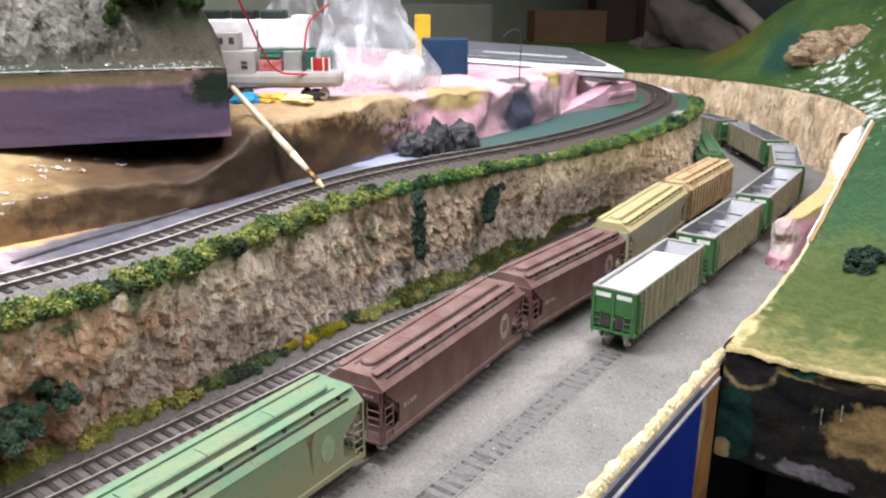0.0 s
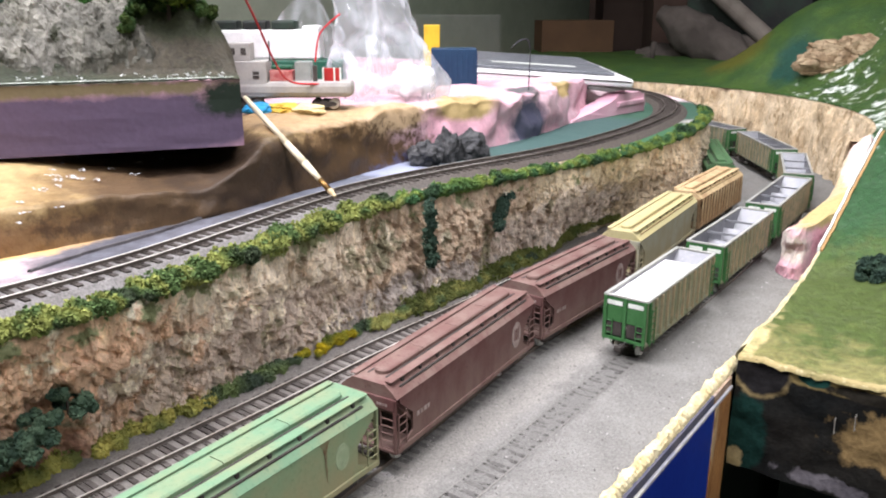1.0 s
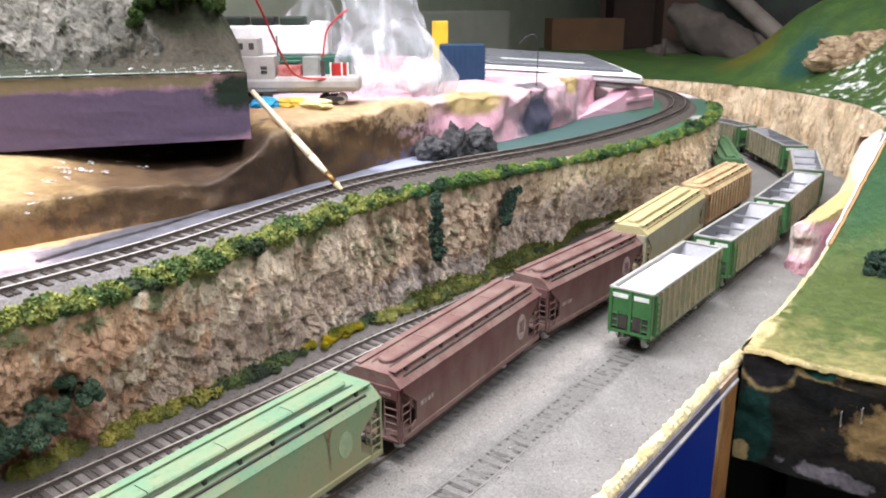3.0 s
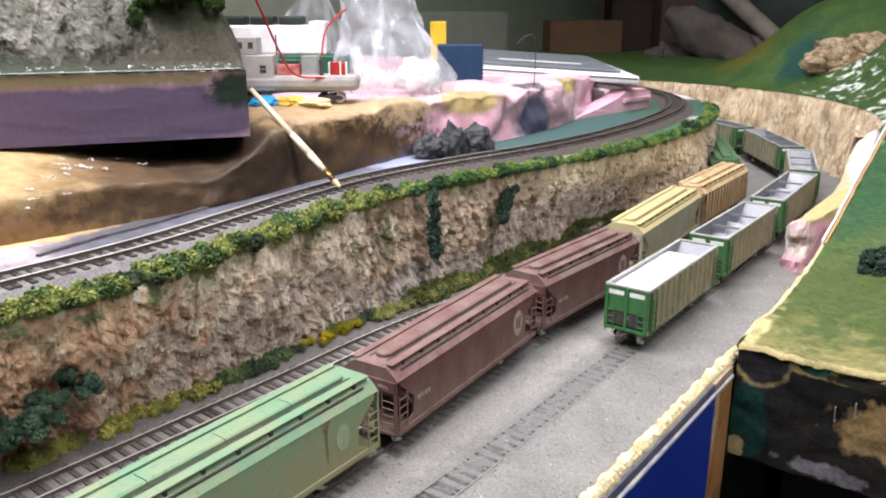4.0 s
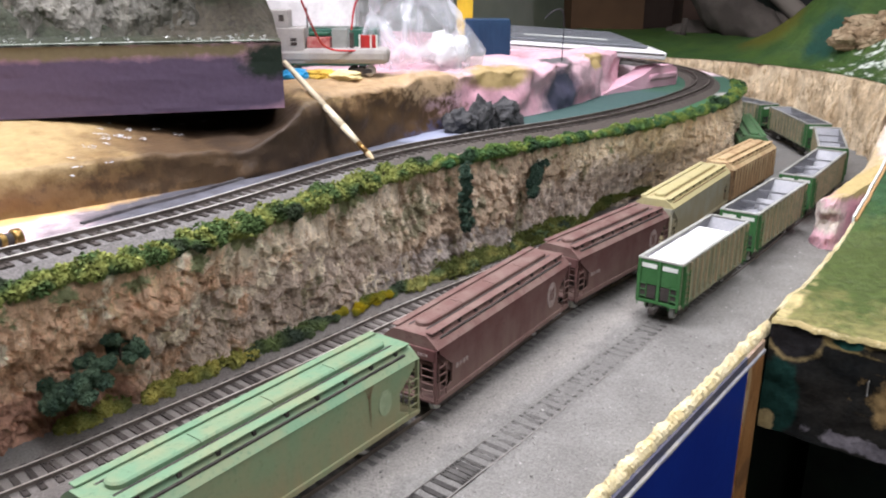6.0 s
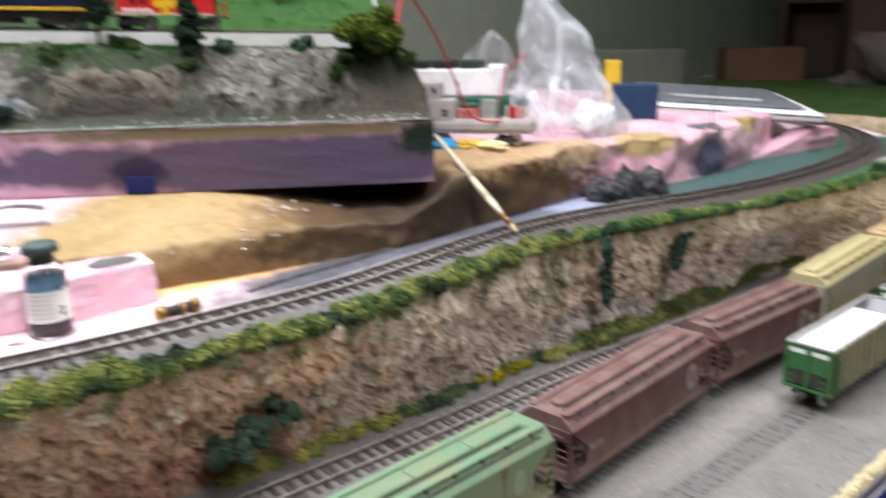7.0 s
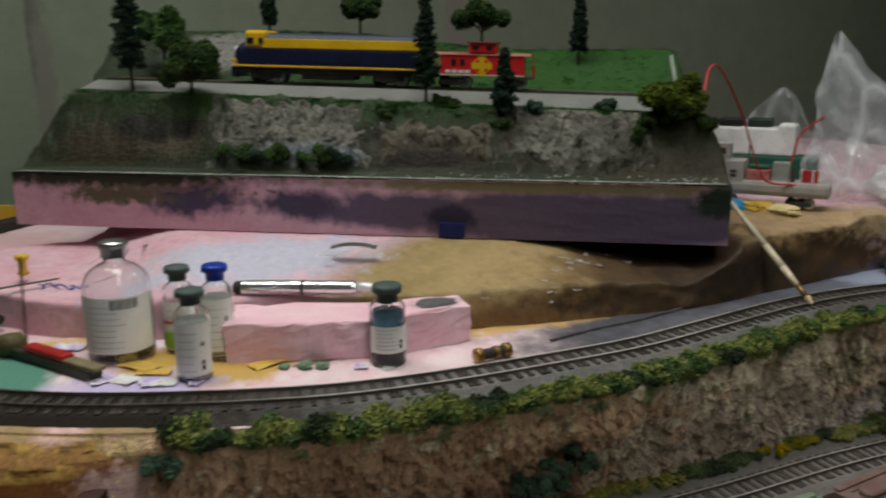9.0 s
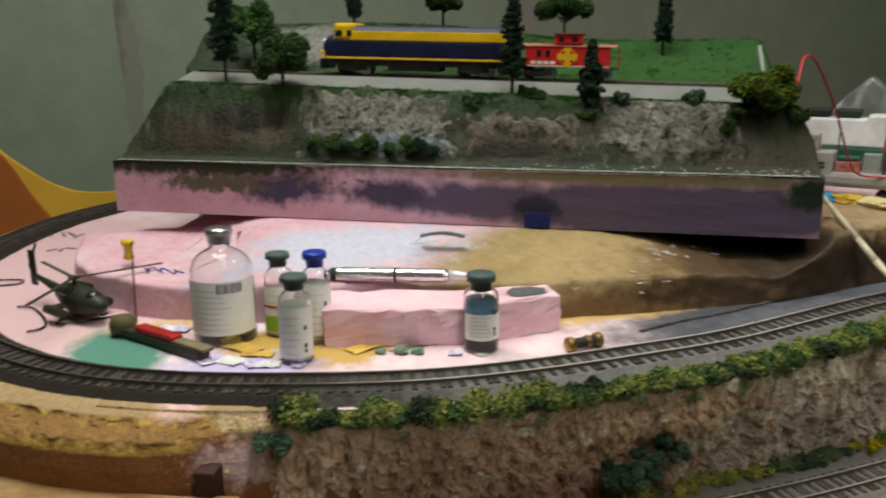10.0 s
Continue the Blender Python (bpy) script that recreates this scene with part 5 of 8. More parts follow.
def build_terrace():
    nn = sides(TLINE)
    vs, fs = [], []
    prof = [(0.0, 0.0), (0.0008, 0.33), (0.0020, 0.60), (0.0036, 0.645), (0.012, 0.67), (0.03, 0.74), (0.05, 0.83), (0.07, 0.92), (0.09, 1.0), (0.16, 1.0), (0.30, 1.0), (0.55, 1.0)]
    full = [prof[0]]
    for (o0, h0), (o1, h1) in zip(prof[:-1], prof[1:]):
        n = 4 if o1 <= 0.09 else 1
        full += [(o0 + (o1 - o0) * s / n, h0 + (h1 - h0) * s / n) for s in range(1, n + 1)]
    ledge = [0, 0.42, 0.72, 0.80, 0.86, 0.97, 1.0, 1.0, 1.0, 1.0, 1.0, 1.0]
    sheet = [0, 0.52, 0.94, 0.985, 1.0, 1.0, 1.0, 1.0, 1.0, 1.0, 1.0, 1.0]
    lumpy = [0, 0.40, 0.80, 0.93, 0.98, 1.0, 1.0, 1.0, 1.0, 1.0, 1.0, 1.0]
    for i, (p, q) in enumerate(zip(TLINE, nn)):
        lump = smoothstep(0.05, 0.14, p.y)
        for k, (o, h) in enumerate(full):
            steep = smoothstep(-0.115, -0.07, p.y)
            if steep > 0:
                f = min(k / 4, 8.0) if k <= 32 else k - 24.0
                h2 = lumpy[int(f)] + (lumpy[min(11, int(f) + 1)] - lumpy[int(f)]) * (f - int(f))
                h3 = ledge[int(f)] + (ledge[min(11, int(f) + 1)] - ledge[int(f)]) * (f - int(f))
                rocky = smoothstep(0.03, 0.08, p.y)
                h = h * (1 - steep) + (h3 * (1 - rocky) + h2 * rocky) * steep
            square = smoothstep(-0.49, -0.57, p.y)
            if square > 0:
                f = min(k / 4, 8.0) if k <= 32 else k - 24.0
                h2 = sheet[int(f)] + (sheet[min(11, int(f) + 1)] - sheet[int(f)]) * (f - int(f))
                h = h * (1 - square) + h2 * square
            c = p + q * o
            if o > 0.1:
                c = (p + q * 0.09).lerp(Vector((-0.85, max(-0.45, min(0.62, p.y)), 0)), (o - 0.09) / 0.46)
            z = 0.0955 + (terrace_top(c.y, c.x) - 0.0955) * h
            if 0 < k < 33:
                c1, e1 = chips(Vector((c.x, c.y, z)), 34)
                z += lump * 0.0018 * c1
                worn = smoothstep(-0.22, -0.13, p.y) * (1 - lump)
                z += worn * (0.0030 * fbm(Vector((c.x * 34, c.y * 34, 6)), 4) + 0.0012 * c1)
                c = c - q * worn * (0.0045 * fbm(Vector((c.x * 30, c.y * 30, z * 34 + 4)), 4) + 0.0012 * c1)
                c = c - q * lump * (0.003 * c1 - 0.002 * smoothstep(0.12, 0, e1))
                z += lump * 0.005 * fbm(Vector((c.x * 26, c.y * 26, 2)), 3) + 0.0012 * fbm(Vector((c.x * 70, c.y * 70, 2)), 4)
                c = c - q * (lump * 0.008 * fbm(Vector((c.x * 24, c.y * 24, z * 30)), 3) + (0.0006 + 0.0022 * smoothstep(-0.38, -0.30, p.y)) * fbm(Vector((c.x * 60, c.y * 60, z * 60)), 3))
            vs.append((c.x, c.y, z))
    TERRACE_POINTS.extend(vs)
    w = len(full)
    for i in range(len(TLINE) - 1):
        for k in range(w - 1):
            a = i * w + k
            fs.append((a, a + 1, a + w + 1, a + w))
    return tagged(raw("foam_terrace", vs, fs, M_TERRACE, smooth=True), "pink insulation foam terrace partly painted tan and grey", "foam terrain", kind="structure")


build_terrace()
# added white crumbs stand in for glints on the glossy brown bench
rng = random.Random(17)
cs = []
for k in range(26):
    y = rng.gauss(-0.226, 0.012 if k < 15 else 0.045)
    x = -0.318 + 0.5 * (-0.232 - y) + rng.gauss(0, 0.016)
    cs.append(((x, y, 0), 0.003))
vs, fs = crumbs(cs, 6, 1.0, 0.0010, rng, 0.1)


def terrace_height(x, y):
    p, q = min(zip(TLINE, sides(TLINE)), key=lambda t: abs(t[0].y - y))
    o = max(0.0, p.x - x)
    return 0.0955 + (terrace_top(y, x) - 0.0955) * (0.66 + 0.34 * min(1.0, max(0.0, (o - 0.012) / 0.078)))


for k, (x, y) in enumerate([(v.x, v.y) for v in vs]):
    vs[k].z = terrace_height(x, y) + 0.0012 + vs[k].z * 0.25
tagged(raw("resin_flecks", vs, fs, mat("white_glint_crumb", (0.62, 0.63, 0.66), rough=0.15, bump=0.0, spec=0.8)), "white crumbs standing in for glints on the brown foam bench", "flecks", kind="stuff")


def rock(bm, c, r, seed, sub=4, amp=0.3, squash=(1, 1, 1), freq=1.6, facet=0.0):
    out = bmesh.ops.create_icosphere(bm, subdivisions=sub, radius=1.0)
    for v in out["verts"]:
        d = v.co.normalized()
        k = 1 + amp * fbm(d * freq + Vector((seed, seed * 2, 0)), 4) + amp * 0.35 * (1 - abs(noise.noise(d * freq * 3 + Vector((0, seed, 0)))))
        if facet:
            f1, g1 = chips(Vector((d.x * squash[0], d.y, d.z)) + Vector((seed, 0, 0)), 2.6)
            k += facet * f1 - facet * 0.6 * smoothstep(0.12, 0.0, g1)
        v.co = Vector(c) + Vector((d.x * squash[0], d.y * squash[1], d.z * squash[2])) * r * k
    return bm


M_BOULDER = mat("dark_grey_boulder", (0.035, 0.036, 0.04), (0.09, 0.09, 0.092), (0.018, 0.018, 0.02), scale=60, grain=300, rough=0.9, bump=0.8)
for x, y, r, s, sq in ((-0.268, 0.098, 0.0125, 1, (1.2, 1.1, 1.0)), (-0.262, 0.124, 0.0135, 2, (0.8, 0.9, 1.35)), (-0.250, 0.150, 0.0135, 3, (1.0, 1.2, 1.15)), (-0.276, 0.112, 0.010, 4, (1.2, 1.0, 0.8))):
    tagged(part("boulder", rock(B(), (x, y, SHELF_Z + r * 0.72), r, s, 4, 0.34, sq, 1.7), M_BOULDER), "dark grey craggy plaster boulder beside the upper track", "rock", "boulders")

# upright pink offcut at the far curve
bm = prism(B(), [(-0.110, 0.0), (0.066, 0.0), (0.066, 0.024), (0.050, 0.0285), (0.002, 0.0275), (-0.020, 0.0190), (-0.060, 0.0105), (-0.108, 0.0025)], -0.013, 0.013)
box(bm, 0.0125, 0.0165, -0.006, 0.060, 0.0120, 0.0185, 0.0012)
bmesh.ops.subdivide_edges(bm, edges=bm.edges[:], cuts=3, use_grid_fill=True)
for v in bm.verts:
    v.co += Vector((1, 1, 0.6)) * 0.0016 * fbm(v.co * 90)
ob = part("foam_offcut", bm, M_PINK)
ob.matrix_world = pose(-0.281, 0.535, SHELF_Z - 0.0004, 0, 0, -8)
tagged(ob, "ragged pink foam offcut standing beside the curve", "foam block")

# ---- brush lying on the upper track ----
brush = thing("paint_brush", "pale wooden paint brush leaning from the rails", "paint brush")
TIP, END = Vector((-0.2225, -0.0740, 0.1042)), Vector((-0.3280, -0.0650, 0.1705))
AX = (END - TIP).normalized()
part("bristles", cyl(cyl(B(), TIP, TIP + AX * 0.007, 0.0012, 0.0026, 12), TIP + AX * 0.007, TIP + AX * 0.0085, 0.0022, 0.0022, 12), mat("dried_cream_bristles", (0.55, 0.40, 0.22), (0.7, 0.6, 0.4), scale=300, rough=0.9), brush)
part("ferrule", cyl(B(), TIP + AX * 0.0075, TIP + AX * 0.021, 0.0023, 0.0020, 14), mat("brass_ferrule", (0.36, 0.22, 0.07), (0.25, 0.14, 0.05), rough=0.35, metal=0.8), brush, "worn brass ferrule", True)
bm = cyl(B(), TIP + AX * 0.020, TIP + AX * 0.040, 0.0021, 0.0030, 14)
cyl(bm, TIP + AX * 0.040, TIP + AX * 0.065, 0.0030, 0.0026, 14)
cyl(bm, TIP + AX * 0.065, END, 0.0026, 0.0021, 14)
part("handle", bm, mat("cream_handle", (0.78, 0.68, 0.50), (0.70, 0.60, 0.42), scale=90, rough=0.4), brush, "cream lacquered handle", True)

# ---- diorama module on a foam slab ----
DM = Matrix(((0.565, -0.825, 0, -0.279), (0.825, 0.565, 0, -0.110), (0, 0, 1, 0.1425), (0, 0, 0, 1)))


def dw(u, w, z=0.0):
    """World place on the module: u along its front from the near corner, w into it, z over the room's zero."""
    p = DM @ Vector((-u, w, 0))
    return (p.x, p.y, z)


def zone(u, w, z, ru, rw, rz, colour, ragged, sc):
    """A paint patch, its radii turned into the room's axes."""
    return (colour, dw(u, w, z), (0.565 * ru + 0.825 * rw, 0.825 * ru + 0.565 * rw, rz), ragged, sc)


M_SLAB = zoned("slab_foam_paint", ((0.50, 0.275, 0.345), (0.56, 0.345, 0.41)), [
    zone(0.10, 0, 0.160, 0.22, 0.02, 0.024, (0.108, 0.078, 0.128), 0.9, 30),
    zone(0.27, 0, 0.164, 0.10, 0.02, 0.016, (0.105, 0.076, 0.122), 1.6, 40),
    zone(0.15, 0, 0.187, 0.25, 0.02, 0.005, (0.20, 0.16, 0.09), 2.0, 60),
    zone(0.46, 0, 0.170, 0.050, 0.02, 0.014, (0.055, 0.045, 0.085), 2.0, 60),
    zone(0.36, 0, 0.168, 0.030, 0.02, 0.012, (0.06, 0.045, 0.08), 2.0, 60),
    zone(0.54, 0, 0.191, 0.17, 0.02, 0.0125, (0.030, 0.032, 0.018), 2.0, 90),
    zone(0.46, 0, 0.178, 0.20, 0.02, 0.010, (0.14, 0.085, 0.07), 5.5, 150),
    zone(0.53, 0, 0.172, 0.05, 0.02, 0.008, (0.10, 0.085, 0.05), 3.0, 120),
    zone(0.006, 0, 0.178, 0.012, 0.02, 0.013, (0.014, 0.024, 0.016), 2.0, 90),
    zone(0.226, 0, 0.160, 0.012, 0.02, 0.010, (0.03, 0.022, 0.05), 1.6, 90),
], rough=0.6, bump=0.15, grain=200, speck=(0.90, 1.06))
def xform0(bm, m):
    bmesh.ops.transform(bm, matrix=m, verts=bm.verts)
    return bm


module = thing("diorama_module", "scenic diorama module on a thick purple-painted foam slab", "diorama")


def slab_foam():
    bm = B()
    nx, nz = 150, 14
    grid = []
    for i in range(nx + 1):
        row = []
        for k in range(nz + 1):
            u, z = 0.635 * i / nx, 0.1425 + 0.0485 * k / nz
            j = 0.0002 * fbm(Vector((u * 40, z * 300, 0)), 4) + 0.0005 * fbm(Vector((u * 12, z * 60, 9)), 2)
            p = Vector(dw(u, 0.0 - j, z))
            row.append(bm.verts.new(p))
        grid.append(row)
    for i in range(nx):
        for k in range(nz):
            bm.faces.new((grid[i][k], grid[i][k + 1], grid[i + 1][k + 1], grid[i + 1][k]))
    # sides, back, underside
    for u, ii in ((0.0, 0), (0.635, nx)):
        a = [grid[ii][k] for k in range(nz + 1)]
        back = [bm.verts.new(dw(u, 0.30, v.co.z)) for v in a]
        for k in range(nz):
            bm.faces.new((a[k], a[k + 1], back[k + 1], back[k]))
        if ii == 0:
            b0 = back[0]
        else:
            b1 = back[0]
    lower = [grid[i][0] for i in range(nx + 1)]
    bm.faces.new([*lower, b1, b0])
    bmesh.ops.recalc_face_normals(bm, faces=bm.faces)
    return part("foam_slab", bm, M_SLAB, module, "thick pink foam slab with purple and dark paint")


slab_foam()
M_DIO = zoned("diorama_scenery", ((0.022, 0.029, 0.014), (0.040, 0.046, 0.025)), [
    zone(0.04, 0.03, 0.215, 0.09, 0.03, 0.025, (0.056, 0.047, 0.031), 3.0, 60),
    zone(0.03, 0.03, 0.232, 0.05, 0.03, 0.014, (0.034, 0.040, 0.018), 2.2, 60),
    zone(0.30, 0.02, 0.204, 0.34, 0.02, 0.007, (0.052, 0.046, 0.032), 5.5, 60),
    zone(0.12, 0.20, 0.28, 0.16, 0.10, 0.06, (0.020, 0.080, 0.010), 0.4, 40),
    zone(0.40, 0.20, 0.29, 0.13, 0.10, 0.06, (0.022, 0.055, 0.012), 0.7, 40),
    zone(0.245, 0.028, 0.212, 0.055, 0.016, 0.014, (0.055, 0.048, 0.032), 1.6, 90),
    # shade of the hollow under the rock brow, put into the colour
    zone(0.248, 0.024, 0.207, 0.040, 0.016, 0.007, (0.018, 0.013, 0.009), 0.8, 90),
    zone(0.24, 0.040, 0.236, 0.08, 0.012, 0.014, (0.022, 0.036, 0.012), 2.2, 90),
    zone(0.55, 0.028, 0.215, 0.05, 0.016, 0.018, (0.042, 0.031, 0.018), 2.6, 70),
    zone(0.49, 0.028, 0.222, 0.020, 0.016, 0.018, (0.085, 0.070, 0.045), 2.6, 70),
    # a second hollow's shade, painted near-black
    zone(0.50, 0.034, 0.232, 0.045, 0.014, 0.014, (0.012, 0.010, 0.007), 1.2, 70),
    zone(0.32, 0.052, 0.25, 0.34, 0.010, 0.013, (0.019, 0.042, 0.010), 1.4, 60),
    # scattered shadow-like patches painted over the bank
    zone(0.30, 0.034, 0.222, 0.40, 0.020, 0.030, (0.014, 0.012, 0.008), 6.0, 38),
    zone(0.57, 0.17, 0.29, 0.075, 0.06, 0.06, (0.018, 0.030, 0.013), 0.6, 40),
    zone(0.49, 0.17, 0.30, 0.035, 0.05, 0.02, (0.17, 0.165, 0.15), 1.8, 80),
    zone(0.25, 0.006, 0.190, 0.30, 0.012, 0.006, (0.030, 0.036, 0.022), 1.5, 60),
    zone(0.50, 0.006, 0.192, 0.15, 0.012, 0.007, (0.022, 0.028, 0.014), 1.0, 60),
], rough=0.6, bump=0.8, grain=300, speck=(0.6, 1.3))
M_DIOROCK = zoned("diorama_rock_casting", ((0.188, 0.180, 0.156), (0.064, 0.062, 0.050)), [
    ((0.028, 0.030, 0.016), dw(0.25, 0.03, 0.222), (0.40, 0.40, 0.04), 6.5, 60),
    ((0.105, 0.090, 0.066), dw(0.24, 0.03, 0.22), (0.055, 0.06, 0.03), 0.8, 80),
    ((0.035, 0.048, 0.022), dw(0.25, 0.03, 0.249), (0.30, 0.06, 0.010), 2.6, 90),
    ((0.07, 0.082, 0.066), dw(0.40, 0.02, 0.206), (0.10, 0.05, 0.010), 2.6, 90),
    ((0.17, 0.19, 0.21), dw(0.36, 0.02, 0.208), (0.05, 0.06, 0.012), 1.8, 110),
], rough=0.6, bump=0.8, grain=420, speck=(0.7, 1.2), chip=((1.40, 1.40, 1.38), (0.46, 0.45, 0.40), 36), edge=0.6)


def dio_z(u, w):
    front = 0.1915 + 0.004 * smoothstep(0.0, 0.018, w)
    r1, r2 = 0.2425 + 0.034 * u, 0.2550 + 0.028 * u
    tz = 0.2535 + 0.027 * u
    z = front + (r1 - front) * max(0.0, min(1.0, (w - 0.016) / 0.026)) ** 0.85
    if w > 0.050:
        z = r1 + (r2 - r1) * min(1, (w - 0.050) / 0.035)
    if w > 0.085:
        z = r2 + (tz - r2) * min(1, (w - 0.085) / 0.01)
    if w > 0.12:
        top = 0.298 + 0.022 * smoothstep(0.15, 0.45, u)
        z = tz + (top - tz) * smoothstep(0.12, 0.21, w)
    # the ends fall away
    e = min(1.0, max(0.0, (u + 0.001) / (0.020 + 0.05 * max(0, w - 0.02)))) ** 0.6 * min(1.0, max(0.0, (0.637 - u) / (0.045 - 0.036 * smoothstep(0.10, 0.14, w)))) ** 0.8
    z = 0.1915 + (z - 0.1915) * (0.15 + 0.85 * e) if w > 0.01 else z
    return z


def dio_terrain():
    nu, nw = 420, 130
    vs, fs = [], []
    for i in range(nu + 1):
        u = 0.635 * i / nu
        for k in range(nw + 1):
            w = 0.30 * (k / nw) ** 1.35
            z = dio_z(u, w)
            slope = smoothstep(0.016, 0.026, w) * smoothstep(0.056, 0.044, w)
            z += slope * (0.006 * fbm(Vector((u * 45, w * 45, 1)), 4) + 0.0016 * fbm(Vector((u * 220, w * 220, z * 150)), 3))
            z += 0.0006 * fbm(Vector((u * 200, w * 200, 4)), 2)
            if w > 0.12:
                z += 0.003 * fbm(Vector((u * 30, w * 30, 8)), 3)
            vs.append(dw(u, w - 0.001, z))
    m = nw + 1
    for i in range(nu):
        for k in range(nw):
            a = i * m + k
            fs.append((a, a + 1, a + m + 1, a + m))
    return raw("scenery", vs, fs, M_DIO, module, "rocky bank with grass, dark earth and hollows shaded by colour", True)


dio_terrain()


def rock_casting(u0, u1, w0, w1, seed, arch=0.0):
    """A craggy plaster rock face let into the bank."""
    nu, nw = int((u1 - u0) / 0.0013), 30
    vs, fs = [], []
    for i in range(nu + 1):
        u = u0 + (u1 - u0) * i / nu
        for k in range(nw + 1):
            w = w0 + (w1 - w0) * k / nw
            e = min((u - u0) / 0.012, (u1 - u) / 0.012, (w - w0) / 0.003, (w1 - w) / 0.0035)
            if arch:
                # a brow over a hollow
                m = (u - (u0 + u1) / 2) / ((u1 - u0) / 2)
                top = w1 - 0.012 - 0.013 * m * m
                e = min(e, (w - top) / 0.003)
            mask = min(1.0, max(-1.0, e - 0.85 + 1.5 * fbm(Vector((u * 90, w * 130, seed)), 3)))
            z = dio_z(u, w)
            p = Vector((u, w * 1.1, z))
            c1, e1 = chips(p + Vector((0, 0, seed)), 88)
            c2, e2 = chips(p + Vector((0, 0, seed * 2)), 140)
            h = 0.0006 + 0.0030 * mask + max(0.0, mask) * (0.0022 * c1 + 0.0016 * c2 + 0.0009 * fbm(p * 260, 3))
            vs.append(dw(u, w - 0.001 - h * 0.8, z + h * 0.6 - (0.004 if mask < -0.2 else 0)))
    m = nw + 1
    for i in range(nu):
        for k in range(nw):
            a = i * m + k
            fs.append((a, a + 1, a + m + 1, a + m))
    return raw("rock_face", vs, fs, M_DIOROCK, module, "craggy pale grey rock casting")


rock_casting(0.300, 0.455, 0.016, 0.0440, 1)
rock_casting(0.050, 0.192, 0.016, 0.0460, 4)
rock_casting(0.186, 0.302, 0.016, 0.0365, 7, 1.0)
# white crumbs added as the glints along the module's front edge
rng = random.Random(23)
cs = [(dw(u, w, dio_z(u, w) + 0.0006), 0.002) for u, w in [(0.30 * rng.random() ** 1.5 + 0.01, rng.uniform(0.003, 0.016)) for _ in range(70)]]
vs, fs = crumbs(cs, 3, 1.0, 0.0009, rng, 0.2)
tagged(raw("resin_glints", vs, fs, mat("white_resin_glint", (0.5, 0.52, 0.5), rough=0.08, bump=0.0, spec=0.9), module, "white crumbs standing in for glints on the resin"), kind="stuff")
part("blue_patch", xform0(box(B(), -0.011, 0.011, -0.0034, -0.0022, 0.0005, 0.0135, 0.0004), DM @ Matrix.Translation((-0.226, 0, 0))), mat("navy_tape", (0.008, 0.014, 0.10), (0.012, 0.022, 0.14), scale=60, rough=0.6), module, "dark blue square of paint")
L_GRASS2 = foliage("module_grass_green", [(0.018, 0.060, 0.009), (0.024, 0.085, 0.012), (0.035, 0.085, 0.016)], 50)
ROADU = [0.045 + 0.545 * i / 110 for i in range(111)]


def ribbon(name, w0, w1, lift, material, label, us=ROADU):
    vs, fs = [], []
    for u in us:
        for k in range(5):
            w = w0 + (w1 - w0) * k / 4
            edge = 0.0012 * fbm(Vector((u * 90, w * 200, 3)))
            vs.append(dw(u, w + edge, dio_z(u, w) + lift))
    for i in range(len(us) - 1):
        for k in range(4):
            a = i * 5 + k
            fs.append((a, a + 1, a + 6, a + 5))
    return raw(name, vs, fs, material, module, label, True)


ribbon("road", 0.052, 0.082, 0.0016, mat("pale_grey_road", (0.185, 0.192, 0.180), (0.155, 0.160, 0.150), (0.12, 0.125, 0.117), scale=40, grain=700, rough=0.9, bump=0.3), "pale grey gravel road")
# the resin's pale patches hold its bright gloss line as colour
ribbon("resin_edge", -0.0010, 0.0030, 0.0012, mat("gloss_resin_edge", (0.30, 0.34, 0.29), (0.66, 0.68, 0.62), (0.06, 0.08, 0.05), scale=60, rough=0.10, bump=0.4, spec=0.8, mixlo=0.5, mixhi=0.7), "hardened resin along the front edge, its pale gloss painted in", [0.004 + 0.626 * i / 220 for i in range(221)])
DLINE = [Vector(dw(u, 0.104, 0.2590 + 0.027 * u - 0.0008)) for u in [0.03 + 0.56 * i / 140 for i in range(141)]]
track(DLINE, "short display track on the diorama module", M_RUSTRAIL, lambda p: False, bed=False)


rng = random.Random(90)
cs = []
for k in range(2400):
    u, w = rng.uniform(0.02, 0.60), rng.choice((rng.uniform(0.038, 0.052), rng.uniform(0.125, 0.28)))
    cs.append((dw(u, w, dio_z(u, w) + 0.0005), 0.004))
vs, fs = crumbs(cs, 14, 1.0, 0.0006, rng, 0.25)
tagged(raw("module_grass", vs, fs, L_GRASS2), "short dark green static grass on the diorama", "grass", kind="stuff")


# ---- locomotive and caboose on the module ----
def dio_pose(u, w=0.104):
    z = 0.2590 + 0.027 * u - 0.0008
    return DM @ Matrix.Translation((-u, w, z - 0.1425)) @ Matrix.Rotation(math.atan(0.027), 4, "Y")


M_NAVY = mat("navy_loco_paint", (0.007, 0.009, 0.032), (0.010, 0.014, 0.043), rough=0.4, bump=0.04, scale=50)
M_LYELLOW = mat("yellow_loco_paint", (0.72, 0.44, 0.015), (0.62, 0.37, 0.012), rough=0.4, bump=0.03, scale=50)
M_LBLUE = mat("faded_blue_roof_paint", (0.026, 0.034, 0.058), (0.034, 0.044, 0.07), rough=0.55, bump=0.05, scale=50)
M_RED = mat("red_caboose_paint", (0.55, 0.018, 0.020), (0.48, 0.015, 0.018), rough=0.45, bump=0.03, scale=50)
M_GLASS_DARK = mat("dark_window_glass", (0.01, 0.012, 0.014), rough=0.3, bump=0.0, spec=0.6)


def xform(bm, m):
    bmesh.ops.transform(bm, matrix=m, verts=bm.verts)
    return bm


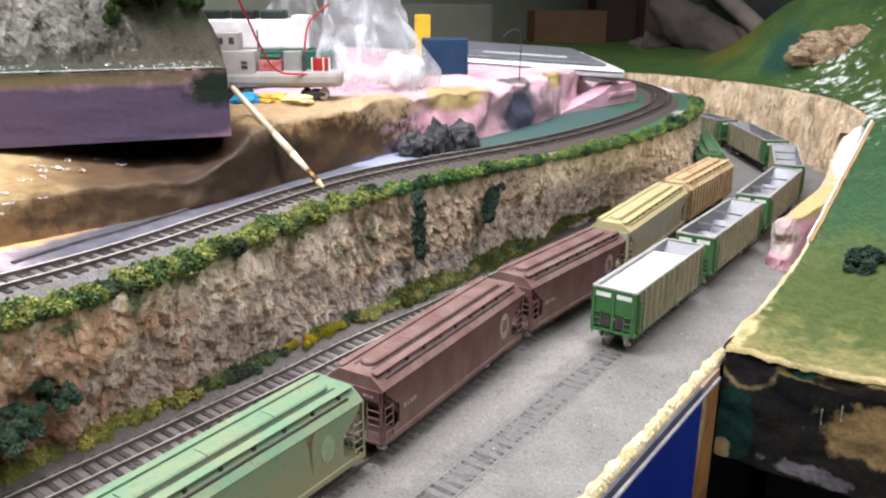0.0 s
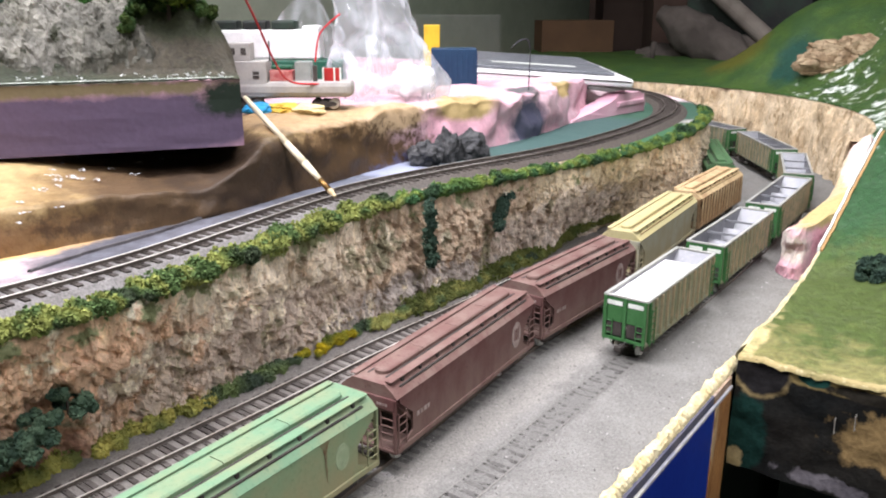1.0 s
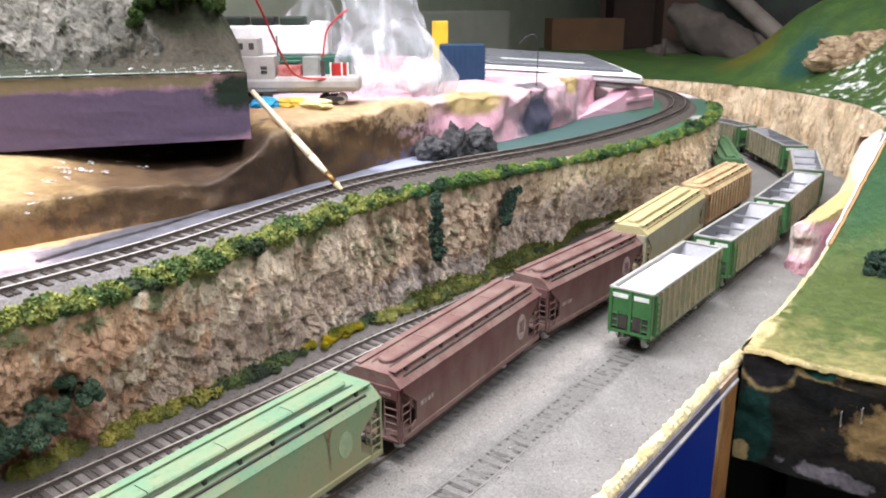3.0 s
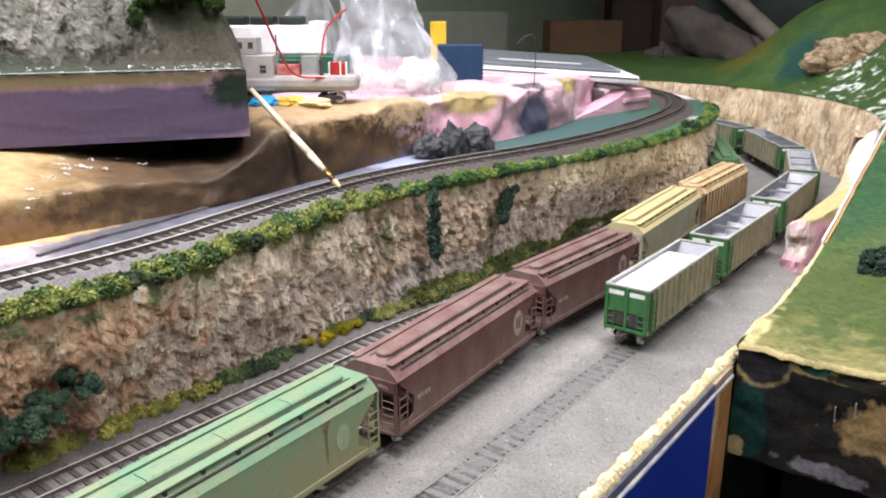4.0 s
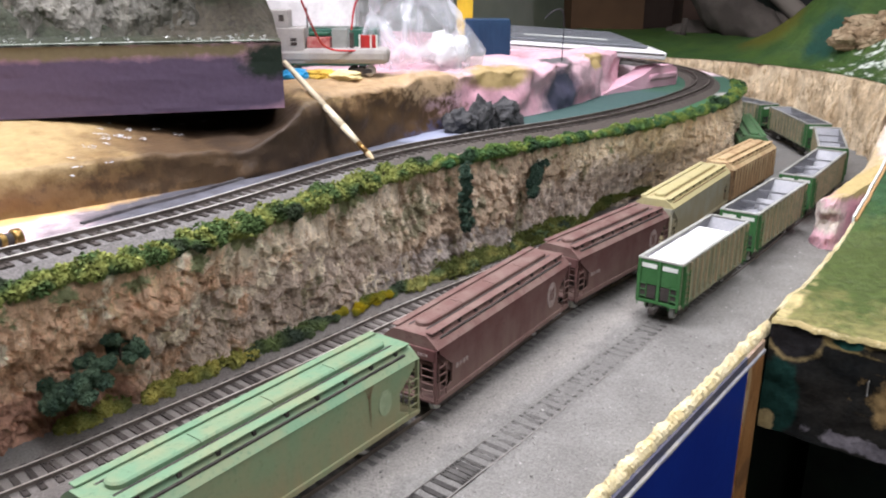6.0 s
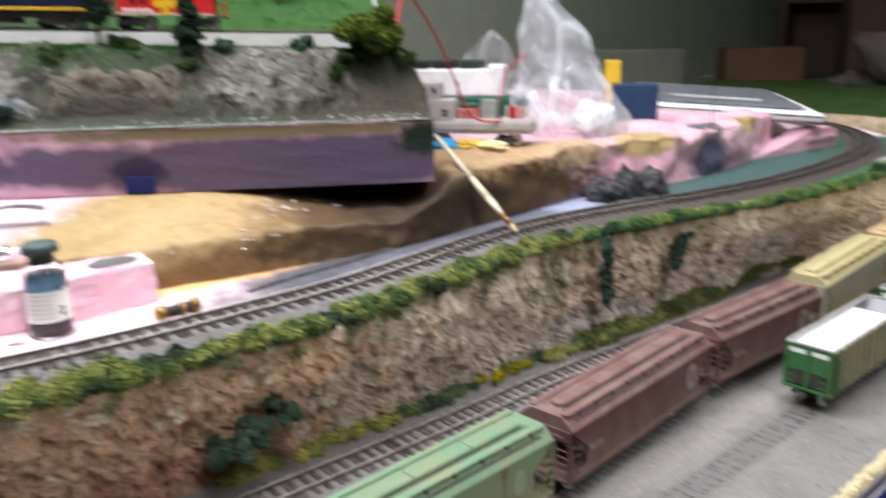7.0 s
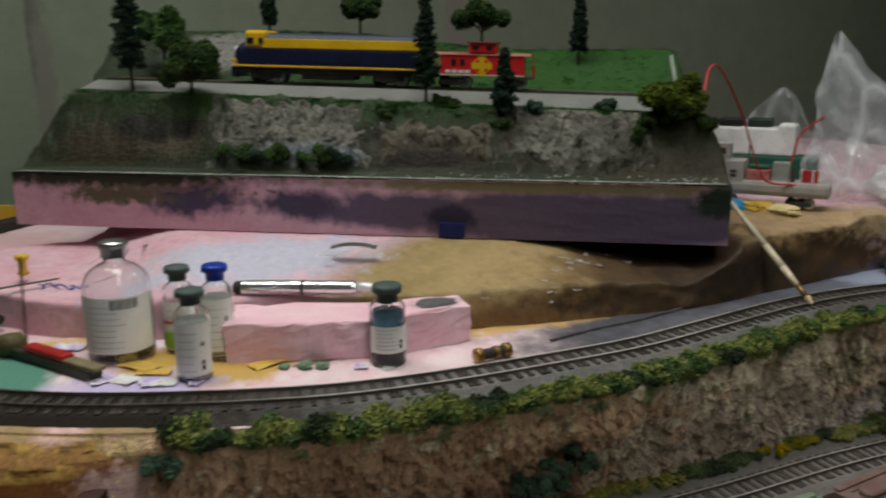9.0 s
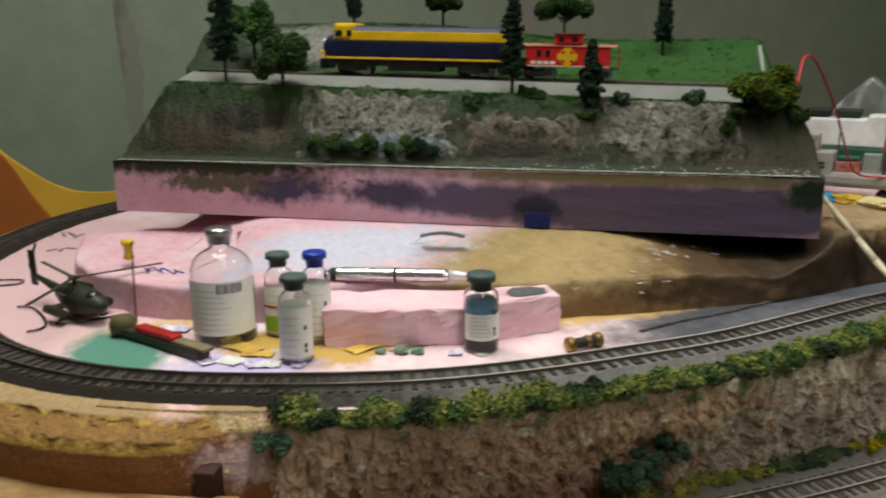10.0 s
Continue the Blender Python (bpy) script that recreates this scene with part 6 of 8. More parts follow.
def xprism(poly, x0, x1):
    """Polygon of (y, z), pushed out along x."""
    return prism(B(), poly, x0, x1)


def locomotive():
    """Streamlined diesel; x along its length, the nose at -x, 0 at the middle."""
    loco = thing("diesel_locomotive", "dark blue and yellow streamlined diesel locomotive", "model locomotive", dio_pose(0.360) @ Matrix.Scale(1.12, 4))
    H, W = 0.0855, 0.0165
    part("underframe", box(B(), -H + 0.004, H - 0.004, -W * 0.8, W * 0.8, 0.0075, 0.0125), M_UNDER, loco)
    part("fuel_tank", box(B(), -0.022, 0.024, -W * 0.75, W * 0.75, 0.0035, 0.0110, 0.001), M_UNDER, loco, "black fuel tank")
    part("lower_body", xform(box(B(), -H + 0.016, H, -W, W, 0.0125, 0.0285, 0.0008), Matrix()), M_NAVY, loco)
    part("upper_band", box(B(), -H + 0.030, H + 0.0002, -W - 0.0002, W + 0.0002, 0.0285, 0.0365, 0.0008), M_LYELLOW, loco, "broad yellow band under the roof")
    part("sill_stripe", box(B(), -H + 0.004, H + 0.0002, -W - 0.0004, W + 0.0004, 0.0128, 0.0146, 0.0003), M_LYELLOW, loco, "thin yellow stripe")
    roof = xprism([(-W, 0.0365), (W, 0.0365), (W * 0.85, 0.0395), (W * 0.5, 0.0410), (-W * 0.5, 0.0410), (-W * 0.85, 0.0395)], -H + 0.034, H)
    part("roof", roof, M_LBLUE, loco, "dark blue-grey curved roof")
    for k in range(3):
        x = -0.012 + 0.022 * k
        part("roof_fan", cyl(B(), (x, 0, 0.0408), (x, 0, 0.0424), 0.0062, n=20), M_UNDER, loco)
    part("roof_grille", box(B(), 0.002, 0.046, -0.006, 0.006, 0.0409, 0.0418, 0.0003), M_UNDER, loco)
    # cab with windows, rounded nose
    part("cab", box(B(), -H + 0.0155, -H + 0.0345, -W, W, 0.0285, 0.0430, 0.0028), M_LYELLOW, loco, "yellow cab")
    for s in (-1, 1):
        for x, wd in ((-H + 0.0205, 0.0060), (-H + 0.0300, 0.0042)):
            part("cab_window", box(B(), x - wd / 2, x + wd / 2, min(s * W, s * (W + 0.0005)), max(s * W, s * (W + 0.0005)), 0.0318, 0.0368), M_GLASS_DARK, loco)
    part("windshield", box(B(), -H + 0.0150, -H + 0.0160, -W * 0.75, W * 0.75, 0.0345, 0.0395), M_GLASS_DARK, loco)
    bm = B()
    bmesh.ops.create_uvsphere(bm, u_segments=24, v_segments=14, radius=1)
    for v in bm.verts:
        v.co = Vector((-H + 0.0175 + v.co.x * 0.0165, max(-1, min(1, v.co.y * 1.25)) * W * 0.97, 0.0215 + max(-0.7, min(0.85, v.co.z)) * 0.0140))
    part("nose", bm, M_NAVY, loco, "rounded dark nose", True)
    part("headlight", cyl(B(), (-H + 0.0030, 0, 0.0270), (-H + 0.0006, 0, 0.0270), 0.0026, n=16), M_LETTER, loco)
    part("pilot", xprism([(-W * 0.9, 0.004), (W * 0.9, 0.004), (W * 0.9, 0.0125), (-W * 0.9, 0.0125)], -H + 0.002, -H + 0.006), M_NAVY, loco, "dark pilot plate")
    part("nose_stripe", box(B(), -H + 0.0015, -H + 0.012, -W * 0.85, W * 0.85, 0.0165, 0.0195, 0.0006), M_LYELLOW, loco)
    for s in (-1, 1):
        for k in range(4):
            x = -0.028 + 0.026 * k
            part("side_panel", box(B(), x - 0.009, x + 0.009, min(s * W, s * (W + 0.0004)), max(s * W, s * (W + 0.0004)), 0.0165, 0.0268, 0.0002), M_NAVY, loco)
    for x in (-0.054, 0.054):
        t = wheelset_truck(loco, 0.0)
        t.matrix_basis = pose(x, 0, 0, 0, 0, 90)
    return loco


locomotive()


def caboose():
    """A small red brake van with a cupola; x along its length."""
    cab = thing("caboose", "bright red caboose with a yellow round emblem", "model train car", dio_pose(0.212))
    H, W = 0.0385, 0.0158
    part("body", box(B(), -H, H, -W, W, 0.0115, 0.0300, 0.0006), M_RED, cab)
    roof = xprism([(-W - 0.001, 0.0300), (W + 0.001, 0.0300), (W * 0.5, 0.0325), (-W * 0.5, 0.0325)], -H - 0.006, H + 0.006)
    part("roof", roof, mat("dull_red_roof", (0.24, 0.05, 0.04), (0.30, 0.16, 0.12), rough=0.7, scale=40), cab)
    cup = part("cupola", box(B(), -0.0125, 0.0125, -W * 0.9, W * 0.9, 0.0320, 0.0405, 0.0006), M_RED, cab)
    part("cupola_roof", box(B(), -0.0140, 0.0140, -W, W, 0.0405, 0.0420, 0.0005), mat("red_brown_roof", (0.22, 0.04, 0.035), rough=0.7), cup)
    for x in (-0.006, 0.006):
        part("cupola_window", box(B(), x - 0.0028, x + 0.0028, -W * 0.9 - 0.0004, -W * 0.9, 0.0345, 0.0385), M_GLASS_DARK, cup)
    for x in (-0.026, -0.018):
        part("window", box(B(), x - 0.0022, x + 0.0022, -W - 0.0004, -W, 0.0205, 0.0262), M_GLASS_DARK, cab)
    bm = B()
    box(bm, 0.0000 - 0.0032, 0.0000 + 0.0032, -W - 0.0005, -W + 0.0005, 0.0116, 0.0294)
    box(bm, 0.0000 - 0.0092, 0.0000 + 0.0092, -W - 0.0006, -W + 0.0005, 0.0178, 0.0236)
    e = part("emblem", cyl(bm, (0.0, -W - 0.0004, 0.0206), (0.0, -W + 0.0005, 0.0206), 0.0078, n=32), M_LYELLOW, cab, "round yellow emblem with a cross")
    bm = B()
    for a in range(4):
        an = math.pi / 4 + a * math.pi / 2
        x, z = 0.0056 * math.cos(an), 0.0206 + 0.0056 * math.sin(an)
        cyl(bm, (x, -W - 0.0008, z), (x, -W, z), 0.0016, n=10)
    part("emblem_mark", bm, M_RED, e)
    bm = B()
    for k in range(4):
        box(bm, -0.0335 + 0.0060 * k, -0.0290 + 0.0060 * k, -W - 0.0004, -W, 0.0138, 0.0166)
    part("lettering_bar", bm, M_LETTER, cab, "white lettering bars")
    part("side_stripe", box(B(), -H, H, -W - 0.0003, -W, 0.0118, 0.0127), M_LETTER, cab)
    for s in (-1, 1):
        part("platform", box(B(), min(s * H, s * (H + 0.0085)), max(s * H, s * (H + 0.0085)), -W, W, 0.0095, 0.0110), M_UNDER, cab)
        bm = B()
        for y in (-W + 0.001, W - 0.001, 0):
            cyl(bm, (s * (H + 0.008), y, 0.011), (s * (H + 0.008), y, 0.022 if y else 0.03), 0.0005, n=6)
        cyl(bm, (s * (H + 0.008), -W, 0.022), (s * (H + 0.008), W, 0.022), 0.0005, n=6)
        part("railing", bm, M_RED, cab)
        t = wheelset_truck(cab, 0.0)
        t.matrix_basis = pose(s * 0.026, 0, 0, 0, 0, 90)
    return cab


caboose()


# ---- trees and bushes on the module ----
M_BARK = mat("dark_bark", (0.035, 0.026, 0.02), (0.06, 0.045, 0.035), rough=0.95, grain=900)
L_CONIFER = foliage("conifer_needles", [(0.008, 0.018, 0.012), (0.015, 0.032, 0.016), (0.012, 0.025, 0.02)], 120)
L_OLIVE = foliage("olive_leaves", [(0.015, 0.032, 0.010), (0.03, 0.06, 0.016), (0.05, 0.075, 0.02)], 90)
L_LIGHT = foliage("light_green_leaves", [(0.03, 0.055, 0.010), (0.085, 0.12, 0.014), (0.12, 0.15, 0.02)], 90)


L_GREENB = foliage("mid_green_leaves", [(0.02, 0.05, 0.015), (0.04, 0.09, 0.02), (0.06, 0.11, 0.03)], 90)


def conifer(place, h, r, seed, label):
    rng = random.Random(seed)
    t = thing("conifer_tree", label, "tree", Matrix.Translation(place), "model trees")
    part("trunk", cyl(B(), (0, 0, -0.002), (0, 0, h * 0.95), 0.0017, 0.0004, 8), M_BARK, t, "thin dark trunk")
    cs = []
    for k in range(34):
        f = 0.22 + 0.78 * k / 33
        rr = r * (1 - f) ** 0.65 * (1.0 if f > 0.3 else 0.8) + 0.0015
        for a in range(5):
            an = rng.uniform(0, 6.28)
            q = rr * rng.uniform(0.2, 0.9)
            cs.append(((q * math.cos(an), q * math.sin(an), h * f - q * 0.25), max(0.002, rr * 0.38)))
    vs, fs = crumbs(cs, 34, 1.0, 0.0012, rng, 0.5)
    raw("crown", vs, fs, L_CONIFER, t, "dense dark needle crown")
    bm = B()
    for k in range(14):
        f = 0.25 + 0.6 * k / 13
        an = rng.uniform(0, 6.28)
        q = r * (1 - f) ** 0.6 * 0.9
        cyl(bm, (0, 0, h * f), (q * math.cos(an), q * math.sin(an), h * f - 0.002), 0.0005, 0.0002, 5)
    part("limb", bm, M_BARK, t)
    return t


def round_tree(place, h, r, seed, leaf, label, crown_z=0.62, name="broadleaf_tree", squash=0.85, trunk=0.0018):
    rng = random.Random(seed)
    t = thing(name, label, "tree", Matrix.Translation(place), "model trees")
    bm = cyl(B(), (0, 0, -0.003), (0, 0, h * 0.5), trunk, trunk * 0.7, 8)
    cs = []
    for k in range(12):
        an, el = rng.uniform(0, 6.28), rng.uniform(-0.5, 1.2)
        q = r * rng.uniform(0.45, 0.95)
        c = Vector((q * math.cos(an) * math.cos(el), q * math.sin(an) * math.cos(el), h * crown_z + q * squash * math.sin(el)))
        cyl(bm, (0, 0, h * rng.uniform(0.3, 0.5)), c, 0.0008, 0.0003, 5)
        cs.append((c, r * rng.uniform(0.28, 0.46)))
    cs.append(((0, 0, h * crown_z + r * 0.3), r * 0.5))
    part("trunk", bm, M_BARK, t, "forked dark trunk")
    vs, fs = crumbs(cs, 420, 1.0, 0.0015, rng, 0.8)
    raw("crown", vs, fs, leaf, t, "clumped leafy crown")
    return t


def bush(place, r, seed, leaf, label, per=170, size=0.0013):
    rng = random.Random(seed)
    b = thing("bush", label, "bush", Matrix.Translation(place), "model bushes")
    part("stem", cyl(B(), (0, 0, -0.003), (0, 0, r * 0.6), 0.0010, 0.0005, 6), M_BARK, b)
    cs = [((rng.uniform(-0.95, 0.95) * r, rng.uniform(-0.95, 0.95) * r, r * rng.uniform(0.1, 0.95)), r * rng.uniform(0.22, 0.50)) for _ in range(12)]
    vs, fs = crumbs(cs, per, 1.0, size, rng, 0.8)
    raw("leaves", vs, fs, leaf, b)
    return b


def on_dio(u, w):
    return dw(u, w, dio_z(u, w))


for u, w, h, r, s in ((0.537, 0.052, 0.120, 0.0175, 21), (0.256, 0.046, 0.100, 0.0145, 22), (0.186, 0.036, 0.060, 0.0120, 23), (0.124, 0.175, 0.075, 0.0095, 24), (0.455, 0.20, 0.055, 0.010, 25)):
    conifer(on_dio(u, w), h, r, s, "slim dark conifer on the diorama's bank")
for u, w, h, r, s, leaf in ((0.474, 0.044, 0.044, 0.027, 26, L_OLIVE), (0.543, 0.130, 0.078, 0.027, 27, L_GREENB), (0.512, 0.128, 0.036, 0.022, 35, L_OLIVE), (0.354, 0.20, 0.048, 0.022, 28, L_OLIVE), (0.224, 0.20, 0.048, 0.024, 29, L_OLIVE), (0.044, 0.034, 0.036, 0.026, 30, L_LIGHT)):
    round_tree(on_dio(u, w), h, r, s, leaf, "light green bushy tree at the module's end" if leaf is L_LIGHT else "round dark olive tree on the diorama")
for u, w, r, s, leaf in ((0.238, 0.050, 0.0085, 31, L_OLIVE), (0.098, 0.052, 0.0080, 32, L_DARK), (0.163, 0.040, 0.0090, 33, L_DARK)):
    bush(on_dio(u, w), r, s, leaf, "small dark bush at the roadside")
for u, w, r, s in ((0.060, 0.036, 0.012, 61), (0.074, 0.030, 0.010, 62), (0.020, 0.036, 0.009, 63), (0.185, 0.032, 0.009, 64), (0.29, 0.036, 0.009, 65)):
    bush(on_dio(u, w), r, s, L_OLIVE, "dark olive undergrowth on the diorama's bank")
for k in range(9):
    u = 0.328 + 0.0125 * k
    bush(on_dio(u, 0.019), 0.0080 + 0.0020 * (k % 3), 40 + k, (L_DARK, L_OLIVE, L_GREENB)[k % 3], "dark green bush at the foot of the rocks")

# bushes and creepers on the cliff
L_SAGE = foliage("sage_leaves", [(0.030, 0.055, 0.038), (0.058, 0.098, 0.062), (0.085, 0.13, 0.082)], 110)
for x, y, z, r, s in ((-0.190, -0.315, 0.040, 0.013, 51), (-0.190, -0.341, 0.026, 0.014, 52), (-0.188, -0.329, 0.037, 0.009, 53), (-0.192, -0.351, 0.024, 0.010, 54), (-0.211, -0.562, 0.080, 0.0105, 55)):
    bush((x, y, z), r * 0.85, s, L_SAGE, "dusty dark green bush growing out of the cliff")
rng = random.Random(60)
for y0, z0, z1, n in ((-0.014, 0.042, 0.094, 26), (0.090, 0.052, 0.078, 18)):
    cs = []
    for k in range(n):
        f = k / (n - 1)
        z = z0 + (z1 - z0) * f
        cs.append(((-0.177 + rng.uniform(-0.003, 0.003), y0 + rng.uniform(-0.004, 0.004) + (0.016 * (f - 0.5) if y0 > 0 else 0), z), 0.0045))
    vs, fs = crumbs(cs, 70, 1.0, 0.0012, rng)
    tagged(raw("creeper", vs, fs, L_DARK), "dark creeper hanging down the rock face", "creeper", "creepers")

# ---- bottles ----
M_GLASS = mat("clear_glass", (0.97, 0.985, 0.985), (0.96, 0.98, 0.98), (0.97, 0.985, 0.985), rough=0.03, bump=0.0, trans=1.0, ior=1.45, spec=0.5)
M_LABEL = mat("white_paper_label", (0.88, 0.88, 0.84), (0.84, 0.84, 0.80), (0.78, 0.78, 0.74), scale=90, rough=0.7, bump=0.05)
M_INK = mat("black_ink", (0.03, 0.03, 0.032), rough=0.7, bump=0.0)
M_GREYINK = mat("grey_ink", (0.66, 0.67, 0.65), rough=0.7, bump=0.0)
M_RUBBER = mat("grey_green_rubber", (0.055, 0.085, 0.080), (0.07, 0.10, 0.095), rough=0.6, bump=0.05)
M_CAPBLUE = mat("blue_plastic_cap", (0.008, 0.035, 0.33), (0.01, 0.045, 0.38), rough=0.3, bump=0.02)
M_ALU = mat("crimped_aluminium", (0.55, 0.56, 0.57), (0.45, 0.46, 0.47), rough=0.3, metal=0.95, bump=0.05)
M_TEAL = mat("teal_liquid", (0.07, 0.15, 0.23), (0.06, 0.13, 0.20), rough=0.2, bump=0.0)
M_NAVYLIQ = mat("dark_blue_sediment", (0.004, 0.006, 0.022), rough=0.3, bump=0.0)
M_MILK = mat("cloudy_liquid", (0.80, 0.82, 0.76), (0.74, 0.77, 0.70), rough=0.3, bump=0.0)
FACE = math.degrees(math.atan2(-0.62 + 0.55, 0.2 + 0.30))


def sleeve(r, z0, z1, a0, a1, n=24):
    """Part of a cylinder wall, angles in degrees."""
    bm = B()
    rows = []
    for rr in (r, r + 0.0002):
        for z in (z0, z1):
            rows.append([bm.verts.new((rr * math.cos(radians(a0 + (a1 - a0) * k / n)), rr * math.sin(radians(a0 + (a1 - a0) * k / n)), z)) for k in range(n + 1)])
    for k in range(n):
        bm.faces.new((rows[2][k], rows[2][k + 1], rows[3][k + 1], rows[3][k]))
    for row in rows[:2]:
        for v in row:
            bm.verts.remove(v)
    return bm


def vial(label, x, y, r, h, cap, liquid=None, level=0.5, sediment=None, tag=(0.15, 0.62), turn=0.0, bars=6, name="vial", shoulder=0.72, cap_h=0.16, stripe=None, code=False):
    v = thing(name, label, "bottle", Matrix.Translation((x, y, SHELF_Z + 0.0006)) @ Matrix.Rotation(radians(FACE + turn), 4, "Z"), "medicine vials")
    neck = r * (0.50 if name == "vial" else 0.36)
    sh = h * shoulder
    if name == "bottle":
        neck = r * 0.31
        prof = [(r * 0.92, 0.0), (r, 0.0018), (r, h * 0.60), (r * 0.985, h * 0.64), (r * 0.93, h * 0.69), (r * 0.82, h * 0.74), (r * 0.66, h * 0.78), (r * 0.50, h * 0.805), (neck, h * 0.83), (neck, h * (1 - cap_h) + 0.001)]
    else:
        prof = [(r * 0.92, 0.0), (r, 0.0012), (r, sh), (r * 0.94, sh + h * 0.035), (r * 0.75, sh + h * 0.075), (neck * 1.05, sh + h * 0.105), (neck, sh + h * 0.12), (neck, h * (1 - cap_h) + 0.001)]
    wall = 0.0009
    inner = [(max(0.001, rr - wall), max(0.0016, zz)) for rr, zz in reversed(prof)]
    part("glass", lathe(B(), prof + inner + [(0.0006, 0.0016)], 32), M_GLASS, v, "clear glass", True)
    if liquid:
        part("liquid", lathe(B(), [(r * 0.86, 0.0016), (r * 0.92, 0.003), (r * 0.92, h * level), (0.0005, h * level)], 28), liquid, v, smooth=True)
    if sediment:
        part("sediment", lathe(B(), [(r * 0.88, 0.0012), (r * 0.94, 0.002), (r * 0.94, h * 0.17), (0.0005, h * 0.17)], 28), sediment, v, "dark settled liquid", True)
    cr = neck * 1.65 if name == "vial" else neck * 1.38
    capo = part("cap", lathe(B(), [(neck * 1.15, h * (1 - cap_h)), (neck * 1.2, h * (1 - cap_h * 0.45)), (cr, h * (1 - cap_h * 0.42)), (cr, h - 0.0012), (cr * 0.93, h), (0.0006, h)], 28), cap, v, "crimped cap", True)
    lab = part("label", sleeve(r + 0.00025, h * tag[0], h * tag[1], -78, 70), M_LABEL, v, "white printed label", True)
    bm = B()
    rr = r + 0.0006
    rng = random.Random(int(x * -1e4))
    for k in range(bars):
        z = h * (tag[0] + 0.05) + (h * (tag[1] - tag[0]) * 0.72) * k / max(1, bars - 1)
        s = sleeve(rr, z, z + 0.0007, -52, rng.uniform(-5, 26), 10)
        me = bpy.data.meshes.new("t")
        s.to_mesh(me)
        s.free()
        bm.from_mesh(me)
        bpy.data.meshes.remove(me)
    part("print_bar", bm, M_GREYINK, lab, "lines of small grey print")
    bm = B()
    if code:
        for k in range(11):
            a = -8 + 4.2 * k
            s = sleeve(rr, h * (tag[1] - 0.10), h * (tag[1] - 0.015), a, a + (1.6 if k % 3 else 2.8), 2)
            me = bpy.data.meshes.new("t")
            s.to_mesh(me)
            s.free()
            bm.from_mesh(me)
            bpy.data.meshes.remove(me)
        part("code_bars", bm, M_INK, lab, "black bars")
    else:
        for z in (tag[0] + 0.06, tag[0] + 0.12, tag[0] + 0.33):
            s = sleeve(rr, h * z, h * (z + 0.05), 24, 33, 3)
            me = bpy.data.meshes.new("t")
            s.to_mesh(me)
            s.free()
            bm.from_mesh(me)
            bpy.data.meshes.remove(me)
        part("date_bar", bm, M_INK, lab, "short dark print")
    if stripe:
        for zc, c in stripe:
            part("label_stripe", sleeve(rr + 0.0001, h * zc[0], h * zc[1], -78, 70), c, lab, "coloured label band")
    return v


M_LIME = mat("lime_label", (0.30, 0.58, 0.05), rough=0.6, bump=0.0)
M_REDINK = mat("red_ink", (0.6, 0.03, 0.02), rough=0.6, bump=0.0)
vial("small dark blue vial with a grey rubber cap and white label", -0.271, -0.410, 0.0118, 0.0530, M_RUBBER, M_TEAL, 0.66, M_NAVYLIQ, (0.18, 0.52), cap_h=0.22)
vial("clear glass vial with a cloudy fill and grey cap", -0.2995, -0.529, 0.0108, 0.0575, M_RUBBER, M_MILK, 0.66, None, (0.08, 0.66))
vial("clear vial with a lime and red banded label", -0.356, -0.529, 0.0103, 0.0590, M_RUBBER, M_MILK, 0.5, None, (0.04, 0.62), stripe=[((0.06, 0.26), M_LIME), ((0.36, 0.39), M_REDINK)])
vial("clear glass vial with a bright blue cap", -0.331, -0.508, 0.0103, 0.0635, M_CAPBLUE, M_MILK, 0.66, None, (0.10, 0.66))
vial("large clear infusion bottle with a metal cap and barcode label", -0.362, -0.567, 0.0217, 0.0790, M_ALU, None, 0.50, None, (0.10, 0.58), name="bottle", shoulder=0.58, cap_h=0.13, bars=8, code=True)

# ---- loose things on the foam ----
def ragged_block(name, poly, z0, z1, material, label, seed, cuts=5, amp=0.0012, category="foam block"):
    bm = B()
    a = [bm.verts.new((x, y, z0)) for x, y in poly]
    b = [bm.verts.new((x, y, z1)) for x, y in poly]
    bm.faces.new(a[::-1])
    bm.faces.new(b)
    for k in range(len(poly)):
        j = (k + 1) % len(poly)
        bm.faces.new((a[k], a[j], b[j], b[k]))
    bmesh.ops.recalc_face_normals(bm, faces=bm.faces)
    bmesh.ops.bevel(bm, geom=bm.edges[:], offset=0.0010, segments=2, affect="EDGES", profile=0.5)
    bmesh.ops.subdivide_edges(bm, edges=[e for e in bm.edges if e.calc_length() > 0.006], cuts=cuts, use_grid_fill=True)
    for v in bm.verts:
        if v.co.z > z0 + 0.0008:
            v.co += Vector((amp * fbm(v.co * 90 + Vector((seed, 0, 0))), amp * fbm(v.co * 90 + Vector((0, seed, 5))), 1.1 * amp * fbm(v.co * 70 + Vector((3, 0, seed)))))
    return tagged(part(name, bm, material), label, category)


M_BAR = zoned("pink_bar_paint", ((0.80, 0.50, 0.58), (0.84, 0.60, 0.66)), [((0.40, 0.28, 0.31), (-0.300, -0.362, 0.1245), (0.013, 0.018, 0.004), 1.4, 90)], rough=0.85, bump=0.15, speck=(0.95, 1.03))
foam_bar = ragged_block("foam_bar", [(-0.315, -0.508), (-0.296, -0.455), (-0.281, -0.412), (-0.284, -0.342), (-0.312, -0.340), (-0.322, -0.40), (-0.345, -0.462), (-0.352, -0.492)], SHELF_Z, 0.1225, M_BAR, "pale pink cut foam bar with a grey paint blot", 4, amp=0.0022)
part("paint_blot", rock(B(), (-0.300, -0.362, 0.1230), 0.0115, 3.0, 3, 0.30, (0.85, 1.25, 0.09)), mat("grey_paint_blot", (0.12, 0.12, 0.125), (0.09, 0.09, 0.095), scale=120, rough=0.8), foam_bar, "dried grey paint blot")
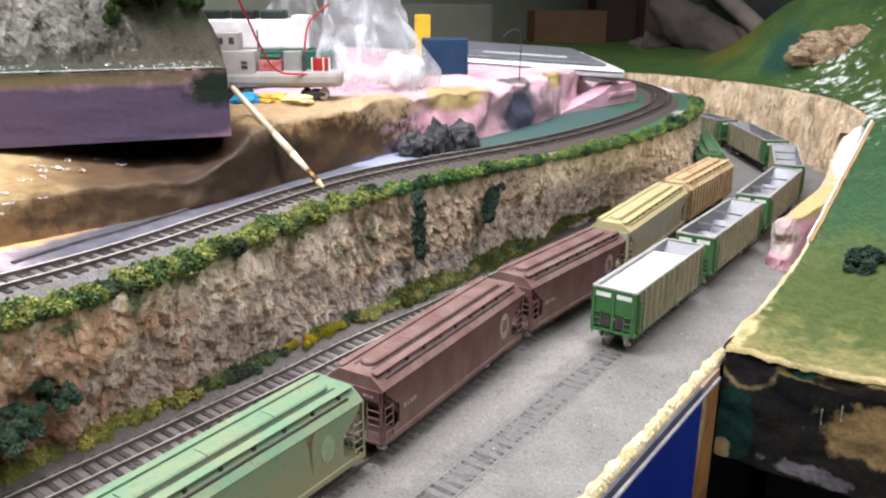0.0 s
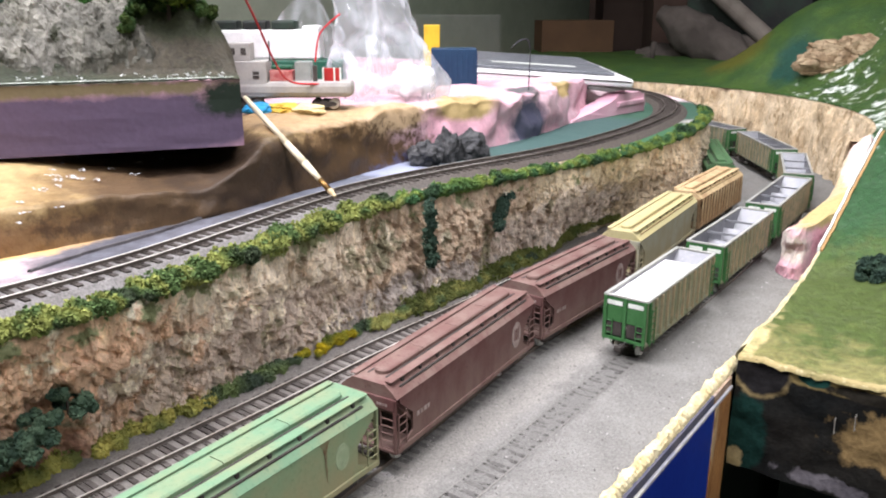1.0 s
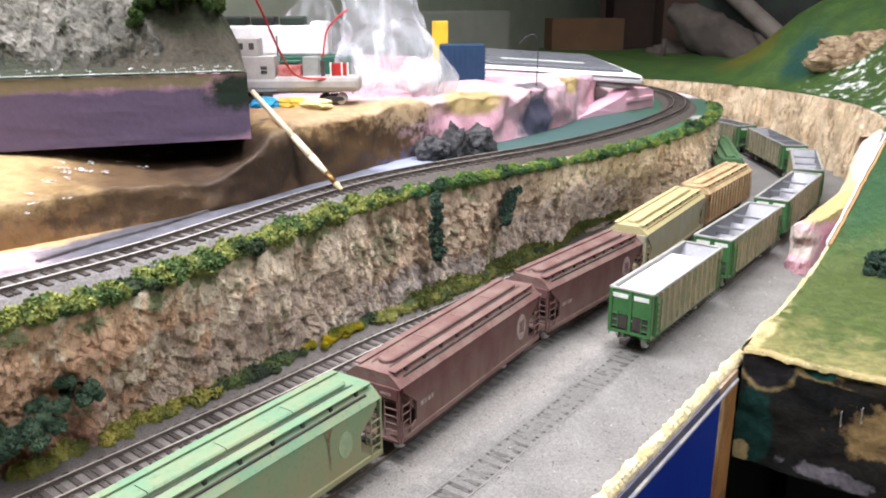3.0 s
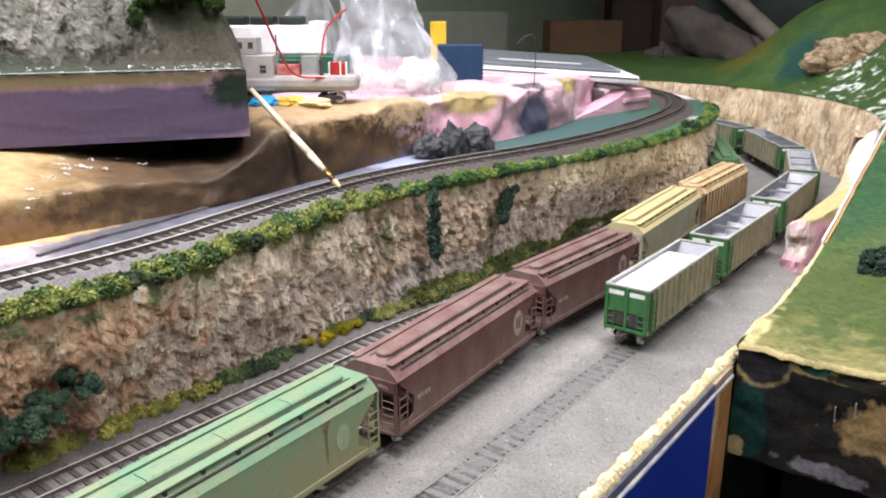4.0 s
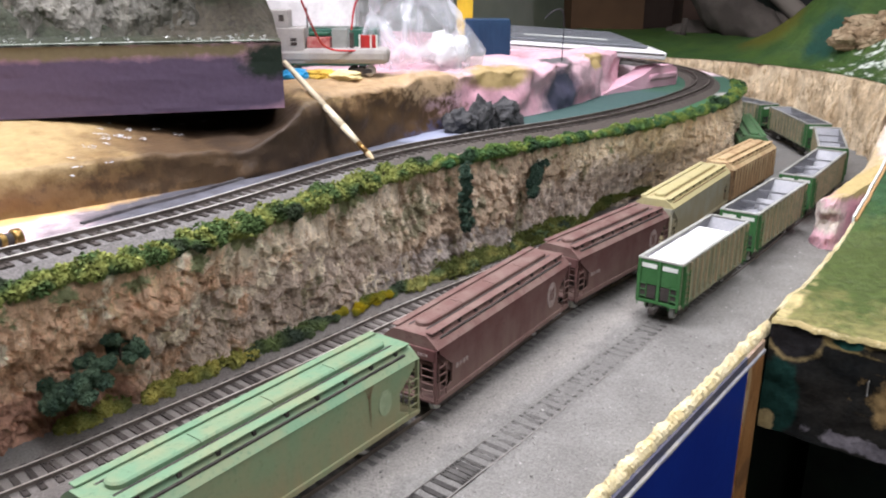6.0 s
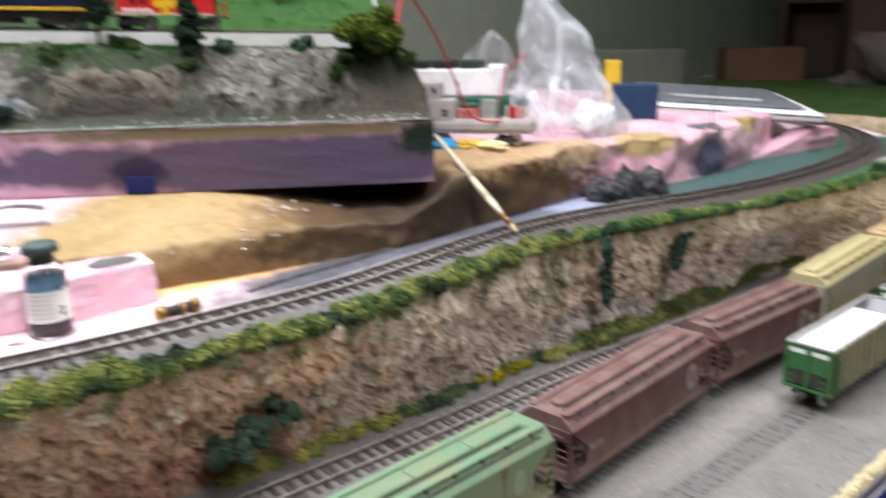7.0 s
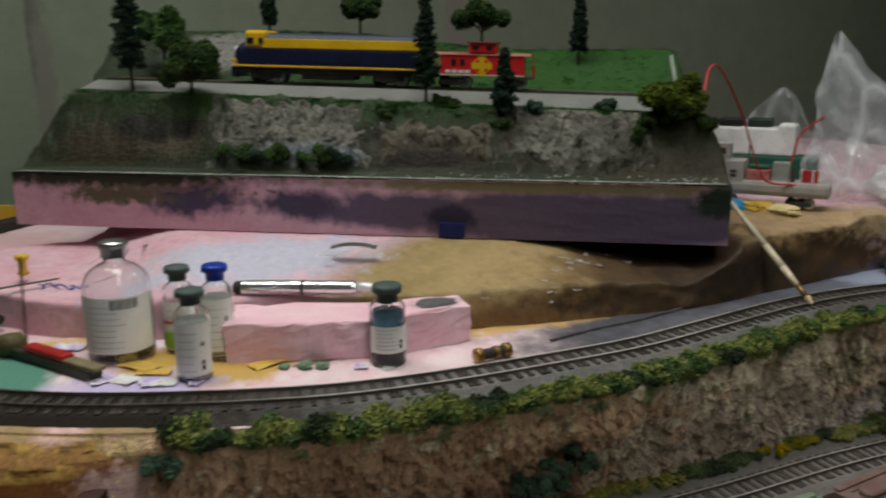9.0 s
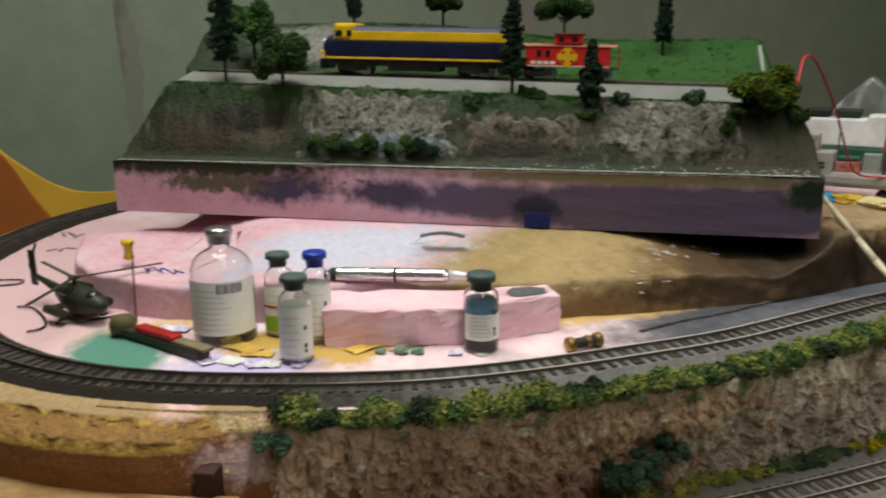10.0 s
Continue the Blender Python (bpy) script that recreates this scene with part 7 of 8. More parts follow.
# pen
pen = thing("marker_pen", "shiny silver marker pen lying on the foam", "pen", look((-0.372, -0.482, 0.1305), (-0.318, -0.395, 0.1335)))
M_CHROME = mat("satin_silver", (0.86, 0.86, 0.87), (0.80, 0.80, 0.82), rough=0.35, metal=0.35, bump=0.02)
part("barrel", lathe(B(), [(0.0036, -0.085), (0.0050, -0.081), (0.0053, -0.062), (0.0048, -0.061), (0.0048, -0.058), (0.0053, -0.057), (0.0054, -0.030), (0.0049, -0.029), (0.0049, -0.026), (0.0054, -0.025), (0.0054, 0.0)], 24), mat("polished_silver", (0.80, 0.80, 0.81), (0.72, 0.72, 0.74), rough=0.18, metal=0.85, bump=0.02), pen, smooth=False)
part("grip", lathe(B(), [(0.0022, -0.100), (0.0036, -0.092), (0.0040, -0.084)], 20), M_CHROME, pen, smooth=True)
part("ring", lathe(B(), [(0.0053, -0.046), (0.0056, -0.0455), (0.0056, -0.0440), (0.0053, -0.0435)], 24), M_UNDER, pen, "dark ring")
part("tail", lathe(B(), [(0.0050, 0.0), (0.0050, 0.005), (0.0034, 0.007)], 20), M_UNDER, pen, "black end plug")
part("clip", box(B(), -0.001, 0.001, 0.0054, 0.0064, -0.045, -0.004, 0.0002), M_CHROME, pen, "spring clip")
# metal bulldog clip
clip = thing("metal_clip", "small bent metal clip on the foam", "metal clip", pose(-0.392, -0.390, terrace_top(-0.39) + 0.0006, 0, 0, 62))
bm = B()
for k in range(9):
    a = -1.2 + 2.4 * k / 8
    box(bm, -0.018 + 0.004 * k, -0.014 + 0.004 * k, -0.004, 0.004, 0.003 + 0.0035 * math.cos(a), 0.0044 + 0.0035 * math.cos(a), 0.0002)
part("jaw", bm, mat("dull_steel", (0.34, 0.38, 0.34), (0.5, 0.52, 0.5), rough=0.3, metal=0.9), clip)
part("wire", tube(B(), [(-0.018, -0.004, 0.003), (-0.026, -0.010, 0.001), (-0.014, -0.012, 0.001), (-0.004, -0.005, 0.003)], 0.0006, 6), M_CHROME, clip)
# little brass and black bobbin
bob = thing("brass_bobbin", "small black motor with brass end caps", "motor", look((-0.243, -0.364, SHELF_Z + 0.0052), (-0.2455, -0.328, SHELF_Z + 0.0052)))
M_BRASS = mat("tarnished_brass", (0.36, 0.24, 0.07), (0.22, 0.14, 0.05), rough=0.35, metal=0.85)
part("core", lathe(B(), [(0.0036, -0.026), (0.0036, -0.010)], 18), M_UNDER, bob)
for z in (-0.032, -0.010):
    part("end_cap", lathe(B(), [(0.0030, z), (0.0050, z + 0.0010), (0.0050, z + 0.0050), (0.0036, z + 0.0060)], 18), M_BRASS, bob, "brass end cap", True)
part("band", lathe(B(), [(0.0042, -0.022), (0.0044, -0.0215), (0.0044, -0.0195), (0.0042, -0.019)], 18), M_BRASS, bob)
# paper scraps
rng = random.Random(70)
M_SCRAP = [mat("lilac_paper", (0.52, 0.42, 0.70), (0.8, 0.78, 0.85), rough=0.8, scale=160), mat("white_paper", (0.8, 0.8, 0.78), rough=0.8), mat("ochre_paper", (0.70, 0.46, 0.10), (0.6, 0.38, 0.08), rough=0.8, scale=60)]
for x, y, sx, sy, a, k in ((-0.322, -0.585, 0.020, 0.014, 20, 0), (-0.312, -0.570, 0.016, 0.012, 40, 1), (-0.335, -0.560, 0.030, 0.014, 35, 2), (-0.318, -0.552, 0.022, 0.010, 65, 2), (-0.302, -0.557, 0.014, 0.012, 10, 0), (-0.296, -0.548, 0.014, 0.009, 70, 1), (-0.375, -0.612, 0.022, 0.015, 30, 1), (-0.303, -0.48, 0.012, 0.03, 20, 2), (-0.392, -0.600, 0.024, 0.012, 55, 0), (-0.300, -0.535, 0.013, 0.008, 25, 1), (-0.289, -0.530, 0.011, 0.008, -30, 0), (-0.262, -0.415, 0.010, 0.006, 15, 1), (-0.268, -0.43, 0.009, 0.006, 60, 0)):
    bm = B()
    bmesh.ops.create_grid(bm, x_segments=8, y_segments=6, size=0.5)
    for v in bm.verts:
        v.co = Vector((v.co.x * sx, v.co.y * sy, 0.0012 + 0.0012 * fbm(Vector((v.co.x * 3 + x * 99, v.co.y * 3, k)))))
    bmesh.ops.solidify(bm, geom=bm.faces[:], thickness=0.0002)
    ob = part("paper_scrap", bm, M_SCRAP[k])
    ob.matrix_world = pose(x, y, SHELF_Z + 0.0004, 0, 0, a)
    tagged(ob, "crumpled scrap of %s paper on the foam" % ("lilac", "white", "ochre")[k], "paper scrap", "paper scraps")
for x, y, r in ((-0.284, -0.462, 0.004), (-0.280, -0.452, 0.0035), (-0.290, -0.475, 0.003)):
    tagged(part("pebble", rock(B(), (x, y, SHELF_Z + r * 0.55), r, x * 50, 2, 0.35, (1.3, 1.2, 0.6)), mat("green_crumb", (0.18, 0.30, 0.20), (0.08, 0.10, 0.07), rough=0.9, scale=200)), "greenish crumb of scenery foam", "foam crumb", "foam crumbs")
# red clamp
cl = thing("wood_handled_clamp", "dark tool with red and wooden handle parts", "hand tool", pose(-0.3575, -0.6095, SHELF_Z + 0.0015, 0, 0, 33.5))
part("shaft", box(B(), -0.046, 0.044, -0.0055, 0.0045, 0, 0.0060, 0.0014), mat("dark_olive_plastic", (0.035, 0.033, 0.018), rough=0.5), cl)
part("red_sleeve", box(B(), -0.026, 0.016, -0.0045, 0.0050, 0.0058, 0.0105, 0.0014), mat("bright_red_plastic", (0.40, 0.014, 0.014), (0.30, 0.012, 0.012), scale=120, rough=0.4), cl, "bright red sleeve")
part("knob", lathe(B(), [(0.003, 0.0), (0.0085, 0.001), (0.0095, 0.006), (0.008, 0.012), (0.003, 0.0135)], 18, (-0.046, 0, 0)), mat("olive_wood_knob", (0.10, 0.085, 0.03), rough=0.6), cl, "round olive knob", True)
part("tip", box(B(), 0.016, 0.048, -0.0045, 0.0045, 0.0058, 0.0085, 0.0008), mat("weathered_wood", (0.22, 0.18, 0.10), (0.15, 0.12, 0.07), rough=0.8), cl, "grey wooden tip")
# toy helicopter
hel = thing("toy_helicopter", "dark olive toy helicopter with long rotor blades", "toy helicopter", pose(-0.453, -0.667, SHELF_Z + 0.001, 0, 0, 32) @ Matrix.Scale(1.02, 4))
M_OLIVE = mat("dark_olive_plastic_toy", (0.022, 0.026, 0.016), (0.035, 0.038, 0.022), rough=0.45, bump=0.1)
bm = B()
bmesh.ops.create_uvsphere(bm, u_segments=20, v_segments=12, radius=1)
for v in bm.verts:
    taper = 1 - 0.45 * smoothstep(0.1, -1.0, v.co.x)
    v.co = Vector((0.004 + v.co.x * 0.034, v.co.y * 0.0115 * taper, 0.0135 + max(-0.8, v.co.z) * 0.0110 * taper))
part("fuselage", bm, M_OLIVE, hel, smooth=True)
part("canopy", xform(rock(B(), (0, 0, 0), 0.007, 1, 3, 0.0), pose(0.024, 0, 0.0165)), M_GLASS_DARK, hel, "dark glazed canopy", True)
part("tail_boom", cyl(B(), (-0.020, 0, 0.016), (-0.058, 0, 0.022), 0.0040, 0.0018, 10), M_OLIVE, hel)
part("tail_fin", prism(B(), [(-0.0008, 0.014), (0.0008, 0.014), (0.0008, 0.042), (-0.0008, 0.042)], -0.064, -0.056), M_OLIVE, hel)
part("mast", cyl(B(), (0, 0, 0.019), (0, 0, 0.030), 0.0013, n=8), M_OLIVE, hel)
part("engine", box(B(), -0.012, 0.006, -0.005, 0.005, 0.018, 0.0235, 0.001), M_OLIVE, hel)
part("rotor_hub", lathe(B(), [(0.0012, 0.0285), (0.0040, 0.0288), (0.0040, 0.0306), (0.0012, 0.0312)], 12), M_OLIVE, hel)
for s in (-1, 1):
    part("engine_intake", cyl(B(), (-0.012, s * 0.0070, 0.0205), (0.008, s * 0.0070, 0.0205), 0.0036, 0.0042, 12), M_OLIVE, hel)
    part("stub_wing", box(B(), -0.004, 0.006, min(s * 0.009, s * 0.019), max(s * 0.009, s * 0.019), 0.0105, 0.0120, 0.0004), M_OLIVE, hel)
    part("rocket_pod", cyl(B(), (-0.009, s * 0.0185, 0.0085), (0.013, s * 0.0185, 0.0085), 0.0034, n=12), M_OLIVE, hel)
for a in (74, 171, 305):
    r = part("rotor_blade", box(B(), 0.002, 0.066, -0.0016, 0.0016, 0.0292, 0.0300, 0.0003), M_OLIVE, hel)
    r.matrix_basis = pose(0, 0, 0, 0, 0, a)
for s in (-1, 1):
    part("skid", tube(B(), [(-0.022, s * 0.009, 0.0012), (0.018, s * 0.009, 0.0012), (0.025, s * 0.009, 0.004)], 0.0009, 6), M_OLIVE, hel)
    part("skid_strut", tube(B(), [(-0.010, s * 0.009, 0.0012), (-0.008, s * 0.005, 0.009)], 0.0008, 6), M_OLIVE, hel)
    part("skid_strut", tube(B(), [(0.010, s * 0.009, 0.0012), (0.008, s * 0.005, 0.009)], 0.0008, 6), M_OLIVE, hel)
tail = part("tail_rotor", box(B(), -0.001, 0.001, -0.0005, 0.0005, -0.013, 0.013), M_OLIVE, hel)
tail.matrix_basis = pose(-0.062, 0.0016, 0.037, 0, 35, 0)
# bent wires on the foam
M_WIRE = mat("dark_wire", (0.05, 0.045, 0.06), rough=0.5, metal=0.5)
for pts in ([(-0.494, -0.713), (-0.487, -0.702), (-0.470, -0.695), (-0.444, -0.689), (-0.429, -0.691), (-0.425, -0.703)], [(-0.455, -0.651), (-0.448, -0.676), (-0.441, -0.680), (-0.434, -0.677), (-0.440, -0.629)], [(-0.587, -0.740), (-0.579, -0.719), (-0.571, -0.716), (-0.565, -0.720), (-0.566, -0.740)]):
    p3 = spline([(x, y, SHELF_Z + 0.0016) for x, y in pts], 0.004)
    tagged(part("bent_wire", tube(B(), p3, 0.0008, 6), M_WIRE), "bent dark wire lying on the foam", "wire", "bent wires")
# yellow push pin and thread
pin = thing("yellow_pin", "yellow plastic pin stuck into the foam", "pin", pose(-0.490, -0.627, 0.1157))
part("head", lathe(B(), [(0.0025, 0.013), (0.0046, 0.014), (0.0030, 0.018), (0.0032, 0.024), (0.0052, 0.026), (0.0050, 0.029), (0.001, 0.030)], 16), mat("yellow_plastic", (0.75, 0.50, 0.03), rough=0.35), pin, smooth=True)
part("needle", cyl(B(), (0, 0, -0.008), (0, 0, 0.014), 0.0006, n=6), M_CHROME, pin)
rod = tagged(part("thin_rod", tube(B(), [(-0.397, -0.626, SHELF_Z), (-0.398, -0.6235, 0.163)], 0.0007, 8), mat("dark_rod", (0.10, 0.06, 0.03), rough=0.6)), "thin brown rod standing in the foam", "rod")
# scribbled marks
M_SCRIB = mat("blue_pen_mark", (0.07, 0.08, 0.40), rough=0.8, bump=0.0)
for k in range(3):
    y0, x0 = -0.617 + 0.0100 * k, -0.468 + 0.0062 * k
    pts = [Vector((x0 - 0.008 + 0.014 * (0.5 - 0.5 * math.cos(t * 1.3 + k)), y0 + 0.0013 * t + 0.002 * math.sin(t * 1.3), 0.1233)) for t in [0.5 * n for n in range(13)]]
    tagged(part("pen_mark", tube(B(), pts, 0.0005, 5), M_SCRIB), "loop of blue pen writing on the foam", "pen mark", "pen marks")
M_FADED = mat("faded_grey_marker", (0.20, 0.17, 0.18), (0.32, 0.25, 0.27), scale=160, rough=0.9)
for x, y, a, n in ((-0.762, -0.712, 8, 0.016), (-0.764, -0.694, -80, 0.022), (-0.764, -0.686, -70, 0.020), (-0.752, -0.678, 60, 0.018), (-0.692, -0.701, 20, 0.011), (-0.688, -0.692, 80, 0.014), (-0.692, -0.683, -30, 0.012)):
    ob = part("marker_bar", box(B(), -0.0016, 0.0016, -n / 2, n / 2, 0, 0.0004), M_FADED)
    ob.matrix_world = pose(x, y, SHELF_Z + 0.0007, 0, 0, a)
    tagged(ob, "short faded grey marker stroke on the pink foam", "pen mark", "marker strokes")

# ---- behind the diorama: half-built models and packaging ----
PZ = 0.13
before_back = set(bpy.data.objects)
VIEW = pose(0, 0, 0, 0, 0, 36.7)
M_PUTTY = mat("grey_primer", (0.36, 0.34, 0.32), (0.30, 0.28, 0.27), rough=0.7, scale=60)
half = thing("unpainted_caboose", "half-built grey caboose model with cut window openings", "model train car", Matrix.Translation((-0.488, 0.143, PZ)) @ VIEW)
part("body", box(B(), -0.078, -0.028, -0.016, 0.016, 0.014, 0.053, 0.0012), M_PUTTY, half)
part("frame", box(B(), -0.082, 0.066, -0.017, 0.017, 0.0135, 0.031, 0.0055), M_PUTTY, half)
part("red_insert", box(B(), -0.026, 0.000, -0.012, 0.006, 0.0305, 0.0430, 0.0010), mat("dull_red_insert", (0.34, 0.07, 0.07), (0.48, 0.22, 0.20), scale=160, rough=0.6), half, "dull red insert")
part("green_lid", box(B(), -0.024, -0.002, -0.010, 0.010, 0.0440, 0.0475, 0.0010), mat("green_lid_paint", (0.02, 0.09, 0.05), rough=0.5), half, "dark green lid")
cup = part("cupola", box(B(), -0.070, -0.046, -0.013, 0.013, 0.053, 0.072, 0.0008), M_PUTTY, half)
for x in (-0.065, -0.053):
    part("cupola_window", box(B(), x - 0.0028, x + 0.0028, -0.0134, -0.0128, 0.060, 0.067), M_UNDER, cup)
for x, z in ((-0.073, 0.041), (-0.040, 0.038)):
    part("window", box(B(), x - 0.0035, x + 0.0035, -0.0166, -0.0158, z - 0.004, z + 0.004), M_UNDER, half)
    part("window_bar", box(B(), x - 0.0035, x + 0.0035, -0.0170, -0.0166, z - 0.0004, z + 0.0004), M_PUTTY, half)
part("rear_wall", box(B(), 0.002, 0.020, -0.010, 0.010, 0.026, 0.052, 0.001), mat("clear_grey_cover", (0.45, 0.44, 0.43), rough=0.3, alpha=0.5, bump=0.0), half, "cloudy clear cover")
part("rear_post", box(B(), 0.022, 0.027, -0.012, -0.008, 0.026, 0.048, 0.0008), M_UNDER, half)
part("rear_window", box(B(), 0.034, 0.052, -0.010, -0.006, 0.028, 0.045, 0.0004), mat("red_window_panel", (0.42, 0.03, 0.03), rough=0.4), half, "red framed panel")
for x in (0.0335, 0.046, 0.0525):
    part("panel_frame", box(B(), x - 0.0008, x + 0.0008, -0.0115, -0.0065, 0.0275, 0.0455), M_LETTER, half)
part("brake_rod", tube(B(), [(-0.024, -0.014, 0.053), (-0.024, -0.014, 0.075)], 0.0008, 6), M_UNDER, half)
for x in (-0.052, 0.034):
    t = wheelset_truck(half, 0.0)
    t.matrix_basis = pose(x, 0, 0, 0, 0, 90)
tray = tagged(part("green_tray", box(B(), -0.075, 0.090, -0.022, 0.022, 0.0, 0.046, 0.002), mat("dark_green_plastic", (0.02, 0.10, 0.065), rough=0.4)), "dark green plastic tray under a white shell", "tray")
tray.matrix_world = Matrix.Translation((-0.60, 0.215, PZ)) @ VIEW
shell = thing("white_body_shell", "white plastic model body shell with a black top row", "model shell", Matrix.Translation((-0.60, 0.215, PZ + 0.0462)) @ VIEW)
part("shell", box(B(), -0.075, 0.060, -0.018, 0.018, 0.0, 0.036, 0.003), mat("glossy_white_plastic", (0.80, 0.80, 0.80), rough=0.3, bump=0.02), shell)
part("shell_cab", box(B(), 0.040, 0.062, -0.019, 0.019, 0.0, 0.041, 0.003), bpy.data.materials["glossy_white_plastic"], shell)
for k in range(3):
    part("roof_unit", box(B(), -0.070 + 0.036 * k, -0.040 + 0.036 * k, -0.014, 0.014, 0.0362, 0.0470, 0.0022), M_BLACK, shell, "black roof unit")
bluebox = thing("blue_container", "dark blue ribbed model shipping container", "container", Matrix.Translation((-0.490, 0.458, PZ)) @ VIEW)
M_CONT = mat("container_blue", (0.010, 0.036, 0.085), (0.013, 0.045, 0.10), rough=0.55, scale=40)
part("body", box(B(), -0.034, 0.030, -0.022, 0.022, 0.0, 0.052, 0.0008), M_CONT, bluebox)
for k in range(8):
    x = -0.030 + 0.0078 * k
    part("side_rib", box(B(), x - 0.0015, x + 0.0015, -0.0232, -0.0218, 0.004, 0.048, 0.0004), M_CONT, bluebox)
for k in range(8):
    z = 0.006 + 0.0052 * k
    part("end_rib", box(B(), 0.0298, 0.0316, -0.018, 0.018, z, z + 0.0022, 0.0004), M_CONT, bluebox)
ybox = tagged(part("yellow_carton", box(B(), -0.011, 0.013, -0.010, 0.010, 0.0, 0.082, 0.001), mat("yellow_card", (0.72, 0.47, 0.03), rough=0.6, scale=40)), "small upright yellow carton with dark corner", "carton")
ybox.matrix_world = Matrix.Translation((-0.568, 0.505, PZ)) @ VIEW
# clear plastic bag
def film_material(name, thin, crease, scale):
    m = bpy.data.materials.new(name)
    m.use_nodes = True
    n, l = m.node_tree.nodes, m.node_tree.links
    b = n["Principled BSDF"]
    b.inputs["Base Color"].default_value = (0.84, 0.88, 0.94, 1)
    b.inputs["Roughness"].default_value = 0.10
    b.inputs["Specular IOR Level"].default_value = 0.9
    geo = n.new("ShaderNodeNewGeometry")
    warp = n.new("ShaderNodeTexNoise")
    warp.inputs["Scale"].default_value, warp.inputs["Detail"].default_value = 22.0, 3.0
    l.new(geo.outputs["Position"], warp.inputs["Vector"])
    push = n.new("ShaderNodeVectorMath")
    push.operation = "MULTIPLY_ADD"
    l.new(warp.outputs["Color"], push.inputs[0])
    push.inputs[1].default_value = (0.030, 0.030, 0.030)
    squeeze = n.new("ShaderNodeVectorMath")
    squeeze.operation = "MULTIPLY"
    l.new(geo.outputs["Position"], squeeze.inputs[0])
    squeeze.inputs[1].default_value = (1.0, 1.0, 0.38)
    l.new(squeeze.outputs[0], push.inputs[2])
    cell = n.new("ShaderNodeTexVoronoi")
    cell.feature = "DISTANCE_TO_EDGE"
    cell.inputs["Scale"].default_value = scale
    l.new(push.outputs[0], cell.inputs["Vector"])
    ridge = n.new("ShaderNodeMapRange")
    ridge.inputs[1].default_value, ridge.inputs[2].default_value = 0.16, 0.0
    ridge.inputs[3].default_value, ridge.inputs[4].default_value = thin, crease
    l.new(cell.outputs["Distance"], ridge.inputs[0])
    l.new(ridge.outputs[0], b.inputs["Alpha"])
    bp = n.new("ShaderNodeBump")
    bp.inputs["Strength"].default_value, bp.inputs["Distance"].default_value = 0.7, 0.004
    l.new(cell.outputs["Distance"], bp.inputs["Height"])
    l.new(bp.outputs[0], b.inputs["Normal"])
    return m


M_BAG = film_material("clear_polythene", 0.17, 0.46, 24.0)
M_BAGLOW = film_material("thin_clear_polythene", 0.04, 0.18, 30.0)


def bag(label, at, h, rx, ry, seed, lean=(0, 0), neck=0.25, name="plastic_bag", fill=True, dome=0.75):
    bm = B()
    rows, n = 46, 60
    ring = []
    for k in range(rows + 1):
        v = k / rows
        if fill:
            s = (0.88 + 0.12 * smoothstep(0, 0.10, v)) * (1 - 0.97 * v ** 1.7)
        else:
            s = (1 - v) ** dome * (0.55 + 0.45 * math.sin(math.pi * min(1, v * 1.6 + 0.25))) * (1 - neck) + neck * (1 - 0.8 * v)
        row = []
        for i in range(n):
            a = 2 * math.pi * i / n
            d = Vector((math.cos(a), math.sin(a), 0))
            w = 1 + 0.30 * fbm(Vector((d.x * 1.7, d.y * 1.7, v * 3.2 + seed)), 4) + 0.16 * (0.5 - abs(noise.noise(Vector((d.x * 2.6, d.y * 2.6, v * 4 + seed))))) + 0.10 * (0.4 - abs(noise.noise(Vector((d.x * 6, d.y * 6, v * 7)))))
            row.append(bm.verts.new((d.x * rx * s * w + lean[0] * v, d.y * ry * s * w + lean[1] * v, h * v * (1 + 0.05 * math.sin(a * 2 + seed)))))
        ring.append(row)
    for a, b in zip(ring[:-1], ring[1:]):
        for i in range(n):
            bm.faces.new((a[i], a[(i + 1) % n], b[(i + 1) % n], b[i]))
    t = thing(name, label, "plastic bag", Matrix.Translation(at) @ VIEW)
    part("film", bm, M_BAG if fill else M_BAGLOW, t, "creased clear film", True)
    if fill:
        part("content", rock(B(), (0.020, 0.0, 0.020), 0.020, seed, 4, 0.4, (1.3, 0.9, 0.9)), mat("white_tissue", (0.85, 0.85, 0.86), rough=0.9), t, "crumpled white tissue", True)
    return t


bag("tall crumpled clear plastic bag standing on the foam", (-0.456, 0.281, PZ), 0.192, 0.064, 0.046, 2.0, (-0.056, 0.0), 0.38)
bag("low clear plastic bag behind the models", (-0.64, 0.29, PZ), 0.125, 0.110, 0.05, 5.0, (0.02, 0.0), 0.12, fill=False, dome=0.42)
# clear lid
M_LID = mat("clear_styrene", (0.8, 0.82, 0.8), rough=0.1, bump=0.0, alpha=0.016)
lid = tagged(part("clear_lid", box(B(), -0.100, 0.060, -0.03, 0.03, 0.0, 0.096, 0.004), M_LID), "clear plastic box lid", "plastic box")
lid.matrix_world = Matrix.Translation((-0.575, 0.60, PZ)) @ VIEW
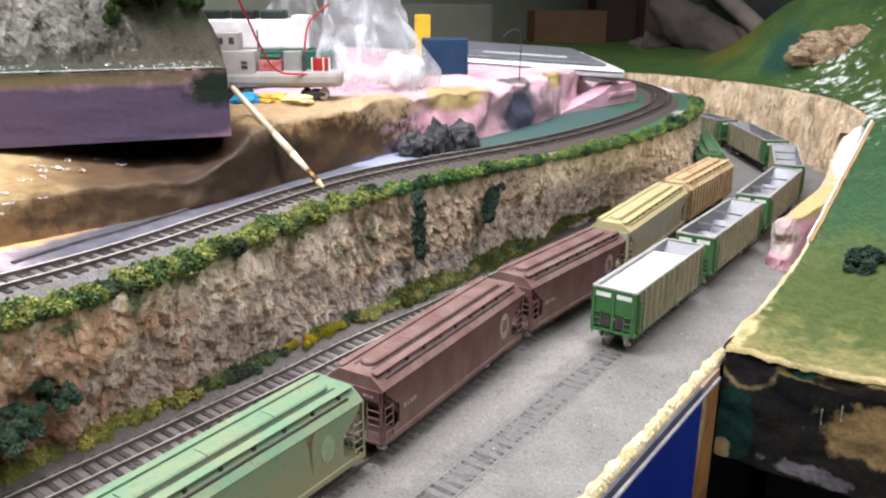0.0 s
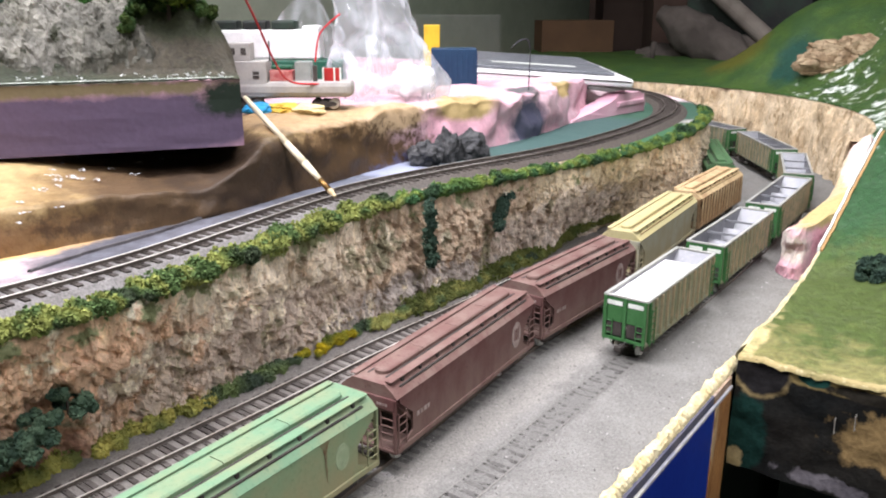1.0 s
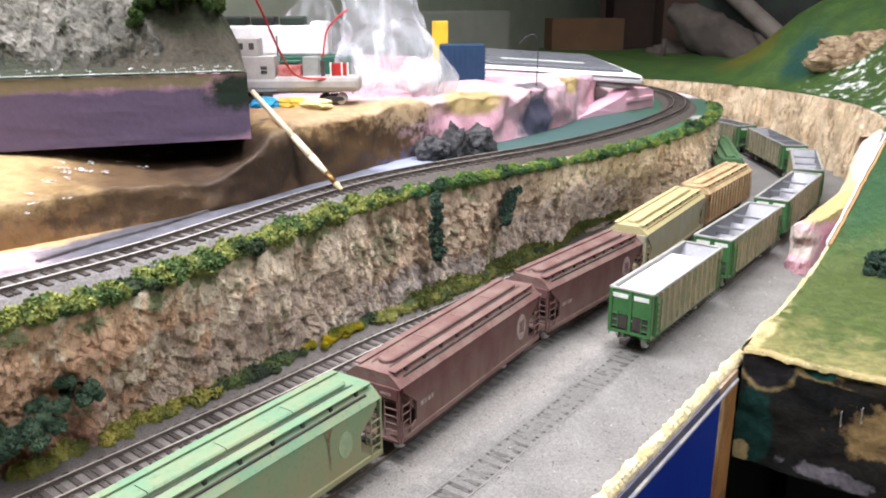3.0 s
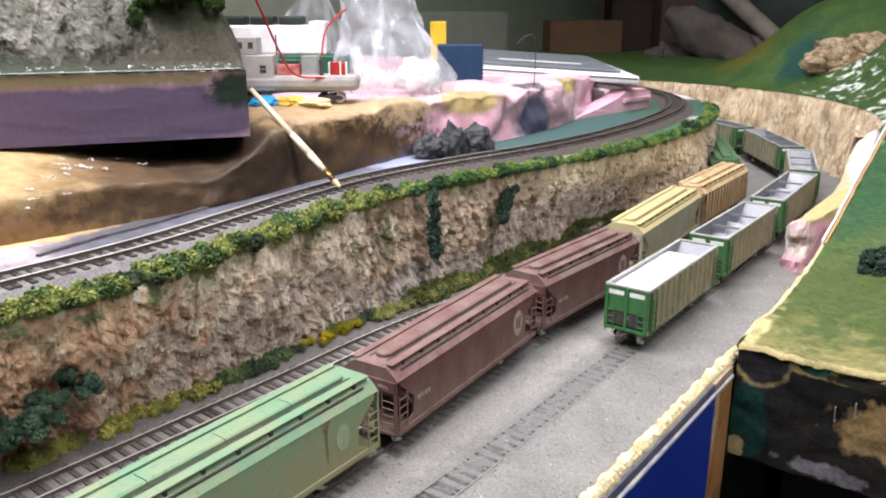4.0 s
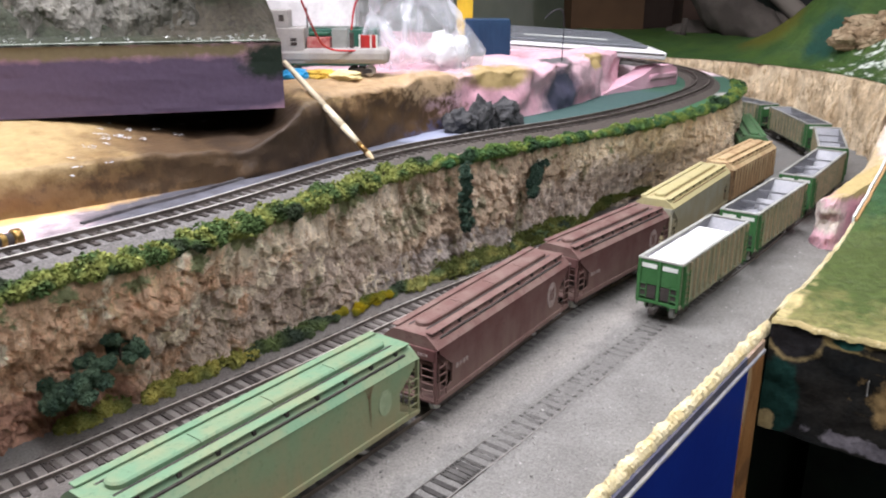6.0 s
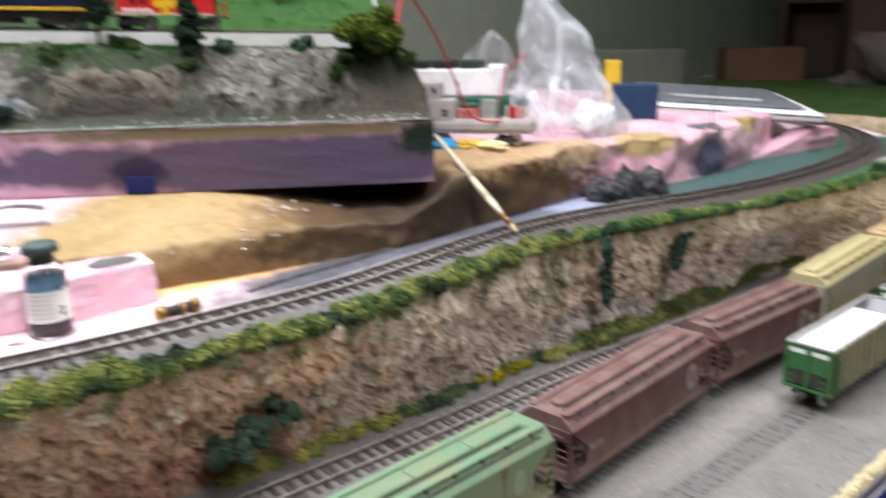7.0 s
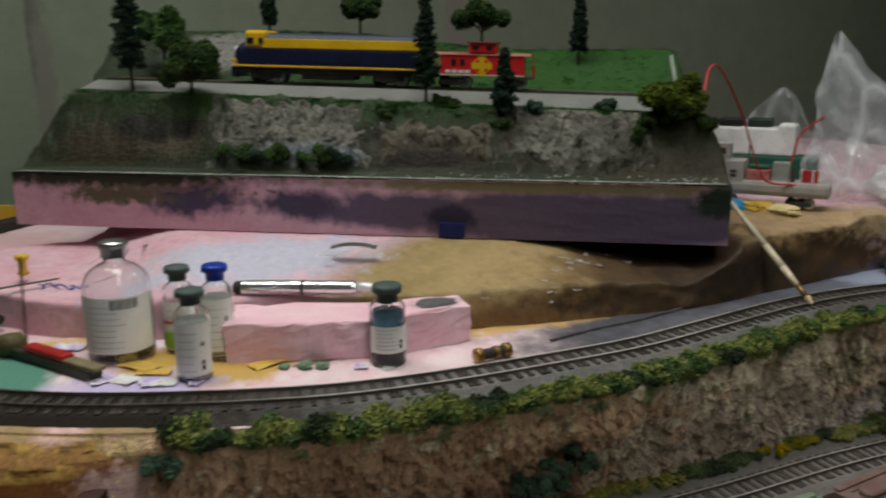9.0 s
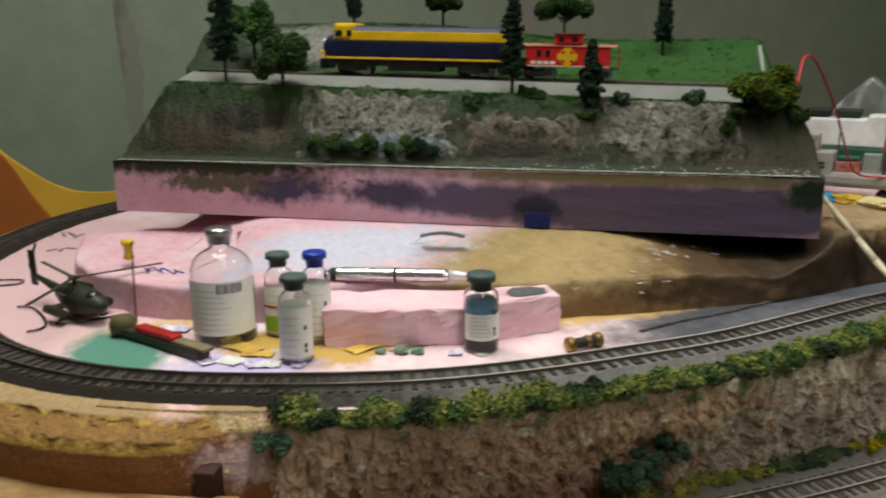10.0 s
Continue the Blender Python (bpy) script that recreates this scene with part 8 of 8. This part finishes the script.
# wires
M_REDWIRE = mat("red_wire", (0.55, 0.02, 0.03), rough=0.4, bump=0.0)
for pts in ([(-0.395, -0.055, 0.270), (-0.41, -0.035, 0.292), (-0.425, -0.005, 0.288), (-0.440, 0.040, 0.245), (-0.455, 0.085, 0.185), (-0.470, 0.120, 0.162), (-0.455, 0.150, 0.158)], [(-0.476, 0.208, 0.232), (-0.486, 0.200, 0.222), (-0.496, 0.192, 0.207), (-0.500, 0.187, 0.172)]):
    tagged(part("red_wire", tube(B(), spline(pts, 0.006), 0.0011, 8), M_REDWIRE), "thin red wire looping over the models", "wire", "red wires")
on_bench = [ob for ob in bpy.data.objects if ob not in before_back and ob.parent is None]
stake = tagged(part("white_stick", tube(B(), [dw(0.030, 0.15, 0.262), dw(0.037, 0.15, 0.2935)], 0.0016, 8), M_LETTER), "short white stick at the diorama's corner", "stick")
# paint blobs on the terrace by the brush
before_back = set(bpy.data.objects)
for x, y, c, lab in ((-0.470, 0.110, (0.62, 0.40, 0.05), "ochre yellow"), (-0.492, 0.092, (0.02, 0.28, 0.55), "bright blue"), (-0.445, 0.120, (0.72, 0.60, 0.30), "cream")):
    tagged(part("paint_rag", rock(B(), (x, y, PZ + 0.004), 0.013, x * 40, 3, 0.45, (1.35, 1.2, 0.42)), mat("paint_" + lab.split()[0], c, tuple(v * 0.7 for v in c), scale=80, rough=0.6)), "crumpled rag stained " + lab, "rag", "paint rags")
# flat stack: white tray, ribbed grey sheet
flat = thing("sheet_stack", "stack of white board and ribbed grey plastic sheet", "sheet stack", pose(-0.455, 0.675, PZ - 0.0090, 0, 3.6, 36))
part("white_board", box(B(), -0.15, 0.132, -0.02, 0.40, 0.0, 0.013, 0.004), mat("white_foamboard", (0.8, 0.8, 0.81), (0.74, 0.74, 0.76), rough=0.5), flat, "white foam board")
part("dark_gap", box(B(), -0.12, 0.128, -0.0215, 0.0, 0.0075, 0.0095, 0.0005), M_UNDER, flat)
part("grey_sheet", box(B(), -0.15, 0.108, 0.02, 0.40, 0.0145, 0.0185, 0.0008), mat("grey_plastic_sheet", (0.17, 0.18, 0.20), (0.13, 0.14, 0.155), rough=0.4), flat, "grey plastic sheet")
for k in range(22):
    part("sheet_rib", box(B(), -0.148, 0.106, 0.15 + 0.011 * k, 0.153 + 0.011 * k, 0.0184, 0.0200), mat("sheet_rib_grey", (0.2, 0.21, 0.23), rough=0.4) if k == 0 else bpy.data.materials["sheet_rib_grey"], flat)
part("white_slip", box(B(), -0.09, 0.055, 0.10, 0.118, 0.0186, 0.0196), M_LETTER, flat, "white paper slip")
mast = tagged(part("thin_mast", tube(B(), spline([(-0.375, 0.470, PZ - 0.002), (-0.375, 0.470, PZ + 0.060), (-0.385, 0.462, PZ + 0.066), (-0.395, 0.455, PZ + 0.055)], 0.006), 0.0007, 6), M_WIRE), "thin bent wire mast in the foam", "wire")

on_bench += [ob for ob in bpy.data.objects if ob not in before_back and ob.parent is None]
# the whole group shrunk towards the camera's eye, to fit its view
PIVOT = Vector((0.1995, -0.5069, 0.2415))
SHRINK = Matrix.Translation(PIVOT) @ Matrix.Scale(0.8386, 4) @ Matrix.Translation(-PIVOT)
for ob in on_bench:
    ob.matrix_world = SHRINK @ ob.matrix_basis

# ---- far clutter behind the hill ----
slab_box("back_bench", -1.19, 0.9, 1.40, 2.2, 0.02, 0.06, M_WOOD)
slab_box("back_bench_support", -1.15, 0.85, 1.45, 2.15, -1.0, 0.0195, M_BLACK)
M_CARD = mat("brown_cardboard", (0.10, 0.055, 0.027), (0.075, 0.04, 0.02), rough=0.85, scale=8)
for x, y, sx, sy, sz, a, lab in ((-0.905, 1.62, 0.20, 0.12, 0.13, 4, "open brown cardboard box on the back bench"), (-0.62, 1.85, 0.30, 0.2, 0.26, -6, "dark brown wooden crate against the wall")):
    bx = thing("cardboard_box" if a > 0 else "wooden_crate", lab, "box", pose(x, y, 0.06, 0, 0, 36 + a))
    mm = M_CARD if a > 0 else mat("dark_crate_wood", (0.05, 0.028, 0.02), rough=0.8, scale=10)
    part("side_panel", box(B(), -sx / 2, sx / 2, -sy / 2, -sy / 2 + 0.005, 0, sz), mm, bx)
    part("side_panel", box(B(), -sx / 2, sx / 2, sy / 2 - 0.005, sy / 2, 0, sz), mm, bx)
    part("end_panel", box(B(), -sx / 2, -sx / 2 + 0.005, -sy / 2 + 0.005, sy / 2 - 0.005, 0, sz), mm, bx)
    part("end_panel", box(B(), sx / 2 - 0.005, sx / 2, -sy / 2 + 0.005, sy / 2 - 0.005, 0, sz), mm, bx)
    part("flap", box(B(), -sx / 2, sx / 2, -sy / 2 + 0.0, sy / 2, sz, sz + 0.004), mm, bx)
M_CLOTH = mat("grey_canvas", (0.092, 0.078, 0.068), (0.055, 0.046, 0.040), scale=14, grain=200, rough=0.95, bump=0.3)
for p0, p1, r, s in (((-0.62, 1.55, 0.215), (-0.36, 1.50, 0.085), 0.052, 1), ((-0.70, 1.60, 0.10), (-0.46, 1.60, 0.09), 0.045, 2), ((-0.50, 1.62, 0.12), (-0.30, 1.60, 0.10), 0.05, 3)):
    bm = B()
    a, b = Vector(p0), Vector(p1)
    q = (b - a).to_track_quat("Z", "Y")
    rows = []
    for k in range(25):
        f = k / 24
        e = math.sin(math.pi * min(0.97, max(0.03, f))) ** 0.35
        rows.append([bm.verts.new(a.lerp(b, f) + q @ Vector((math.cos(t) * r * e * (1 + 0.24 * fbm(Vector((math.cos(t) * 1.6, math.sin(t) * 1.6, f * 5 + s)), 4)), math.sin(t) * r * e * (1 + 0.24 * fbm(Vector((math.cos(t) * 1.6, math.sin(t) * 1.6, f * 5 + s)), 4)), 0))) for t in [2 * math.pi * i / 28 for i in range(28)]])
    for u, v in zip(rows[:-1], rows[1:]):
        for i in range(28):
            bm.faces.new((u[i], u[(i + 1) % 28], v[(i + 1) % 28], v[i]))
    tagged(part("rolled_cloth", bm, M_CLOTH, smooth=True), "rolled grey canvas bundle on the back bench", "cloth roll", "cloth rolls")
for p0, p1, r in (((-0.62, 1.72, 0.33), (-0.34, 1.56, 0.145), 0.022), ((-0.40, 1.8, 0.40), (-0.385, 1.7, 0.06), 0.012), ((-0.365, 1.8, 0.40), (-0.35, 1.7, 0.06), 0.012)):
    bm = cyl(B(), p0, p1, r, n=20)
    tagged(part("cardboard_tube", bm, mat("pale_tube", (0.20, 0.175, 0.15), (0.15, 0.13, 0.11), rough=0.8, scale=20), smooth=False), "pale cardboard tube leaning on the clutter", "tube", "tubes")
bm = rock(B(), (-0.62, 1.45, 0.09), 0.026, 7, 3, 0.35, (1.4, 0.9, 0.8))
cyl(bm, (-0.600, 1.45, 0.09), (-0.594, 1.45, 0.150), 0.006, 0.007, 12)
tagged(part("white_handle_tool", bm, M_CLOTH, smooth=True), "pale bundle with an upright white handle", "tool")
tagged(part("red_carton", box(B(), -0.60, -0.50, 1.75, 1.85, 0.255, 0.34, 0.002), mat("dark_red_card", (0.22, 0.012, 0.015), rough=0.6)), "dark red carton on a crate", "carton")
tagged(part("dark_crate", box(B(), -0.62, -0.30, 1.72, 1.92, 0.06, 0.255, 0.004), M_BLACK), "black storage crate on the bench", "crate")
# shelf unit made up to darken the back, where only dim clutter stands
shelf_unit = thing("shelf_unit", "made-up dark brown shelf unit that darkens the back wall", "shelf", pose(-0.30, 2.02, 0.06, 0, 0, 12))
M_DARKWOOD = mat("dark_stained_wood", (0.030, 0.018, 0.013), (0.045, 0.028, 0.02), scale=9, rough=0.8)
part("back_panel", box(B(), -0.70, 1.0, 0.105, 0.115, 0.0, 0.70), M_DARKWOOD, shelf_unit)
for x in (-0.70, -0.13, 0.44, 0.98):
    part("upright", box(B(), x, x + 0.02, 0.0, 0.105, 0.0, 0.70, 0.002), M_DARKWOOD, shelf_unit)
for z in (0.0, 0.25, 0.48, 0.68):
    part("shelf_board", box(B(), -0.68, 0.98, 0.004, 0.1045, z, z + 0.018, 0.002), M_DARKWOOD, shelf_unit)

# hillside details: rock outcrop, bush, foam nose, board strips
bm = rock(B(), (0, 0, 0), 0.034, 12, 6, 0.16, (2.7, 0.75, 0.98), 2.0, 0.17)
oc = part("rock_outcrop", bm, mat("brown_rock", (0.25, 0.17, 0.10), (0.44, 0.34, 0.22), (0.07, 0.045, 0.03), scale=55, grain=240, rough=0.9, bump=0.9))
oc.matrix_world = pose(-0.040, 0.985, 0.153, 0, 0, 17) @ Matrix.Scale(1.12, 4)
tagged(oc, "brown craggy rock outcrop set into the green hill", "rock")
bush((0.105, 0.225, hill_z(0.105, 0.225) - 0.002), 0.013, 81, L_DARK, "dark flat bush lying on the painted hill")
bush((0.118, 0.232, hill_z(0.118, 0.232) - 0.002), 0.012, 82, L_DARK, "dark flat bush lying on the painted hill")
M_NOSE = zoned("nose_foam_paint", ((0.72, 0.36, 0.44), (0.76, 0.50, 0.55)), [
    ((0.70, 0.62, 0.56), (0.028, 0.268, 0.026), (0.020, 0.016, 0.015), 2.4, 90),
    ((0.30, 0.20, 0.19), (0.036, 0.270, 0.027), (0.012, 0.02, 0.0045), 2.4, 120),
    ((0.54, 0.42, 0.19), (0.036, 0.345, 0.053), (0.040, 0.095, 0.0145), 0.7, 60),
    ((0.56, 0.44, 0.27), (0.022, 0.455, 0.050), (0.022, 0.09, 0.06), 1.4, 60),
    ((0.70, 0.63, 0.60), (0.051, 0.465, 0.078), (0.014, 0.055, 0.030), 1.8, 70),
], rough=0.85, bump=0.6, grain=300)


def foam_nose():
    """Sheet of foam cut to a blunt tongue, rising at the back in a plaster ramp."""
    left = spline([(0.020, 0.276, 0), (0.0235, 0.30, 0), (0.027, 0.342, 0), (0.0310, 0.40, 0), (0.0345, 0.45, 0), (0.0400, 0.53, 0)], 0.004)
    right = spline([(0.043, 0.265, 0), (0.047, 0.290, 0), (0.0525, 0.322, 0), (0.0545, 0.36, 0), (0.0545, 0.45, 0), (0.0545, 0.53, 0)], 0.004)
    n, cols, rows = 64, 10, 8

    def at(line, f):
        return line[min(len(line) - 1, round(f * (len(line) - 1)))]

    def top(p, u):
        z = 0.0385 + 0.010 * u + 0.008 * smoothstep(0.28, 0.40, p.y) + 0.046 * smoothstep(0.405, 0.475, p.y)
        return z + (0.0022 + 0.006 * smoothstep(0.40, 0.46, p.y)) * fbm(Vector((p.x * 50, p.y * 50, 2)))
    vs, fs = [], []
    for i in range(n + 1):
        f = i / n
        a, b = at(left, f), at(right, f)
        bow = -0.007 * (1 - smoothstep(0, 0.06, f))
        ring = []
        for k in range(rows):
            v = k / rows
            p = a.lerp(b, -0.03 + 0.06 * math.sin(v * 3))
            ring.append((p.x + 0.004 * fbm(Vector((p.y * 50, v * 3, 4))), p.y, -0.005 + (top(p, 0) - 0.003 + 0.005) * v))
        for k in range(cols + 1):
            u = k / cols
            p = a.lerp(b, u)
            p.y += bow * math.sin(u * math.pi)
            ring.append((p.x, p.y, top(p, u) - (0.002 if k in (0, cols) else 0)))
        for k in range(1, rows + 1):
            v = 1 - k / rows
            ring.append((b.x + 0.0015 * fbm(Vector((b.y * 60, v * 3, 9))), b.y, -0.005 + (top(b, 1) - 0.002 + 0.005) * v))
        vs += ring
    w = len(ring)
    for i in range(n):
        for k in range(w - 1):
            q = i * w + k
            fs.append((q, q + 1, q + w + 1, q + w))
    # blunt front, chipped
    grid = []
    for r in range(rows + 1):
        row = []
        for k in range(cols + 1):
            u, v = k / cols, r / rows
            if r == rows:
                row.append(rows + k)
            elif k == 0:
                row.append(r)
            elif k == cols:
                row.append(w - 1 - r)
            else:
                p = left[0].lerp(right[0], u)
                vs.append((p.x, p.y - 0.007 * math.sin(u * math.pi) + 0.006 * fbm(Vector((u * 3, v * 3, 1))), -0.005 + (top(p, u) + 0.005) * v))
                row.append(len(vs) - 1)
        grid.append(row)
    for r in range(rows):
        for k in range(cols):
            fs.append((grid[r][k], grid[r][k + 1], grid[r + 1][k + 1], grid[r + 1][k]))
    return tagged(raw("foam_nose", vs, fs, M_NOSE), "carved pink foam end with a cream sloping top", "foam block")


foam_nose()

# torn foam lip along the hill's low side
vs, fs = [], []
for i in range(121):
    y = 0.045 + 0.215 * i / 120
    z = hill_z(0.058, y)
    j = 0.0018 * fbm(Vector((y * 90, 5, 0)), 4)
    vs += [(0.0490 + 2 * j, y, -0.0045), (0.0515 + j, y, z * 0.45), (0.0545 + j, y, z - 0.002), (0.0572, y, z + 0.0012 + 0.5 * j), (0.0600, y, z - 0.002)]
for i in range(120):
    for q in range(4):
        k = i * 5 + q
        fs.append((k, k + 1, k + 6, k + 5))
tagged(raw("trim_foam_lip", vs, fs, M_CREAM), kind="structure")


def edge_board(name, x0, x1, lift, material, label):
    vs, fs = [], []
    n = 40
    for i in range(n + 1):
        y = 0.262 + 0.263 * i / n
        z = hill_z(0.058, y) + lift
        for x, zz in ((x0, z - 0.05), (x0, z), (x1, z), (x1, z - 0.05)):
            vs.append((x, y, zz))
    for i in range(n):
        for k in range(3):
            a = i * 4 + k
            fs.append((a, a + 1, a + 5, a + 4))
    fs += [(0, 3, 2, 1)]
    return tagged(raw(name, vs, fs, material), label, "board strip")


edge_board("white_board_strip", 0.0548, 0.0568, 0.004, M_LETTER, "white board strip along the hill's edge")
edge_board("brown_board_strip", 0.0570, 0.0595, 0.002, M_WOOD, "brown hardboard strip beside the hill")

# ---- loop fascia and cloth at the near end ----
def loop_fascia():
    vs, fs = [], []
    line = spline([tuple(p) for p in LINE[::6]], 0.0025)
    sel = [(p, q) for p, q in zip(line, sides(line)) if p.y < -0.50 and p.x > -0.98]
    prof = [(0.0185, 0.0978), (0.028, 0.0972), (0.036, 0.0955), (0.041, 0.0920), (0.050, 0.0870), (0.0535, 0.080), (0.055, 0.071), (0.055, 0.0), (0.055, -0.30)]
    zs = [0.0978 - 0.0268 * k / 54 for k in range(55)] + [0.05, 0.0, -0.30]
    for p, q in sel:
        k = smoothstep(-0.50, -0.62, p.y)
        for z in zs:
            n = next(i for i in range(len(prof) - 1) if prof[i + 1][1] <= z + 1e-9)
            (o0, z0), (o1, z1) = prof[n], prof[n + 1]
            o = o0 + (o1 - o0) * (z0 - z) / (z0 - z1)
            o = 0.018 + (o - 0.018) * k
            rough = smoothstep(0.082, 0.088, z) * smoothstep(0.0965, 0.0930, z + 0.002 * fbm(Vector((p.x * 40, p.y * 40, 0))))
            c1, e1 = chips(Vector((p.x, p.y, z)), 190)
            j = rough * (0.004 * fbm(Vector((p.x * 60, p.y * 60, z * 60))) + 0.0028 * c1 - 0.0010 * smoothstep(0.1, 0, e1))
            c = p + q * (o + j * k)
            vs.append((c.x, c.y, z))
    w = len(zs)
    for i in range(len(sel) - 1):
        for k in range(w - 1):
            a = i * w + k
            fs.append((a, a + w, a + w + 1, a + 1))
    return tagged(raw("loop_fascia", vs, fs, M_LOOP), "tan and orange painted bank below the track loop", "painted bank", kind="structure")


rimline = [p + q * 0.067 for p, q in zip(LINE, NORM) if p.y < -0.560 and p.x > -0.98]
vs, fs = strip([Vector((p.x, p.y, 0.0585 + 0.001 * fbm(p * 30))) for p in rimline], [(-0.013, -0.010), (-0.013, 0.0), (0.009, 0.0), (0.011, -0.003), (0.011, -0.014)])
tagged(raw("loop_rim", vs, [f[::-1] for f in fs], mat("worn_rim_paint", (0.26, 0.135, 0.05), (0.38, 0.25, 0.11), (0.22, 0.11, 0.04), scale=26, grain=260, rough=0.75, bump=0.5)), "pale wooden rim strip below the loop's bank", "wooden rim")
M_LOOP = zoned("loop_bank_paint", ((0.30, 0.125, 0.040), (0.24, 0.095, 0.030)), [
    ((0.46, 0.285, 0.065), (-0.45, -0.70, 0.0880), (0.6, 0.5, 0.0078), 0.9, 90),
    ((0.30, 0.16, 0.05), (-0.45, -0.70, 0.0890), (0.6, 0.5, 0.0050), 3.4, 130),
    ((0.40, 0.275, 0.14), (-0.45, -0.70, 0.0985), (0.6, 0.5, 0.0040), 0.8, 70),
    ((0.22, 0.085, 0.048), (-0.205, -0.585, 0.080), (0.03, 0.032, 0.010), 1.4, 60),
    ((0.80, 0.52, 0.50), (-0.255, -0.605, 0.094), (0.014, 0.014, 0.005), 1.6, 120),
    ((0.78, 0.53, 0.50), (-0.225, -0.57, 0.070), (0.03, 0.03, 0.012), 3.0, 110),
], rough=0.8, bump=0.8, grain=260)
loop_fascia()
slot = part("dark_post", box(B(), -0.012, 0.001, -0.0060, 0.0060, -0.12, 0.0730, 0.001), mat("maroon_post", (0.055, 0.018, 0.014), (0.035, 0.013, 0.011), scale=40, rough=0.7))
slot.matrix_world = pose(-0.216, -0.5985, 0, 0, 0, -30)
tagged(slot, "narrow dark maroon post below the loop's bank", "post")
M_CLOTHY = mat("yellow_foam_sheet", (0.66, 0.40, 0.045), (0.58, 0.33, 0.03), scale=12, rough=0.7)
M_CLOTHO = mat("orange_brown_sheet", (0.34, 0.10, 0.018), (0.28, 0.08, 0.015), scale=12, rough=0.7)


def curled_sheet(name, material, label, pts, z0):
    vs, fs = [], []
    line = spline(pts, 0.01)
    for p in line:
        vs += [(p.x, p.y, z0), (p.x, p.y, p.z), (p.x - 0.006, p.y + 0.002, p.z), (p.x - 0.006, p.y + 0.002, z0)]
    for i in range(len(line) - 1):
        for k in range(3):
            a = i * 4 + k
            fs.append((a, a + 4, a + 5, a + 1))
    fs += [(0, 1, 2, 3), (len(vs) - 4, len(vs) - 1, len(vs) - 2, len(vs) - 3)]
    return tagged(raw(name, vs, fs, material), label, "sheet")


curled_sheet("yellow_sheet", M_CLOTHY, "yellow sheet with a sagging top edge behind the loop", [(-1.06, -0.86, 0.19), (-1.06, -0.80, 0.172), (-1.06, -0.765, 0.142), (-1.06, -0.72, 0.108), (-1.06, -0.67, 0.094), (-1.06, -0.56, 0.096)], -0.2)
curled_sheet("orange_sheet", M_CLOTHO, "orange-brown sheet standing before the yellow one", [(-1.03, -0.90, 0.20), (-1.03, -0.80, 0.170), (-1.03, -0.775, 0.150), (-1.03, -0.752, 0.105), (-1.03, -0.725, 0.06)], -0.2)
# unseen lamp housings; two get added side plates that keep light off the wall
M_ENAMEL = mat("white_enamel", (0.75, 0.75, 0.74), rough=0.4)
for (at, to, sx, sy, watts), deep in zip(LAMPS, (0.0, 0.14, 0.18)):
    lampb = thing("tube_light", "white fluorescent ceiling light fitting", "ceiling light", Matrix.Translation((at[0], at[1], at[2] + 0.025)))
    w, h = sx / 2 + 0.03, sy / 2 + 0.03
    part("housing", box(B(), -w, w, -h, h, 0.0, 0.05, 0.004), M_ENAMEL, lampb)
    part("chain", tube(B(), [(0, -0.2, 0.05), (0, -0.2, 1.42 - at[2] - 0.025)], 0.003, 6), M_CHROME, lampb)
    if deep:
        for s in (-1, 1):
            part("hood_side", box(B(), min(s * w, s * (w + 0.003)), max(s * w, s * (w + 0.003)), -h, h, -deep, 0.05), M_BLACK, lampb, "added dark plate that keeps lamp light off the wall")
